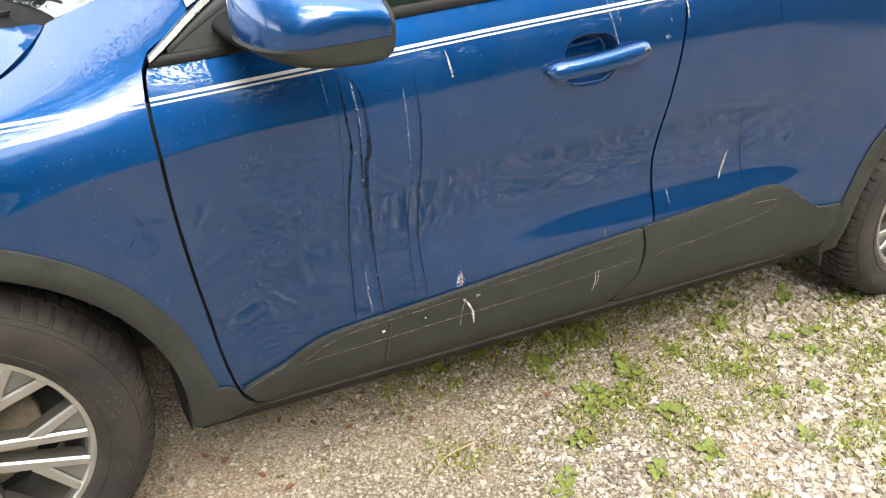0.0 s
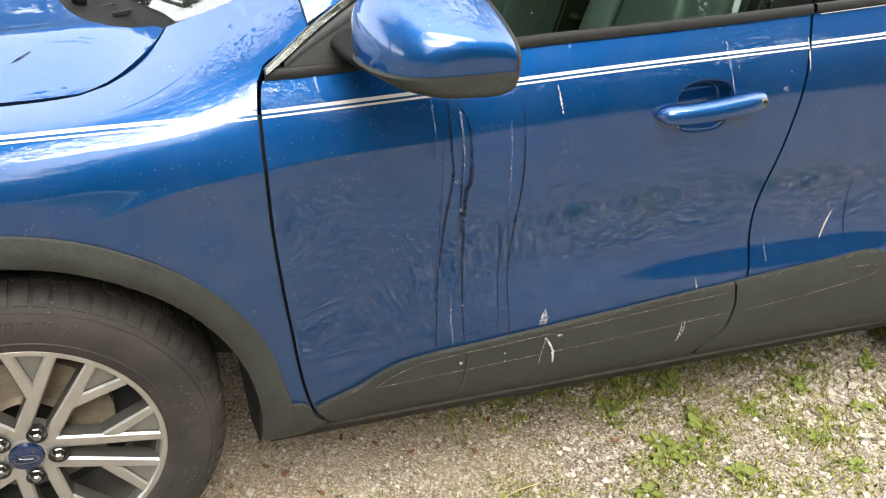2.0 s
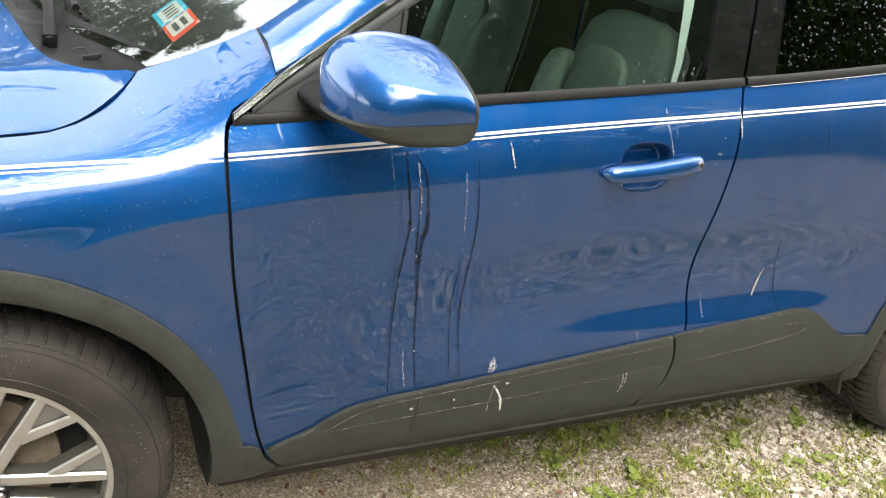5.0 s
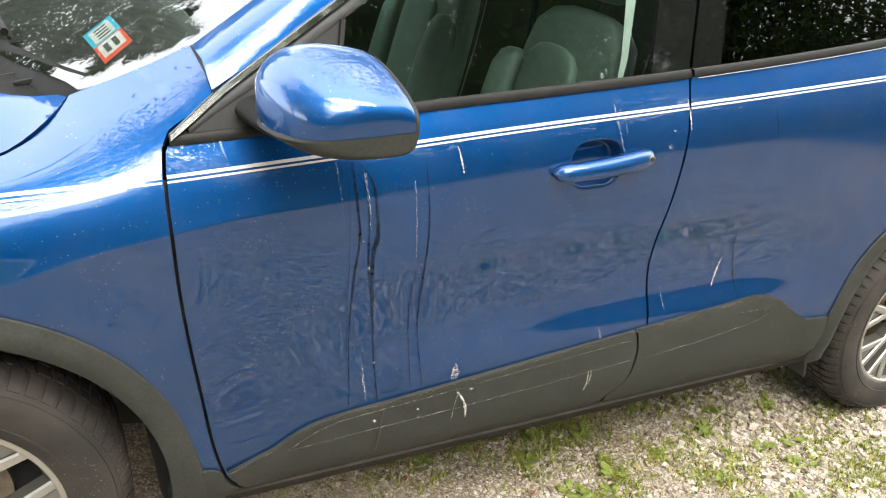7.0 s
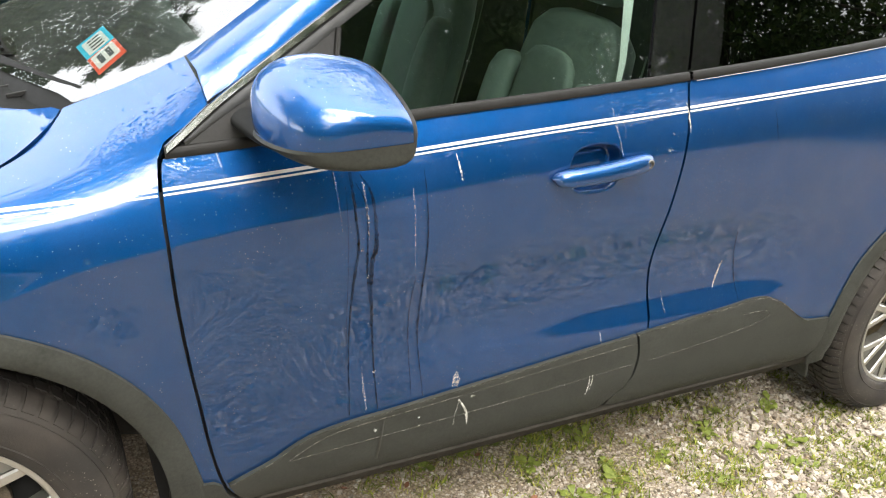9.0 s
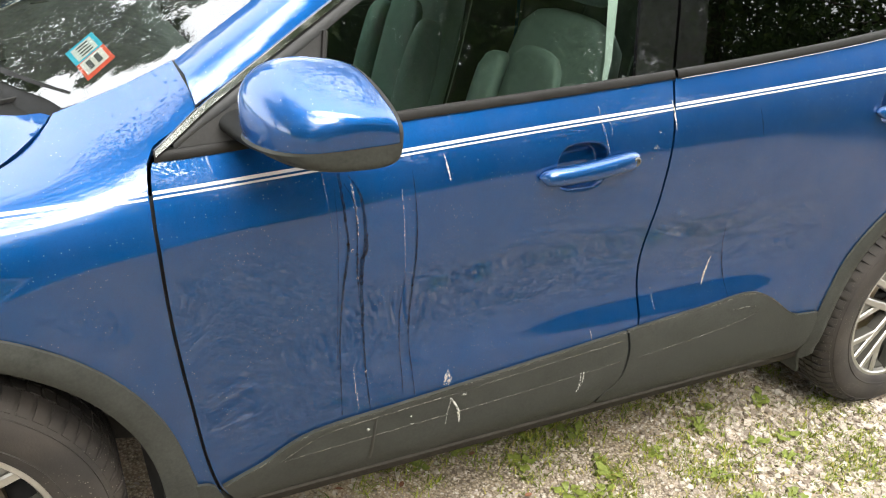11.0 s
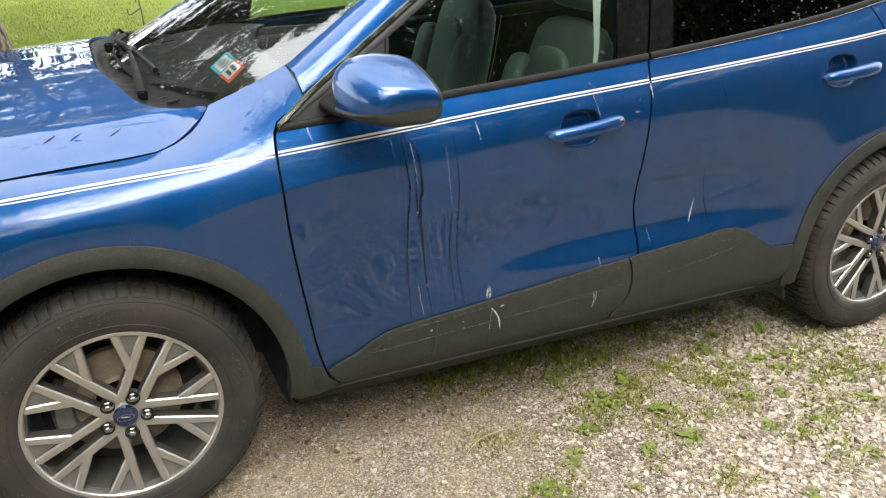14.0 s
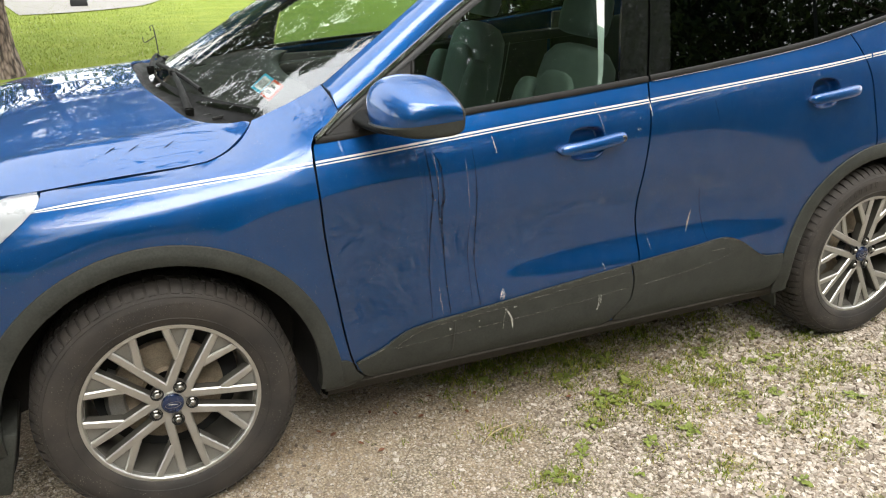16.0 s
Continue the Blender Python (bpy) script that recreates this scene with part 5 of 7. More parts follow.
# registration sticker inside the screen
def sticker_quad(a0, b0, a1, b1, d):
    """A rectangle of the sticker, from fractions along its two edges."""
    c0, cu, cvv = Vector((0.392, 0.252)), Vector((0.052, 0.022)), Vector((-0.026, 0.122))
    pts = []
    for a, b in ((a0, b0), (a1, b0), (a1, b1), (a0, b1)):
        p = c0 + cu * a + cvv * b
        pts.append(tuple(on_screen(p.x, p.y, -0.006 + d)))
    return pts, [(0, 1, 2, 3)]


CYAN = plain("cyan_print", (0.05, 0.42, 0.58), 0.6, 0.0, 0.15, 60.0)
PAPER = plain("white_print", (0.50, 0.53, 0.51), 0.6, 0.0, 0.08, 60.0)
RED = plain("red_print", (0.60, 0.10, 0.06), 0.6, 0.0, 0.15, 60.0)
INK = plain("dark_print", (0.08, 0.09, 0.10), 0.6, 0.0, 0.2, 60.0)
st = put("sticker", to_mesh("sticker", *join([sticker_quad(0, 0.5, 1, 1, 0), sticker_quad(0.0, 0.0, 1, 0.5, 0)])[:2], [CYAN, RED], [0, 1]), car, "cyan and red printed windscreen sticker")
put("sticker_field", to_mesh("sticker_field", *join([sticker_quad(0.14, 0.54, 0.86, 0.93, 0.0006), sticker_quad(0.10, 0.10, 0.88, 0.47, 0.0006)])[:2], PAPER), st)
put("sticker_print", to_mesh("sticker_print", *join([sticker_quad(0.3, 0.58 + 0.085 * k, 0.72, 0.62 + 0.085 * k, 0.0012) for k in range(4)] + [sticker_quad(0.25 + 0.3 * k, 0.16, 0.42 + 0.3 * k, 0.40, 0.0012) for k in range(2)])[:2], INK), st)

# ---------------------------------------------------------------- the car: cabin
def seat(yc):
    s = new("front_seat")
    s.parent = car
    WORLD_OF[s] = WORLD_OF[car]
    rec = pose(1.50, yc, 0.62, 0, 13, 0)

    def padded(w, h, t, r, bow):
        bm = bmesh.new()
        bmesh.ops.create_cube(bm, size=1.0, matrix=Matrix.Diagonal((t, w, h, 1)))
        bmesh.ops.subdivide_edges(bm, edges=bm.edges[:], cuts=5, use_grid_fill=True)
        for vv in bm.verts:
            q = vv.co
            k = (abs(q.y) / (w / 2)) ** 4 + (abs(q.z) / (h / 2)) ** 4
            q.x *= 1 - 0.32 * min(1, k)
            q.y *= 1 - bow * max(0, q.z / h + 0.1)
            q.z -= 0.05 * h * (abs(q.y) / (w / 2)) ** 3 * (q.z > 0)
        for _ in range(4):
            bmesh.ops.smooth_vert(bm, verts=bm.verts[:], factor=0.5, use_axis_x=True, use_axis_y=True, use_axis_z=True)
        bm.verts.index_update()
        out = [tuple(x.co) for x in bm.verts], [tuple(x.index for x in p.verts) for p in bm.faces]
        bm.free()
        return out

    def placed(vf, m):
        return [tuple(m @ Vector(p)) for p in vf[0]], vf[1]

    back = placed(padded(0.47, 0.66, 0.15, 0.03, 0.22), rec @ pose(0, 0, 0.26))
    me = fix_normals(to_mesh("seat_back", *back, LEATHER, smooth=60))
    ob = put("seat_back", me, s)
    ob["label"] = "charcoal leather seat back"
    ob.matrix_parent_inverse = WORLD_OF[car].inverted()
    me = fix_normals(to_mesh("seat_insert", *placed(padded(0.25, 0.44, 0.05, 0.03, 0.1), rec @ pose(-0.075, 0, 0.26)), LEATHER, smooth=60))
    put("seat_insert", me, s).matrix_parent_inverse = WORLD_OF[car].inverted()
    me = fix_normals(to_mesh("headrest", *placed(padded(0.27, 0.17, 0.10, 0.03, 0.15), rec @ pose(-0.02, 0, 0.70)), LEATHER, smooth=60))
    put("headrest", me, s).matrix_parent_inverse = WORLD_OF[car].inverted()
    for sg in (-1, 1):
        me = fix_normals(to_mesh("bolster", *placed(padded(0.10, 0.50, 0.13, 0.03, 0.1), rec @ pose(-0.07, sg * 0.19, 0.18, 0, 0, sg * 18)), LEATHER, smooth=60))
        put("bolster", me, s).matrix_parent_inverse = WORLD_OF[car].inverted()
    me = fix_normals(to_mesh("seat_cushion", *placed(padded(0.50, 0.50, 0.16, 0.03, 0.0), pose(1.22, yc, 0.56, 0, 78, 0)), LEATHER, smooth=60))
    put("seat_cushion", me, s).matrix_parent_inverse = WORLD_OF[car].inverted()
    edge = [rec @ Vector((0.045, sg * (0.232 - 0.05 * max(0, z - 0.1) / 0.5), z + 0.26)) for sg, z in [(-1, q) for q in np.linspace(-0.2, 0.27, 12)]]
    me = to_mesh("stitching", *tube([tuple(p) for p in edge], 0.0025, 5), STITCH)
    put("stitching", me, s).matrix_parent_inverse = WORLD_OF[car].inverted()


seat(0.50)
seat(2 * MID - 0.50)
# dashboard, steering wheel, rear bench, headliner, inner shell
rows = []
for y in np.linspace(0.14, 2 * MID - 0.14, 30):
    x0 = screen_x0(y) + 0.06
    rows.append([(x0, y, 1.055), (x0 + 0.2, y, 1.085), (x0 + 0.38, y, 1.07), (0.74, y, 1.00), (0.76, y, 0.86), (0.70, y, 0.70), (0.60, y, 0.55)])
dv_, df_ = grid(rows)
put("dashboard", fix_normals(to_mesh("dashboard", dv_, df_, CABIN, smooth=40)), car, "charcoal dashboard")
for yc in (0.35, 0.36 + 0.4, 2 * MID - 0.36):
    bv, bf = bevel_box(0.05, 0.16, 0.004, 0.0015, 1, pose(screen_x0(yc) + 0.13, yc, 1.072, 0, -6, 0))
    put("defroster_grille", to_mesh("defroster_grille", bv, bf, PLASTIC), car)
ringm = pose(0.86, 0.52, 0.98, 0, 62, 0)
rv = [[tuple(ringm @ Vector(((0.18 + 0.014 * math.cos(b)) * math.cos(a), (0.18 + 0.014 * math.cos(b)) * math.sin(a), 0.014 * math.sin(b)))) for b in np.linspace(0, 2 * math.pi, 10, endpoint=False)] for a in np.linspace(0, 2 * math.pi, 40, endpoint=False)]
sv_, sf_ = grid(rv, closed_u=True, closed_v=True)
hubv, hubf = bevel_box(0.12, 0.16, 0.05, 0.02, 2, ringm)
spv, spf = bevel_box(0.03, 0.34, 0.02, 0.008, 2, ringm)
put("steering_wheel", fix_normals(to_mesh("steering_wheel", *join([(sv_, sf_), (hubv, hubf), (spv, spf)])[:2], CABIN, smooth=50)), car, "black steering wheel")
put("rear_bench", to_mesh("rear_bench", *join([bevel_box(0.16, 1.36, 0.62, 0.05, 3, pose(2.50, MID, 0.86, 0, 16, 0)), bevel_box(0.52, 1.36, 0.18, 0.05, 3, pose(2.20, MID, 0.55)), bevel_box(0.10, 0.26, 0.16, 0.03, 3, pose(2.60, 0.52, 1.25, 0, 12, 0)), bevel_box(0.10, 0.26, 0.16, 0.03, 3, pose(2.60, 2 * MID - 0.52, 1.25, 0, 12, 0))])[:2], CABIN, smooth=40), car)
put("headliner", to_mesh("headliner", *bevel_box(2.1, 1.12, 0.02, 0.005, 1, pose(2.22, MID, 1.555)), HEADLINER), car)
put("cabin_floor", to_mesh("cabin_floor", *join([bevel_box(2.9, 1.64, 0.02, 0.005, 1, pose(1.95, MID, 0.335)), bevel_box(0.03, 1.55, 0.75, 0.01, 1, pose(0.52, MID, 0.68)), bevel_box(0.03, 1.35, 0.9, 0.01, 1, pose(3.42, MID, 0.9))])[:2], CABIN), car)
for y, sg in ((0.10, 1), (2 * MID - 0.10, -1)):
    me = to_mesh("inner_sill", *bevel_box(2.3, 0.06, 0.05, 0.012, 2, pose(1.62, y + sg * 0.02, 1.035, 0, -3.2, 0)), CABIN)
    put("inner_sill", me, car)
    me = to_mesh("inner_pillar", *bevel_box(0.12, 0.05, 0.52, 0.015, 2, pose(1.66, y + sg * 0.12, 1.34, sg * -22, 12, 0)), CABIN)
    put("inner_pillar", me, car)
# pale seat-belt strap at the pillar
bv, bf = grid([[(1.444 + 0.0, 0.120, 1.10), (1.456, 0.118, 1.10)], [(1.448, 0.125, 1.16), (1.464, 0.122, 1.16)], [(1.452, 0.15, 1.28), (1.476, 0.147, 1.28)], [(1.458, 0.19, 1.45), (1.490, 0.187, 1.45)]])
put("seat_belt", to_mesh("seat_belt", bv, bf, BELT), car, "pale seat-belt strap")
bv, bf = bevel_box(0.05, 0.22, 0.06, 0.015, 2, pose(0.62, MID, 1.40, 0, 20, 0))
put("rear_view_mirror", to_mesh("rear_view_mirror", bv, bf, PLASTIC), car)


# ---------------------------------------------------------------- dirt on the doors
def smear(name, pts, widths, mat, parent, label="", n=40, jag=0.0, seed=1, lift_d=0.0016):
    """A run of dried dirt down the door along (x, z) points, with a ragged width."""
    rnd = random.Random(seed)
    path = curve_points(pts, n)
    ws = np.interp(np.linspace(0, 1, n), np.linspace(0, 1, len(widths)), widths)
    rows = []
    if name == "bird_dropping":
        ws = ws * 0.7
    for p, w in zip(path, ws):
        jl, jr = 1 + jag * rnd.uniform(-1, 1), 1 + jag * rnd.uniform(-1, 1)
        rows.append([tuple(Vector(door(x, v_of(door_lines, "door", x, p[1]))) + Vector((0, -lift_d - k, 0))) for x, k in ((p[0] - w * jl, 0), (p[0], 0.0006), (p[0] + w * jr, 0))])
    v, f = grid(rows)
    return put(name, fix_normals(to_mesh(name, v, f, mat, smooth=70)), parent, label)


def blob(name, x, z, rx, rz, mat, parent, seed, label="", extra=0.0):
    rnd = random.Random(seed)
    rx, rz, n = 0.75 * rx, 0.75 * rz, 16
    rim = [(x + rx * math.cos(a) * (w := rnd.uniform(0.6, 1.25)), z + rz * math.sin(a) * w) for a in np.linspace(0, 2 * math.pi, n, endpoint=False)]
    def at(px, pz, d):
        return tuple(Vector(door(px, v_of(door_lines, "door", px, pz))) + Vector((0, -0.0014 - d - extra, 0)))
    v = [at(*p, 0) for p in rim] + [at(x + (p[0] - x) * 0.5, z + (p[1] - z) * 0.5, 0.0012) for p in rim] + [at(x, z, 0.0016)]
    f = [(i, (i + 1) % n, n + (i + 1) % n, n + i) for i in range(n)] + [(n + i, n + (i + 1) % n, 2 * n) for i in range(n)]
    return put(name, fix_normals(to_mesh(name, v, f, mat, smooth=60)), parent, label)


S = "dark grimy run-off streak"
smear("dirt_streak", [(0.782, 1.004), (0.792, 0.916), (0.799, 0.858), (0.791, 0.772), (0.789, 0.643), (0.796, 0.464)], [0.0030, 0.0024, 0.0026, 0.0015, 0.0013, 0.0011], STREAK, front_door, S, 70, 0.35, 1)
smear("dirt_streak", [(0.801, 0.999), (0.824, 0.958), (0.835, 0.864), (0.827, 0.804), (0.837, 0.688), (0.848, 0.56), (0.860, 0.464)], [0.0014, 0.0038, 0.0044, 0.0036, 0.0024, 0.0019, 0.0012], STREAK, front_door, S, 70, 0.4, 2)
smear("dirt_streak", [(0.792, 0.985), (0.810, 0.948), (0.816, 0.89), (0.819, 0.805), (0.826, 0.74)], [0.0006, 0.0014, 0.0013, 0.0018, 0.0006], STREAK, front_door, S, 40, 0.5, 3)
smear("dirt_streak", [(0.933, 0.995), (0.945, 0.876), (0.946, 0.80), (0.945, 0.749), (0.945, 0.628), (0.964, 0.476)], [0.0006, 0.0017, 0.0019, 0.0022, 0.0015, 0.0010], STREAK, front_door, S, 60, 0.35, 4)
smear("dirt_streak", [(0.927, 0.78), (0.921, 0.70), (0.922, 0.64), (0.936, 0.480)], [0.0004, 0.0012, 0.0011, 0.0007], STREAK, front_door, S, 40, 0.3, 5)
smear("dirt_streak", [(0.772, 0.98), (0.778, 0.85), (0.782, 0.70), (0.786, 0.58)], [0.0004, 0.0005, 0.0006, 0.0004], STREAK, front_door, S, 40, 0.3, 9)
smear("dirt_streak", [(1.836, 0.745), (1.845, 0.69), (1.868, 0.60), (1.885, 0.545)], [0.0008, 0.0022, 0.0018, 0.0008], STREAK, rear_door, S, 30, 0.3, 6)
smear("dirt_streak", [(1.862, 1.055), (1.872, 1.02), (1.882, 0.985)], [0.0006, 0.0022, 0.0006], STREAK, rear_door, S, 16, 0.4, 7)
smear("dirt_streak", [(0.872, 0.44), (0.868, 0.40), (0.862, 0.33)], [0.0030, 0.0035, 0.004], plain("damp_plastic_stain", (0.018, 0.018, 0.016), 0.35, 0.0, 0.3, 50.0), front_door, S, 20, 0.2, 8, 0.0108)
C = "chalky pale run-off"
for k, (pts, w) in enumerate([
    ([(0.750, 1.012), (0.758, 0.953), (0.765, 0.895)], [0.0015, 0.001, 0.0004]),
    ([(0.806, 0.985), (0.814, 0.93), (0.820, 0.87)], [0.0022, 0.0026, 0.0006]),
    ([(0.820, 0.58), (0.826, 0.52), (0.834, 0.468)], [0.0006, 0.002, 0.0012]),
    ([(0.909, 0.962), (0.918, 0.86), (0.924, 0.778)], [0.001, 0.0012, 0.0005]),
    ([(1.432, 0.538), (1.438, 0.520), (1.444, 0.500)], [0.0016, 0.0024, 0.001]),
    ([(1.621, 0.610), (1.628, 0.58), (1.635, 0.552)], [0.0012, 0.0014, 0.0018]),
    ([(1.385, 1.082), (1.395, 1.04), (1.412, 0.985)], [0.0015, 0.0022, 0.0012]),
    ([(1.400, 1.07), (1.415, 1.045), (1.418, 1.02)], [0.0008, 0.0012, 0.0006]),
]):
    smear("pale_streak", pts, w, PALESTREAK, front_door if pts[0][0] < 1.58 else rear_door, C, 24, 0.5, 20 + k)
B = "dried white bird dropping"
smear("bird_dropping", [(1.003, 1.02), (1.010, 0.995), (1.016, 0.968)], [0.0010, 0.0028, 0.0016], DROPPING, front_door, B, 20, 0.45, 40)
smear("bird_dropping", [(1.813, 0.665), (1.806, 0.64), (1.793, 0.588)], [0.0012, 0.0045, 0.0010], DROPPING, rear_door, B, 24, 0.4, 41)
smear("bird_dropping", [(1.590, 1.085), (1.597, 1.05), (1.601, 1.02)], [0.0020, 0.0034, 0.0012], DROPPING, rear_door, B, 20, 0.5, 42)
smear("bird_dropping", [(1.050, 0.448), (1.062, 0.432), (1.074, 0.408), (1.080, 0.372)], [0.0042, 0.0038, 0.0052, 0.0012], DROPPING, front_door, B, 26, 0.4, 43, 0.0115)
smear("bird_dropping", [(1.052, 0.440), (1.046, 0.41), (1.044, 0.375)], [0.0010, 0.0010, 0.0007], DROPPING, front_door, B, 16, 0.4, 44, 0.0115)
smear("bird_dropping", [(1.413, 0.428), (1.415, 0.40), (1.411, 0.372)], [0.0012, 0.0026, 0.0024], DROPPING, front_door, B, 18, 0.4, 45, 0.0115)
smear("bird_dropping", [(1.421, 0.428), (1.423, 0.41), (1.420, 0.385)], [0.0014, 0.0018, 0.0010], DROPPING, front_door, B, 18, 0.4, 46, 0.0115)
blob("bird_dropping", 0.853, 0.418, 0.0065, 0.0055, DROPPING, front_door, 50, B, 0.0105)
blob("bird_dropping", 0.955, 0.425, 0.003, 0.003, DROPPING, front_door, 51, B, 0.0105)
blob("bird_dropping", 0.958, 0.402, 0.0028, 0.0035, DROPPING, front_door, 52, B, 0.0105)
blob("bird_dropping", 1.085, 0.449, 0.010, 0.0035, DROPPING, front_door, 53, B, 0.0105)
blob("splash", 1.045, 0.495, 0.013, 0.026, stain("thin_white_splash", (0.50, 0.52, 0.54), 0.0, 0.7, 260.0), front_door, 54, "thin pale splash")
for k in range(7):
    blob("dirt_clot", (0.798, 0.806, 0.817, 0.820, 0.829, 0.848, 0.945)[k], (0.866, 0.852, 0.842, 0.79, 0.775, 0.560, 0.747)[k], 0.0045, 0.0055, (STREAK, PALESTREAK)[k % 2], front_door, 60 + k, "clot of dried dirt")
for k, (x, z, r) in enumerate(((1.545, 0.985, 0.010), (1.552, 1.02, 0.005), (1.535, 0.960, 0.004))):
    blob("stain_spot", x, z, r, r * 0.8, PALESTREAK, front_door, 70 + k, "faint round dried stain")

# ---------------------------------------------------------------- ground
def ground_material():
    m, n, l, b = material("gravel_drive_and_lawn")
    v = coords(n, l)
    vor = n.new("ShaderNodeTexVoronoi")
    vor.inputs["Scale"].default_value = 120.0
    l.new(v, vor.inputs["Vector"])
    stone = ramp(n, l, vor.outputs["Color"], [(0.1, (0.30, 0.24, 0.17)), (0.5, (0.48, 0.405, 0.305)), (0.9, (0.66, 0.575, 0.455))])
    edge = n.new("ShaderNodeTexVoronoi")
    edge.feature = "DISTANCE_TO_EDGE"
    edge.inputs["Scale"].default_value = 84.0
    wob_n = n.new("ShaderNodeTexNoise")
    wob_n.inputs["Scale"].default_value = 40.0
    l.new(v, wob_n.inputs["Vector"])
    l.new(mix(n, l, 0.012, v, wob_n.outputs["Color"]), edge.inputs["Vector"])
    # shade between pebbles, put into the colour as dark cell edges
    gap_shade = ramp(n, l, edge.outputs["Distance"], [(0.0, 0.45), (0.12, 1.0)])
    # chips darken towards their rims: painted shade of the hollows around them
    chip_rim_shade = ramp(n, l, vor.outputs["Distance"], [(0.0, 1.0), (0.7, 0.20)])
    dirt = ramp(n, l, noise_tex(n, l, v, 2.2, 6.0), [(0.40, (0.40, 0.305, 0.205)), (0.65, (0.54, 0.44, 0.32))])
    pebble = ramp(n, l, noise_tex(n, l, v, 7.0, 5.0), [(0.38, 0.1), (0.58, 1.0)])
    dirt = mix(n, l, pebble, dirt, mix(n, l, 1.0, dirt, gap_shade, "MULTIPLY"))
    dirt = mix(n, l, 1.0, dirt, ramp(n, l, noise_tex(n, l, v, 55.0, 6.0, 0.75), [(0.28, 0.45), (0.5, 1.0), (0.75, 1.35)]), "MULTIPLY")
    gravel = mix(n, l, ramp(n, l, noise_tex(n, l, v, 1.1, 5.0), [(0.36, 0.25), (0.6, 0.85)]), dirt, mix(n, l, 1.0, stone, chip_rim_shade, "MULTIPLY"))
    grass = ramp(n, l, noise_tex(n, l, v, 1.4, 8.0, 0.7), [(0.3, (0.115, 0.155, 0.018)), (0.55, (0.16, 0.20, 0.028)), (0.75, (0.21, 0.235, 0.05))])
    sep = n.new("ShaderNodeSeparateXYZ")
    l.new(v, sep.inputs["Vector"])
    far = n.new("ShaderNodeMath")
    far.operation = "ADD"
    l.new(sep.outputs["Y"], far.inputs[0])
    wob = n.new("ShaderNodeMath")
    wob.operation = "MULTIPLY"
    wob.inputs[1].default_value = 1.2
    l.new(noise_tex(n, l, v, 0.8, 5.0), wob.inputs[0])
    l.new(wob.outputs[0], far.inputs[1])
    lawn = ramp(n, l, far.outputs[0], [(0.0, 0.0), (1.0, 1.0)])
    rmap = n.new("ShaderNodeMapRange")
    rmap.inputs["From Min"].default_value, rmap.inputs["From Max"].default_value = 8.2, 8.9
    l.new(far.outputs[0], rmap.inputs["Value"])
    lo = n.new("ShaderNodeMapRange")
    lo.inputs["From Min"].default_value, lo.inputs["From Max"].default_value = -5.4, -6.0
    l.new(far.outputs[0], lo.inputs["Value"])
    mx = n.new("ShaderNodeMath")
    mx.operation = "MAXIMUM"
    l.new(rmap.outputs[0], mx.inputs[0])
    l.new(lo.outputs[0], mx.inputs[1])
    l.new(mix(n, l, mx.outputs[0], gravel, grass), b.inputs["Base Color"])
    b.inputs["Roughness"].default_value = 0.95
    b.inputs["Specular IOR Level"].default_value = 0.15
    h = mix(n, l, 0.5, gap_shade, noise_tex(n, l, v, 90.0, 6.0, 0.7))
    bump(n, l, b, h, 0.9, 0.012)
    return m


GROUND = ground_material()
axis = sorted(set(np.round(np.r_[np.linspace(-1.6, 5.0, 120), np.linspace(-8, 10, 60), np.linspace(-60, 60, 41), (-600, -250, 250, 600)], 4)))
axis_y = sorted(set(np.round(np.r_[np.linspace(-2.2, 2.0, 80), np.linspace(-9, 12, 60), np.linspace(-60, 60, 41), (-600, -250, 250, 600)], 4)))


def ground_z(x, y):
    if abs(x) > 60 or abs(y) > 60:
        return 0.0
    z = 0.010 * noise.noise((x * 1.3, y * 1.3, 0)) + 0.006 * noise.noise((x * 4, y * 4, 3)) - 0.006
    near = 0.0
    for ax in (AXLE_F, AXLE_R):
        for ty in (0.1, 2 * MID - 0.1):
            near = max(near, math.exp(-(((x - ax) / 0.28) ** 2) - ((y - ty) / 0.28) ** 2))
    return z * (1 - near) - 0.004 * near


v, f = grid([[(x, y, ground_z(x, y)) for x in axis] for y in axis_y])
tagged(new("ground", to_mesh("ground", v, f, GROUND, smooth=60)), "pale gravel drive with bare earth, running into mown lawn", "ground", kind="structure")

# ---------------------------------------------------------------- gravel, weeds, grass
def island_material(name, stops, rough=0.9, spec=0.25, translucent=0.0):
    m, n, l, b = material(name)
    g = n.new("ShaderNodeNewGeometry")
    v = coords(n, l)
    col = ramp(n, l, g.outputs["Random Per Island"], stops)
    col = mix(n, l, 1.0, col, ramp(n, l, noise_tex(n, l, v, 160.0, 4.0), [(0.3, 0.72), (0.7, 1.15)]), "MULTIPLY")
    l.new(col, b.inputs["Base Color"])
    b.inputs["Roughness"].default_value, b.inputs["Specular IOR Level"].default_value = rough, spec
    if translucent:
        b.inputs["Subsurface Weight"].default_value = 0.0
        t, mx, out = n.new("ShaderNodeBsdfTranslucent"), n.new("ShaderNodeMixShader"), n["Material Output"]
        l.new(col, t.inputs["Color"])
        mx.inputs["Fac"].default_value = translucent
        l.new(b.outputs["BSDF"], mx.inputs[1])
        l.new(t.outputs["BSDF"], mx.inputs[2])
        l.new(mx.outputs["Shader"], out.inputs["Surface"])
    return m


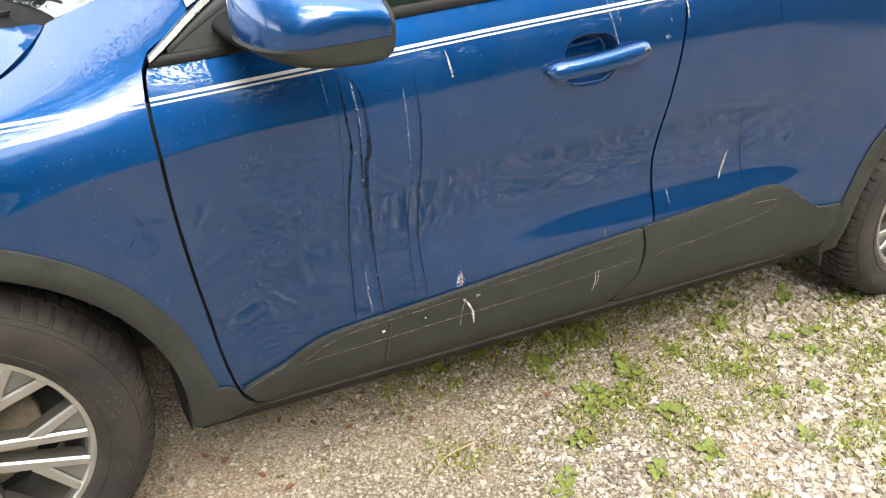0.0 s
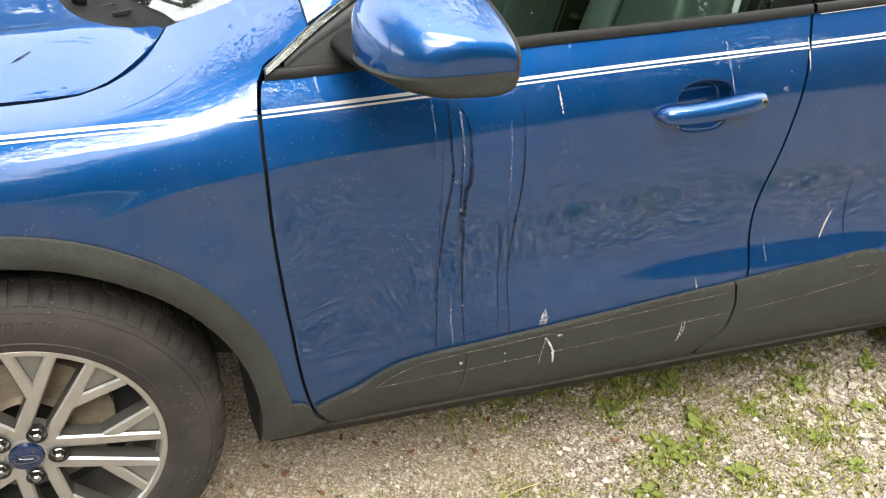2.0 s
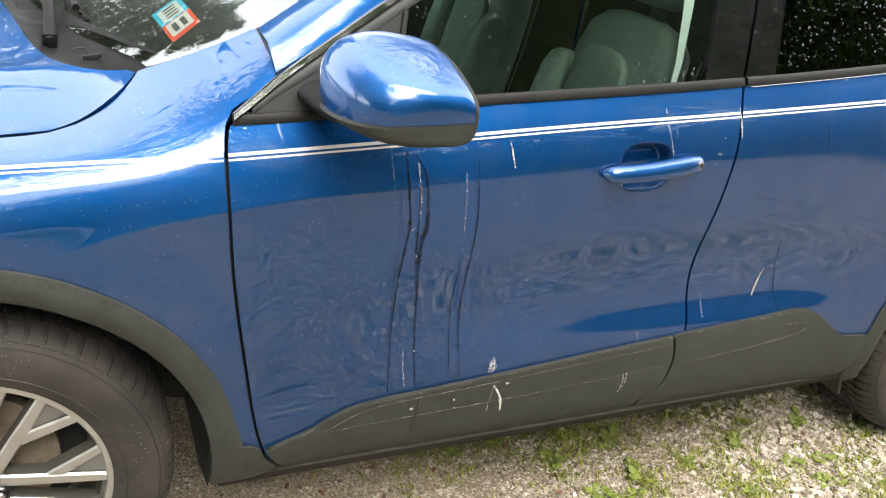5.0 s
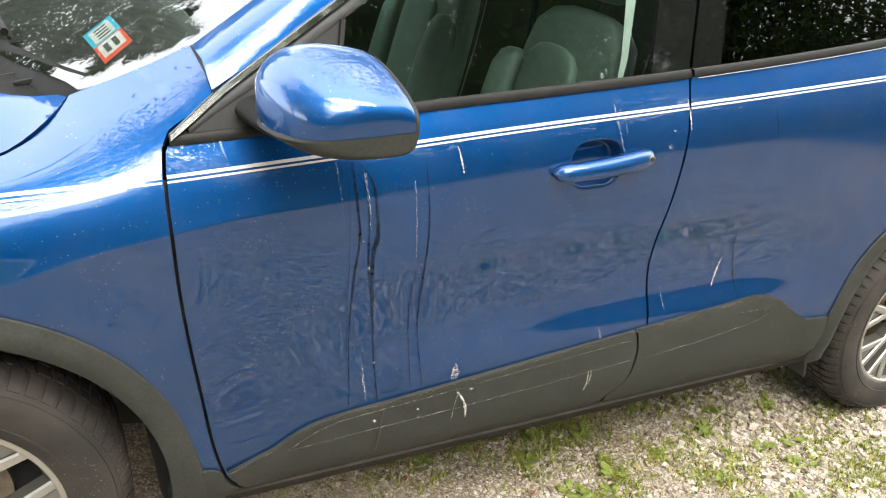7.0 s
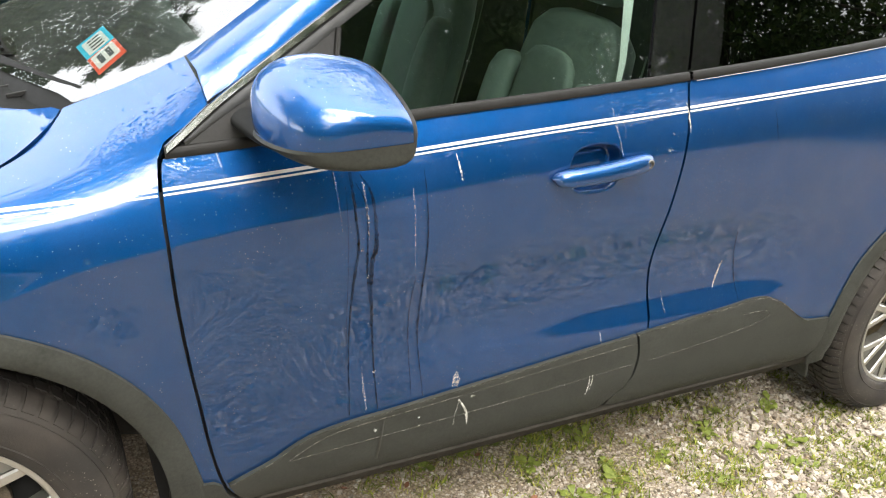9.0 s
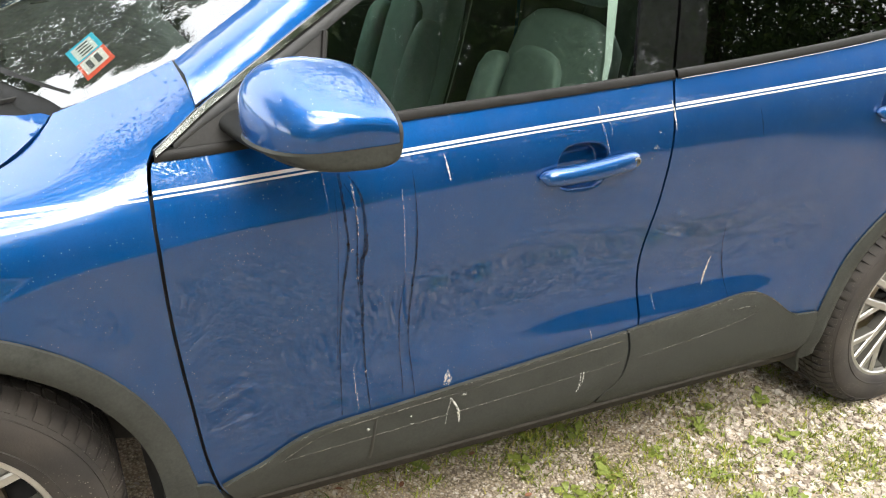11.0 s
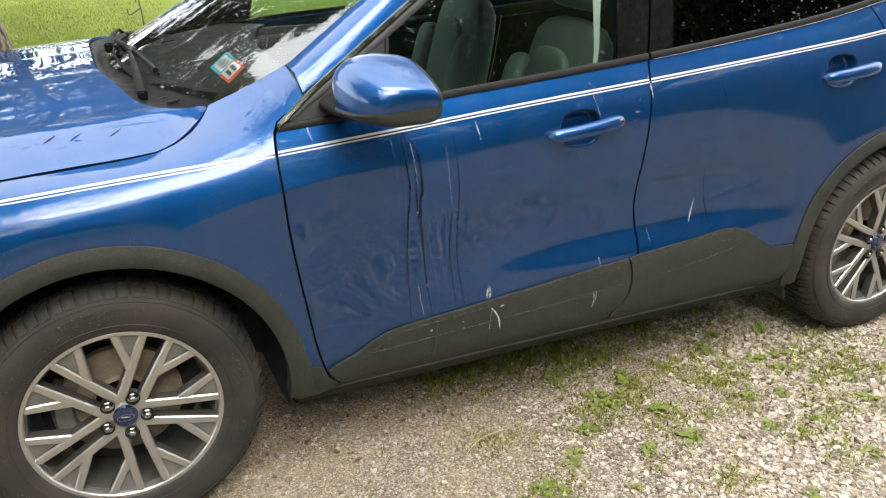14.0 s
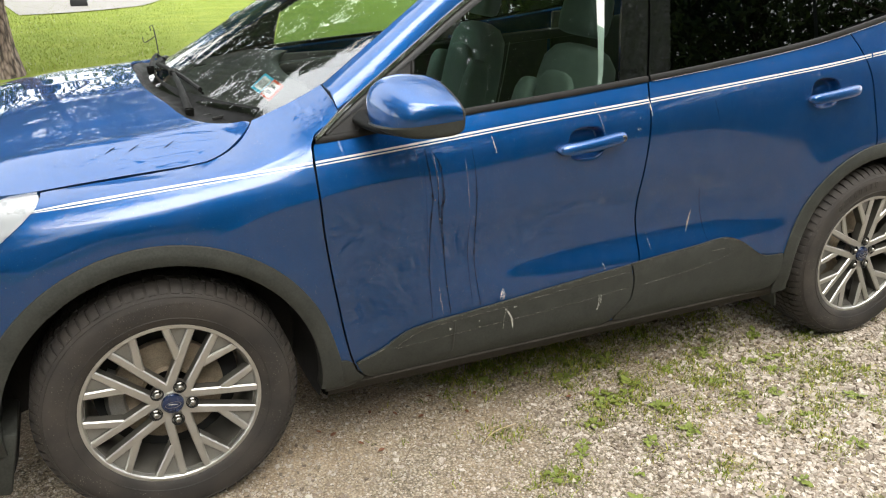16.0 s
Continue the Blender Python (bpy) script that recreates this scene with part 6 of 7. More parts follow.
STONE = island_material("limestone_chips", [(0.0, (0.12, 0.092, 0.068)), (0.2, (0.26, 0.214, 0.17)), (0.7, (0.395, 0.342, 0.284)), (0.98, (0.48, 0.432, 0.372))], 0.85)
GRASSM = island_material("grass_blades", [(0.0, (0.075, 0.10, 0.012)), (0.5, (0.20, 0.235, 0.03)), (0.82, (0.33, 0.34, 0.06)), (1.0, (0.36, 0.27, 0.12))], 0.7, 0.3, 0.25)
WEEDM = island_material("broad_weed_leaves", [(0.0, (0.11, 0.142, 0.024)), (0.6, (0.185, 0.222, 0.042)), (1.0, (0.27, 0.285, 0.075))], 0.6, 0.4, 0.25)

rng = np.random.default_rng(7)
CUBE_V = np.array([(a, b, c) for a in (-1, 1) for b in (-1, 1) for c in (-1, 1)], float) * 0.66
CUBE_F = np.array([(0, 1, 3), (0, 3, 2), (4, 7, 5), (4, 6, 7), (0, 4, 5), (0, 5, 1), (2, 3, 7), (2, 7, 6), (0, 2, 6), (0, 6, 4), (1, 5, 7), (1, 7, 3)])
OCT_V = np.array([(1, 0, 0), (-1, 0, 0), (0, 1, 0), (0, -1, 0), (0, 0, 1), (0, 0, -1)], float)
OCT_F = np.array([(0, 2, 4), (2, 1, 4), (1, 3, 4), (3, 0, 4), (2, 0, 5), (1, 2, 5), (3, 1, 5), (0, 3, 5)])


def earth(x, y):
    """How bare and trodden the ground is: 1 bare earth, 0 clean gravel."""
    a = 0.5 + 0.9 * noise.noise((x * 1.5, y * 1.5, 7)) + 0.35 * noise.noise((x * 5, y * 5, 2))
    a += 0.75 * math.exp(-(((x - 0.45) / 0.65) ** 2)) - 0.50 * min(1, max(0, (x - 1.2) / 0.8)) - 0.25 * min(1, max(0, (-0.2 - y) / 0.6)) * (x > 0.9)
    a += 0.55 * math.exp(-(((y - 0.30) / 0.30) ** 2)) * (1 - 0.5 * ease((x - 1.9) / 0.8))
    return min(1.0, max(0.0, a))


def scatter_stones(name, n, x0, x1, y0, y1, base_v, base_f, r_lo, r_hi, bare, label):
    pts = []
    while len(pts) < n:
        x, y = rng.uniform(x0, x1), rng.uniform(y0, y1)
        e = earth(x, y) if bare else 0.2
        edge = min((x - x0) / 0.7, (x1 - x) / 0.7, (y - y0) / 0.5, (y1 - y) / (0.5 if y1 < 0 else 0.05)) + 0.5 * noise.noise((x * 1.7, y * 1.7, 4))
        if rng.random() < (1.0 - 0.90 * e) * ease(edge):
            pts.append((x, y, ground_z(x, y), e))
    pts = np.array(pts)
    k = len(base_v)
    r = r_lo + (r_hi - r_lo) * rng.random(n) ** 1.7
    r *= 1 - 0.30 * pts[:, 3]
    sc = rng.uniform(0.65, 1.25, (n, 1, 3)) * np.array([1.1, 1.1, 0.72]) * r[:, None, None]
    V = (base_v[None] + rng.uniform(-0.36, 0.36, (n, k, 3))) * sc
    a, t = rng.uniform(0, 2 * np.pi, n), rng.uniform(-0.7, 0.7, n)
    c, s, ct, stt = np.cos(a)[:, None], np.sin(a)[:, None], np.cos(t)[:, None], np.sin(t)[:, None]
    X, Y, Z = V[..., 0], V[..., 1], V[..., 2]
    Y, Z = Y * ct - Z * stt, Y * stt + Z * ct
    X, Y = X * c - Y * s, X * s + Y * c
    V = np.stack([X + pts[:, :1], Y + pts[:, 1:2], Z + pts[:, 2:3] + (r * rng.uniform(-0.35, 0.35, n))[:, None]], -1).reshape(-1, 3)
    F = (base_f[None] + (np.arange(n) * k)[:, None, None]).reshape(-1, 3)
    me = bpy.data.meshes.new(name)
    me.vertices.add(len(V))
    me.vertices.foreach_set("co", V.ravel())
    me.loops.add(F.size)
    me.loops.foreach_set("vertex_index", F.ravel().astype(np.int32))
    me.polygons.add(len(F))
    me.polygons.foreach_set("loop_start", np.arange(0, F.size, 3, dtype=np.int32))
    me.materials.append(STONE)
    me.polygons.foreach_set("use_smooth", np.zeros(len(F), bool))
    me.update(calc_edges=True)
    me.validate()
    tagged(new(name, me), label, "gravel", kind="stuff")


scatter_stones("gravel", 92000, -1.9, 4.8, -1.75, 0.55, CUBE_V, CUBE_F, 0.0034, 0.0130, True, "loose pale crushed limestone chips on the drive")
scatter_stones("grit", 36000, -1.1, 2.4, -1.3, 0.5, OCT_V, OCT_F, 0.0016, 0.0062, False, "fine grit and crushed stone trodden into bare earth")
scatter_stones("gravel", 52000, -3.3, 6.3, -4.0, -1.3, OCT_V, OCT_F, 0.007, 0.018, False, "loose pale crushed limestone chips behind the car's bay")


def blades(n_tufts, place, per, h_lo, h_hi, name, label, mat, seed):
    g = np.random.default_rng(seed)
    V, F = [], []
    for _ in range(n_tufts):
        cx, cy, dens = place(g)
        for _ in range(int(per * dens)):
            x, y = cx + g.normal(0, 0.014), cy + g.normal(0, 0.014)
            a, h, lean = g.uniform(0, 6.283), g.uniform(h_lo, h_hi), g.uniform(0.2, 1.3)
            w = g.uniform(0.0012, 0.0034)
            dx, dy = math.cos(a), math.sin(a)
            z = ground_z(x, y) - 0.002
            k = len(V)
            for t in (0.0, 0.45, 0.8, 1.0):
                ox, oz = lean * h * t * t, h * t * (1 - 0.32 * lean * t)
                ww = w * (1 - t) ** 0.6
                V += [(x + dx * ox - dy * ww, y + dy * ox + dx * ww, z + oz), (x + dx * ox + dy * ww, y + dy * ox - dx * ww, z + oz)]
            F += [(k, k + 1, k + 3, k + 2), (k + 2, k + 3, k + 5, k + 4), (k + 4, k + 5, k + 7, k + 6)]
    tagged(new(name, to_mesh(name, V, F, mat, smooth=60)), label, "grass", kind="stuff")


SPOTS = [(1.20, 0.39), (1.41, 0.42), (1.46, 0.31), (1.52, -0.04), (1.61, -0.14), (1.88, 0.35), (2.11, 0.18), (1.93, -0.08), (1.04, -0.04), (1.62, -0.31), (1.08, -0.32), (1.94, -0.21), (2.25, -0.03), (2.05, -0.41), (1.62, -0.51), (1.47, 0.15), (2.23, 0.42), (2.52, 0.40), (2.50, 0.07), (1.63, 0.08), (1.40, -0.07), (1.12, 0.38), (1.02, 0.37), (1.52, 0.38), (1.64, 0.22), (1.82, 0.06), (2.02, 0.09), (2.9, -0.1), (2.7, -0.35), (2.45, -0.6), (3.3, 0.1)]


PATCHES = [(1.15 + 2.9 * (0.5 + 0.5 * noise.noise((k * 3.7, 1.3, 8))) + 0.5 * math.sin(k * 5.1), -0.35 + 0.75 * noise.noise((k * 2.9, 7.1, 2)) + 0.25 * math.sin(k * 2.3)) for k in range(170)]


def tuft_place(g):
    u = g.random()
    if u < 0.13:
        x = g.uniform(0.95, 2.35)
        return x, 0.16 + 0.24 * g.random() + 0.05 * (x - 1), 0.8
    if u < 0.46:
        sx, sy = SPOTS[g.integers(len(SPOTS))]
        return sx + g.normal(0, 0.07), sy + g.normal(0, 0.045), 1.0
    if u < 0.95:
        sx, sy = PATCHES[g.integers(len(PATCHES))]
        return sx + g.normal(0, 0.035), sy + g.normal(0, 0.022), 1.0
    return g.uniform(0.6, 3.6), g.uniform(-1.2, 0.3), 0.5


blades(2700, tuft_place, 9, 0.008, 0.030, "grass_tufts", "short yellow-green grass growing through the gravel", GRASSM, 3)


def leaf_mesh(seed, size):
    r = random.Random(seed)
    L, W, up = size, size * r.uniform(0.19, 0.27), r.uniform(0.3, 0.8)
    V, F = [], []
    for t, w in ((0.0, 0.10), (0.25, 0.35), (0.5, 0.95), (0.72, 1.0), (0.9, 0.6), (1.0, 0.06)):
        x, z = L * t * math.cos(up * 0.6), L * (up * t - 0.55 * up * t * t) + 0.003
        for sgn in (-1, 0, 1):
            V.append((x, sgn * W * w, z + (0.18 * W * w if sgn else 0.0) + 0.004 * math.sin(9 * t + seed) * abs(sgn)))
    for q in range(5):
        for i in range(2):
            p = 3 * q + i
            F.append((p, p + 1, p + 4, p + 3))
    return to_mesh("leaf", V, F, WEEDM, smooth=60)


LEAVES = [leaf_mesh(k, 0.026 + 0.004 * k) for k in range(6)]
rw = random.Random(11)
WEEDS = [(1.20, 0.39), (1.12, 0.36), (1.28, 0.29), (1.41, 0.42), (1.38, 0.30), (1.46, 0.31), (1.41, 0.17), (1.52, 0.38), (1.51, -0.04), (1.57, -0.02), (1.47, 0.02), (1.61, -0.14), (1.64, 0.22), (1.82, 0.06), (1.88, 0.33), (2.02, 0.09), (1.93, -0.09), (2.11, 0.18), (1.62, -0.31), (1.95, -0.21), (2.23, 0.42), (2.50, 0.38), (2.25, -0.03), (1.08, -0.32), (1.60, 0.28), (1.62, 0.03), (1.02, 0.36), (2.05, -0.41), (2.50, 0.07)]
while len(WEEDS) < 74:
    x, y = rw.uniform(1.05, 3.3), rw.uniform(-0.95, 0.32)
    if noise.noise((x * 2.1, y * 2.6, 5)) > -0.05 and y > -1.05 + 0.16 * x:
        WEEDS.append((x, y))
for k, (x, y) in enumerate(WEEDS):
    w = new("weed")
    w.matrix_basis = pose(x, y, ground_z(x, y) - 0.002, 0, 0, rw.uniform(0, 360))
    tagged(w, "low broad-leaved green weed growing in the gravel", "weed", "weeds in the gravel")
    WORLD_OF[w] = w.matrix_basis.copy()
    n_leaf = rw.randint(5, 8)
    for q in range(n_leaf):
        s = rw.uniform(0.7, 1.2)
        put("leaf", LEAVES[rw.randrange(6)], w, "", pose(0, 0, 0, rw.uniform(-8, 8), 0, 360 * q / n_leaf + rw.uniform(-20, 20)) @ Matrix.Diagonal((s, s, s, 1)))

# a few dead leaves and a straw
LEAFM = plain("dead_brown_leaf", (0.16, 0.065, 0.03), 0.8, 0.0, 0.35, 60.0)
for k, (x, y, a) in enumerate(((0.62, 0.02, 20), (0.98, 0.12, 80), (0.46, 0.20, 130), (1.30, 0.26, 10), (0.40, -0.28, 60), (0.50, 0.165, 35), (0.74, 0.21, 100), (0.82, 0.16, 15), (0.90, 0.27, 150), (0.66, 0.25, 70), (0.57, 0.08, 120), (1.06, 0.22, 50), (1.36, 0.05, 5))):
    s = 0.012 - 0.0005 * (k % 5)
    V = [(-1.2, 0, 0.15), (-0.4, 0.55, 0.3), (0.5, 0.5, 0.35), (1.3, 0, 0.2), (0.5, -0.5, 0.4), (-0.4, -0.55, 0.25), (0, 0, 0.05)]
    me = to_mesh("dead_leaf", [(p[0] * s, p[1] * s, p[2] * s) for p in V], [(6, i, (i + 1) % 6) for i in range(6)], LEAFM)
    ob = new("dead_leaf", me)
    ob.matrix_basis = pose(x, y, ground_z(x, y) + 0.008, 8, 5, a)
    tagged(ob, "small curled dead brown leaf on the gravel", "leaf", "dead leaves")
for k, pts in enumerate(([(0.93, -0.10, 0.014), (1.00, -0.055, 0.016), (1.09, -0.04, 0.014)], [(0.66, -0.08, 0.012), (0.72, -0.02, 0.014), (0.80, -0.03, 0.012), (0.83, 0.01, 0.012)])):
    me = to_mesh("dry_stalk", *tube([tuple(p) for p in curve_points(pts, 10)], 0.0014, 5), plain("straw", (0.42, 0.33, 0.18) if k == 0 else (0.14, 0.10, 0.07), 0.8, 0.0, 0.2, 50.0))
    tagged(new("dry_stalk", me), "thin dry stalk lying on the gravel", "stalk", "dry stalks")


# ---------------------------------------------------------------- lawn, road, trees
def lawn_blades():
    g = np.random.default_rng(5)
    V, F = [], []
    n = 26000
    for _ in range(n):
        t = g.random()
        y = 8.0 + 14.0 * t * t
        x = g.uniform(-3.4, 1.0) + (y - 8) * g.uniform(-0.15, 0.22)
        if y < 8.6 + 0.8 * noise.noise((x * 0.9, 3.0, 1.0)):
            continue
        a, h = g.uniform(0, 6.283), g.uniform(0.012, 0.032)
        w = 0.004 + 0.003 * t
        z, k = 0.0, len(V)
        dx, dy = math.cos(a), math.sin(a)
        o = h * g.uniform(0.2, 0.8)
        V += [(x - dy * w, y + dx * w, z - 0.01), (x + dy * w, y - dx * w, z - 0.01), (x + dx * o, y + dy * o, z + h)]
        F.append((k, k + 1, k + 2))
    me = bpy.data.meshes.new("lawn_grass")
    me.from_pydata(V, [], F)
    me.materials.append(island_material("lawn_blades", [(0.0, (0.14, 0.18, 0.02)), (0.6, (0.185, 0.225, 0.034)), (0.93, (0.22, 0.24, 0.07)), (1.0, (0.50, 0.50, 0.40))], 0.8, 0.2, 0.3))
    me.update()
    tagged(new("lawn_grass", me), "bright mown grass of the lawn", "grass", kind="stuff")


lawn_blades()
ROAD = plain("pale_concrete_road", (0.17, 0.16, 0.145), 0.9, 0.0, 0.12, 3.0)
near = curve_points([(-0.9, 16.0), (-0.1, 16.1), (0.9, 16.6), (1.55, 17.3), (2.2, 19.5), (2.5, 24.0), (2.6, 30.0)], 40)
far = curve_points([(-1.6, 21.0), (-2.0, 23.0), (-2.6, 26.0), (-2.8, 30.0), (-2.0, 33.0), (0.0, 34.0), (2.0, 34.0)], 40)
v, f = grid([[(x, y, 0.012) for x, y in near], [(x, y, 0.012) for x, y in far]])
tagged(new("road", to_mesh("road", v, f, ROAD)), "pale concrete turning area beyond the lawn", "road", kind="structure")
v, f = grid([[(x, y, 0.012) for x in np.linspace(-60, 60, 30)] for y in (-12.0, -17.5)])
tagged(new("road", to_mesh("road_behind", v, f, ROAD)), "pale concrete lane past the drive", "road", kind="structure")

def bark_material():
    m, n, l, b = material("scaly_bark")
    v = coords(n, l, (1, 1, 0.35))
    vor = n.new("ShaderNodeTexVoronoi")
    vor.inputs["Scale"].default_value = 26.0
    wob = n.new("ShaderNodeMixRGB")
    wob.inputs["Fac"].default_value = 0.08
    l.new(v, wob.inputs["Color1"])
    t = n.new("ShaderNodeTexNoise")
    t.inputs["Scale"].default_value = 9.0
    l.new(v, t.inputs["Vector"])
    l.new(t.outputs["Color"], wob.inputs["Color2"])
    l.new(wob.outputs["Color"], vor.inputs["Vector"])
    plate = ramp(n, l, vor.outputs["Distance"], [(0.10, (0.23, 0.18, 0.145)), (0.45, (0.14, 0.105, 0.082)), (0.75, (0.03, 0.022, 0.018))])
    l.new(mix(n, l, 1.0, plate, ramp(n, l, noise_tex(n, l, v, 5.0), [(0.3, 0.65), (0.7, 1.25)]), "MULTIPLY"), b.inputs["Base Color"])
    b.inputs["Roughness"].default_value = 0.95
    bump(n, l, b, ramp(n, l, vor.outputs["Distance"], [(0.1, 1.0), (0.8, 0.0)]), 1.0, 0.02)
    return m


BARK = bark_material()
NEEDLE = island_material("spruce_needles", [(0.0, (0.020, 0.040, 0.018)), (0.6, (0.040, 0.070, 0.030)), (1.0, (0.07, 0.10, 0.04))], 0.7, 0.3, 0.15)
LEAF = island_material("broad_tree_leaves", [(0.0, (0.025, 0.055, 0.012)), (0.6, (0.050, 0.095, 0.020)), (1.0, (0.09, 0.13, 0.03))], 0.6, 0.3, 0.25)


def trunk_mesh(h, r0, r1, seed, scaly, seg=72, rings=150):
    rows = []
    for j in range(rings + 1):
        t = j / rings
        z = h * t**1.9
        r = r0 * (1 - t) + r1 * t + 0.45 * r0 * math.exp(-z / 0.22)
        row = []
        for k in range(seg):
            a = 2 * math.pi * k / seg
            q = 1 + scaly * (noise.noise((math.cos(a) * 3.0 + seed, math.sin(a) * 3.0, z * 1.3)) + 0.9 * noise.noise((math.cos(a) * 9 + seed, math.sin(a) * 9, z * 7)) + 0.6 * noise.noise((math.cos(a) * 20 + seed, math.sin(a) * 20, z * 16)))
            row.append((r * q * math.cos(a), r * q * math.sin(a), z - 0.05))
        rows.append(row)
    return grid(rows, closed_u=True)


def leaf_cards(centres, per, spread, size, seed, droop=0.0, three=False):
    g = np.random.default_rng(seed)
    n = len(centres) * per
    C = np.repeat(np.array(centres), per, 0) + g.normal(0, 1, (n, 3)) * spread
    d = g.normal(0, 1, (n, 3))
    d /= np.linalg.norm(d, axis=1)[:, None]
    d[:, 2] -= droop
    e = np.cross(d, g.normal(0, 1, (n, 3)))
    e /= np.linalg.norm(e, axis=1)[:, None]
    s = size * g.uniform(0.6, 1.3, (n, 1))
    if three:
        V = np.stack([C - d * s, C + e * s * 0.62 + d * s * 0.3, C + d * s - e * s * 0.4], 1).reshape(-1, 3)
        return V, np.arange(3 * n).reshape(-1, 3)
    V = np.stack([C - d * s, C + e * s * 0.42, C + d * s, C - e * s * 0.42], 1).reshape(-1, 3)
    F = np.arange(4 * n).reshape(-1, 4)
    return V, F


def tree_of(x, y, h, seed, kind, label, limbs=13, per=110, leaf=0.07):
    r = random.Random(seed)
    t = new("tree")
    t.matrix_basis = pose(x, y, 0)
    tagged(t, label, "tree", "trees round the drive")
    WORLD_OF[t] = pose(x, y, 0)
    if kind == "spruce":
        tv, tf = trunk_mesh(h, 0.185, 0.02, seed, 0.05)
    else:
        tv, tf = trunk_mesh(h * 0.75, 0.20 + 0.05 * r.random(), 0.05, seed, 0.05)
    parts, centres = [(tv, tf)], []
    if kind == "spruce":
        z = 1.9
        while z < h - 0.4:
            L = (h - z) * 0.27 + 0.5
            low = z < 3.2
            for k in range(2 if low else 6):
                a = r.uniform(0, 2 * math.pi)
                L = 0.7 if low else (h - z) * 0.27 + 0.5
                pts = [(0, 0, z), (math.cos(a) * L * 0.5, math.sin(a) * L * 0.5, z - 0.05 * L), (math.cos(a) * L, math.sin(a) * L, z - 0.20 * L)]
                parts.append(tube([tuple(p) for p in curve_points(pts, 6)], [0.03, 0.025, 0.02, 0.014, 0.009, 0.004], 5))
                for q in np.linspace(0.22, 1.0, int(5 + L * 4)):
                    w = 0.24 * L * (1.05 - q)
                    for sg in (-1, 0, 1):
                        centres.append((math.cos(a) * L * q - math.sin(a) * sg * w, math.sin(a) * L * q + math.cos(a) * sg * w, z - 0.05 * L * q - 0.16 * L * q * q - 0.04))
            z += r.uniform(0.30, 0.46)
        for zz, a, L in ((1.75, 3.3, 0.75), (1.30, 3.0, 0.55), (1.9, 2.6, 0.7)):
            pts = [(0, 0, zz), (math.cos(a) * L * 0.6, math.sin(a) * L * 0.6, zz - 0.10), (math.cos(a) * L, math.sin(a) * L, zz - 0.26)]
            parts.append(tube([tuple(p) for p in curve_points(pts, 6)], [0.012, 0.011, 0.009, 0.007, 0.005, 0.003], 5))
            for p in curve_points(pts, 9)[2:]:
                centres += [tuple(p), (p[0], p[1] - 0.08, p[2] - 0.03), (p[0], p[1] + 0.08, p[2] - 0.03)]
        lv, lf = leaf_cards(centres, 9, 0.085, 0.06, seed, 0.4)
    else:
        for k in range(limbs):
            a, z0 = r.uniform(0, 6.283), h * r.uniform(0.24, 0.70)
            L, rise = h * r.uniform(0.20, 0.36), h * r.uniform(0.08, 0.30)
            pts = [(0, 0, z0), (math.cos(a) * L * 0.5, math.sin(a) * L * 0.5, z0 + rise * 0.65), (math.cos(a) * L, math.sin(a) * L, z0 + rise)]
            parts.append(tube([tuple(p) for p in curve_points(pts, 8)], [0.09, 0.08, 0.065, 0.05, 0.04, 0.03, 0.02, 0.01], 6))
            for q in range(24):
                tt = r.uniform(0.35, 1.08)
                centres.append((math.cos(a) * L * tt + r.gauss(0, 0.075 * h), math.sin(a) * L * tt + r.gauss(0, 0.075 * h), z0 + rise * tt + r.gauss(0, 0.055 * h)))
        lv, lf = leaf_cards(centres, per, 0.036 * h, leaf, seed, 0.0, True)
    v, f, _ = join(parts)
    put("trunk", fix_normals(to_mesh("trunk", v, f, BARK, smooth=60)), t, "", Matrix())
    me = bpy.data.meshes.new("crown")
    me.from_pydata(lv.tolist(), [], lf.tolist())
    me.materials.append(NEEDLE if kind == "spruce" else LEAF)
    me.update()
    put("crown", me, t, "", Matrix())
    return t


spruce = tree_of(-0.85, 8.62, 13.0, 3, "spruce", "tall spruce with a straight scaly grey-brown trunk")
L1, L2 = "tall leafy tree shading the drive", "leafy broad-crowned tree beyond the drive"
shade_tree = tree_of(-9.0, -9.0, 14.0, 21, "broad", L1, 20, 120, 0.085)
for x, y, s, a in ((-4.4, -0.8, 0.85, 15), (1.0, -11.3, 0.60, 300), (3.2, -12.0, 0.55, 80)):
    copy_thing(shade_tree, pose(x, y, 0, 0, 0, a)).scale = (s, s, s)
# tall old trees whose crowns begin high up
for x, y, s, h, a in ((8.8, -13.4, 1.0, 1.5, 260), (13.4, -10.4, 1.05, 1.5, 150)):
    copy_thing(shade_tree, pose(x, y, 0, 0, 0, a)).scale = (s, s, h)
thin_tree = tree_of(5.6, -8.8, 11.0, 45, "broad", "thin-crowned leafy tree with sky showing through", 18, 24, 0.080)
for x, y, s, a in ((9.0, -9.4, 0.95, 220), (15.0, -6.0, 1.0, 10), (5.4, 5.6, 1.2, 100)):
    copy_thing(thin_tree, pose(x, y, 0, 0, 0, a)).scale = (s, s, s)
far_tree = tree_of(-14.5, -10.0, 12.0, 33, "broad", L2, 14, 40, 0.14)
for x, y, s, a in ((-10.0, -16.0, 1.25, 250), (21.0, -12.0, 1.1, 30), (-17.0, 26.0, 1.1, 75), (9.5, 26.0, 1.1, 160), (4.5, 42.0, 1.1, 250), (15.0, 17.0, 1.0, 330), (-24.0, 30.0, 1.3, 200)):
    copy_thing(far_tree, pose(x, y, 0, 0, 0, a)).scale = (s, s, s)
copy_thing(spruce, pose(-4.8, 10.8, 0, 0, 0, 130))
copy_thing(spruce, pose(-3.9, 17.5, 0, 0, 0, 250))

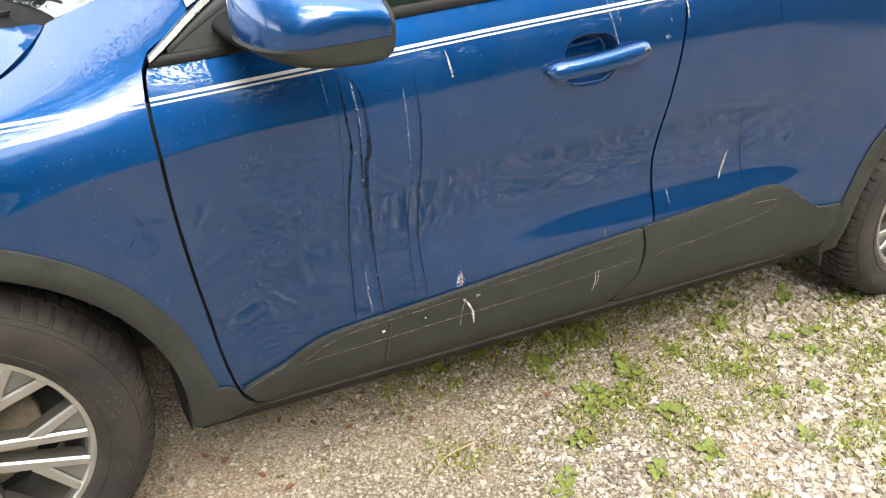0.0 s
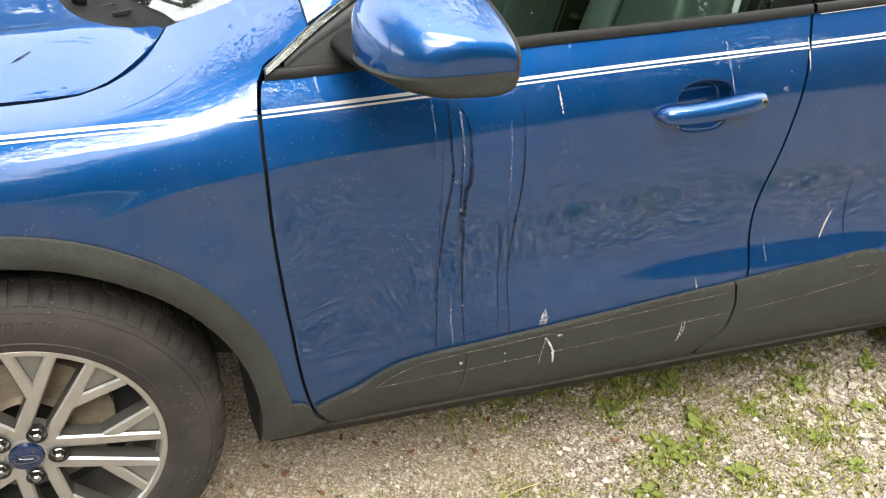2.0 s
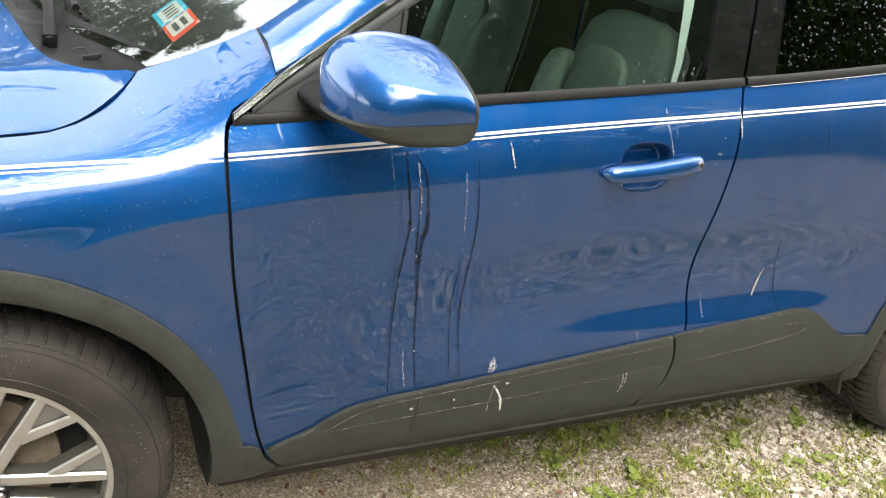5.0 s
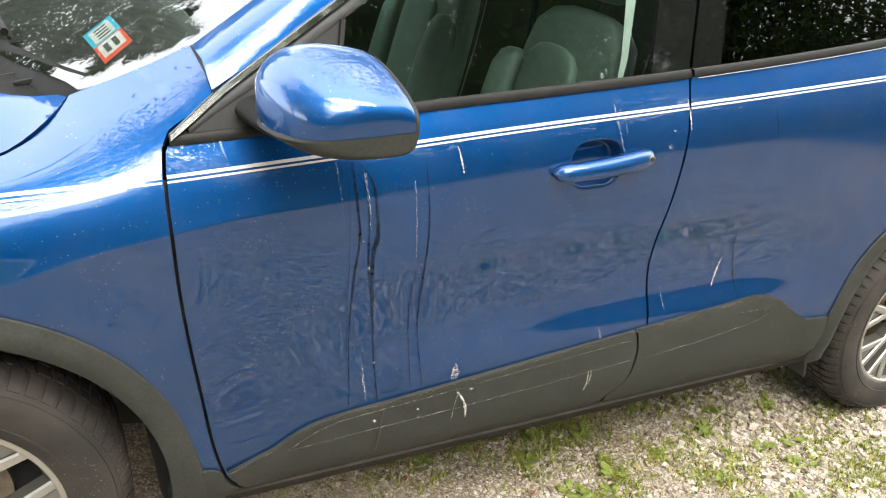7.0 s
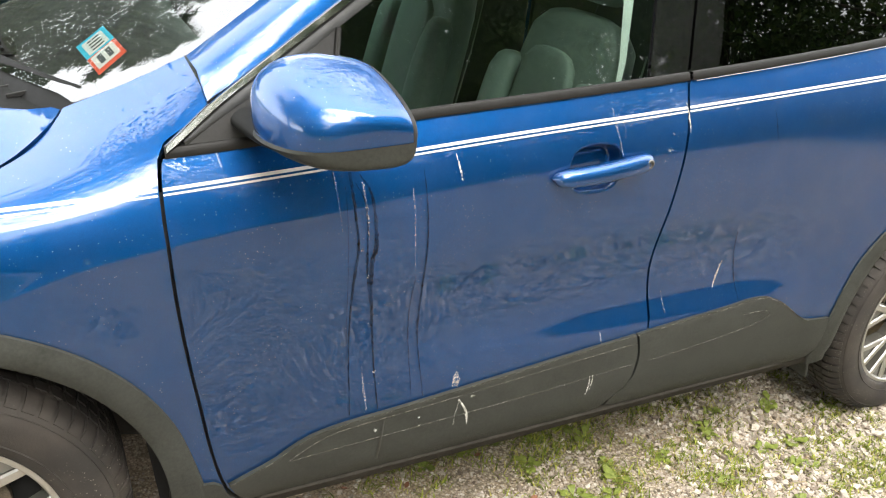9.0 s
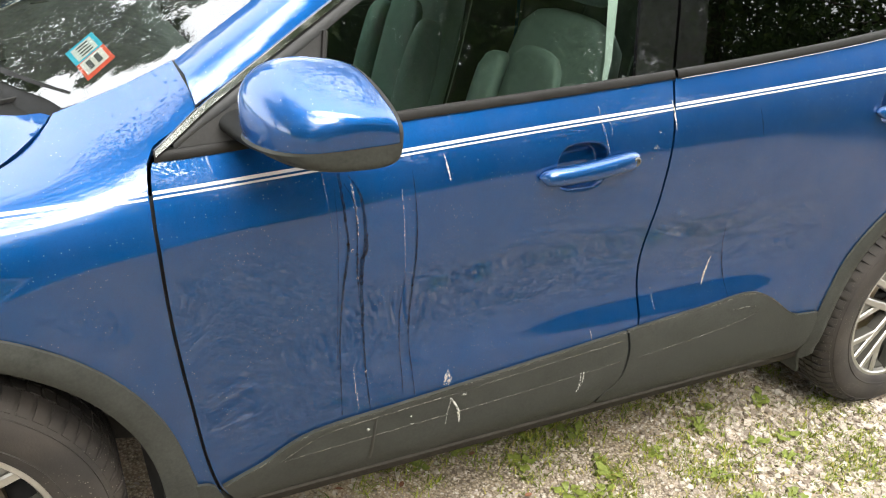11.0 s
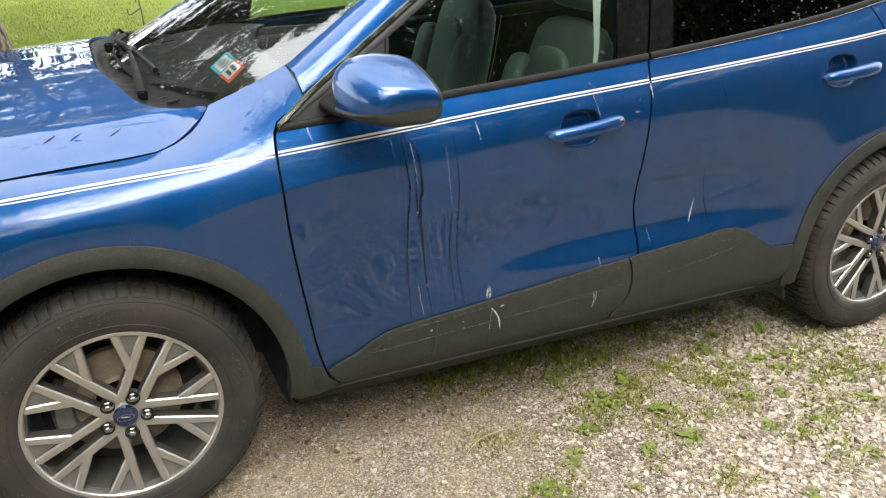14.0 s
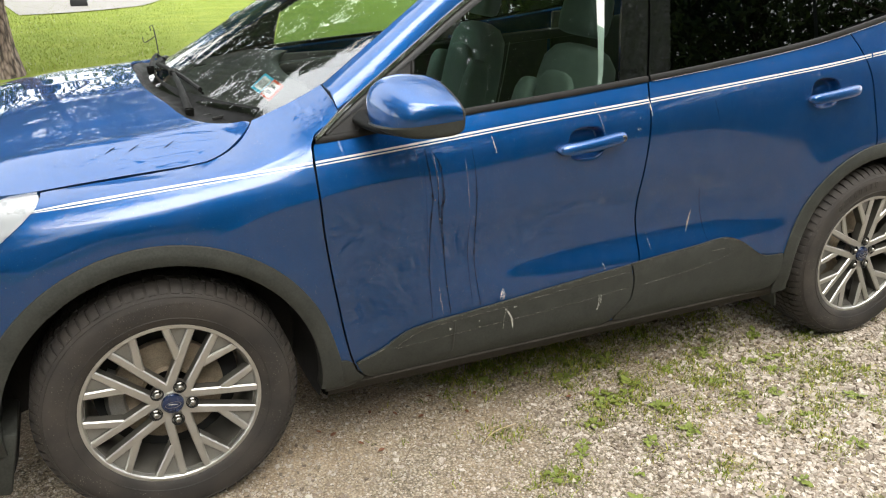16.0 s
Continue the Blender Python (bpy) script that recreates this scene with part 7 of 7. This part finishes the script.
# the woods behind the drive and beyond the lawn: deep, uneven masses of foliage
def woods(x0, x1, y0, y1, count, top_z, size, seed, label, name="far_woods", kind="woods"):
    g = np.random.default_rng(seed)
    cen = []
    while len(cen) < count:
        x, y = g.uniform(x0, x1), g.uniform(y0, y1)
        top = top_z * (1 + 0.36 * noise.noise((x * 0.22, y * 0.2, 4)) + 0.25 * noise.noise((x * 0.9, y * 0.9, 9)))
        cen.append((x, y, top * g.random() ** 0.75))
    lv, lf = leaf_cards(cen, 22, 2.0 * size, size, seed, 0.0, True)
    me = bpy.data.meshes.new(name)
    me.from_pydata(lv.tolist(), [], lf.tolist())
    me.materials.append(LEAF)
    me.update()
    tagged(new(name, me), label, kind, kind="stuff")


woods(-34, 40, -32, -21.5, 5200, 7.6, 0.36, 23, "dense dark green wood beyond the lane")
woods(-34, 40, 46, 56, 1600, 4.8, 0.22, 29, "dense dark green wood beyond the lawn")
woods(0.6, 17, -9.2, -7.4, 1300, 2.1, 0.10, 31, "dark green undergrowth along the drive's edge", "undergrowth", "bushes")
# added out of view, so that the rear door mirrors something dark
woods(6.2, 17, -8.2, -4.2, 1500, 2.4, 0.12, 37, "unseen dark green undergrowth added to darken the rear door's reflection", "undergrowth", "bushes")


# shepherd's hook on the lawn and a dark box by the road
IRON = plain("black_iron_rod", (0.03, 0.03, 0.03), 0.6, 0.5, 0.2, 40.0)
me = to_mesh("plant_hook", *join([tube([tuple(p) for p in curve_points([(0.64, 6.0, -0.02), (0.635, 6.0, 0.50), (0.62, 6.0, 0.72), (0.605, 6.0, 0.765), (0.585, 6.0, 0.74), (0.595, 6.0, 0.71)], 24)], 0.005, 6), tube([tuple(p) for p in curve_points([(0.625, 6.0, 0.66), (0.56, 6.0, 0.62), (0.52, 6.0, 0.61), (0.515, 6.0, 0.66)], 12)], 0.004, 6)])[:2], IRON)
tagged(new("plant_hook", me), "thin black iron plant hook standing in the lawn", "plant hook")
me = to_mesh("utility_box", *join([bevel_box(0.34, 0.26, 0.17, 0.02, 2, pose(0.22, 17.6, 0.095)), bevel_box(0.36, 0.28, 0.025, 0.008, 2, pose(0.22, 17.6, 0.19))])[:2], DARK, smooth=30)
tagged(new("utility_box", me), "small dark box standing on the pale concrete", "box")
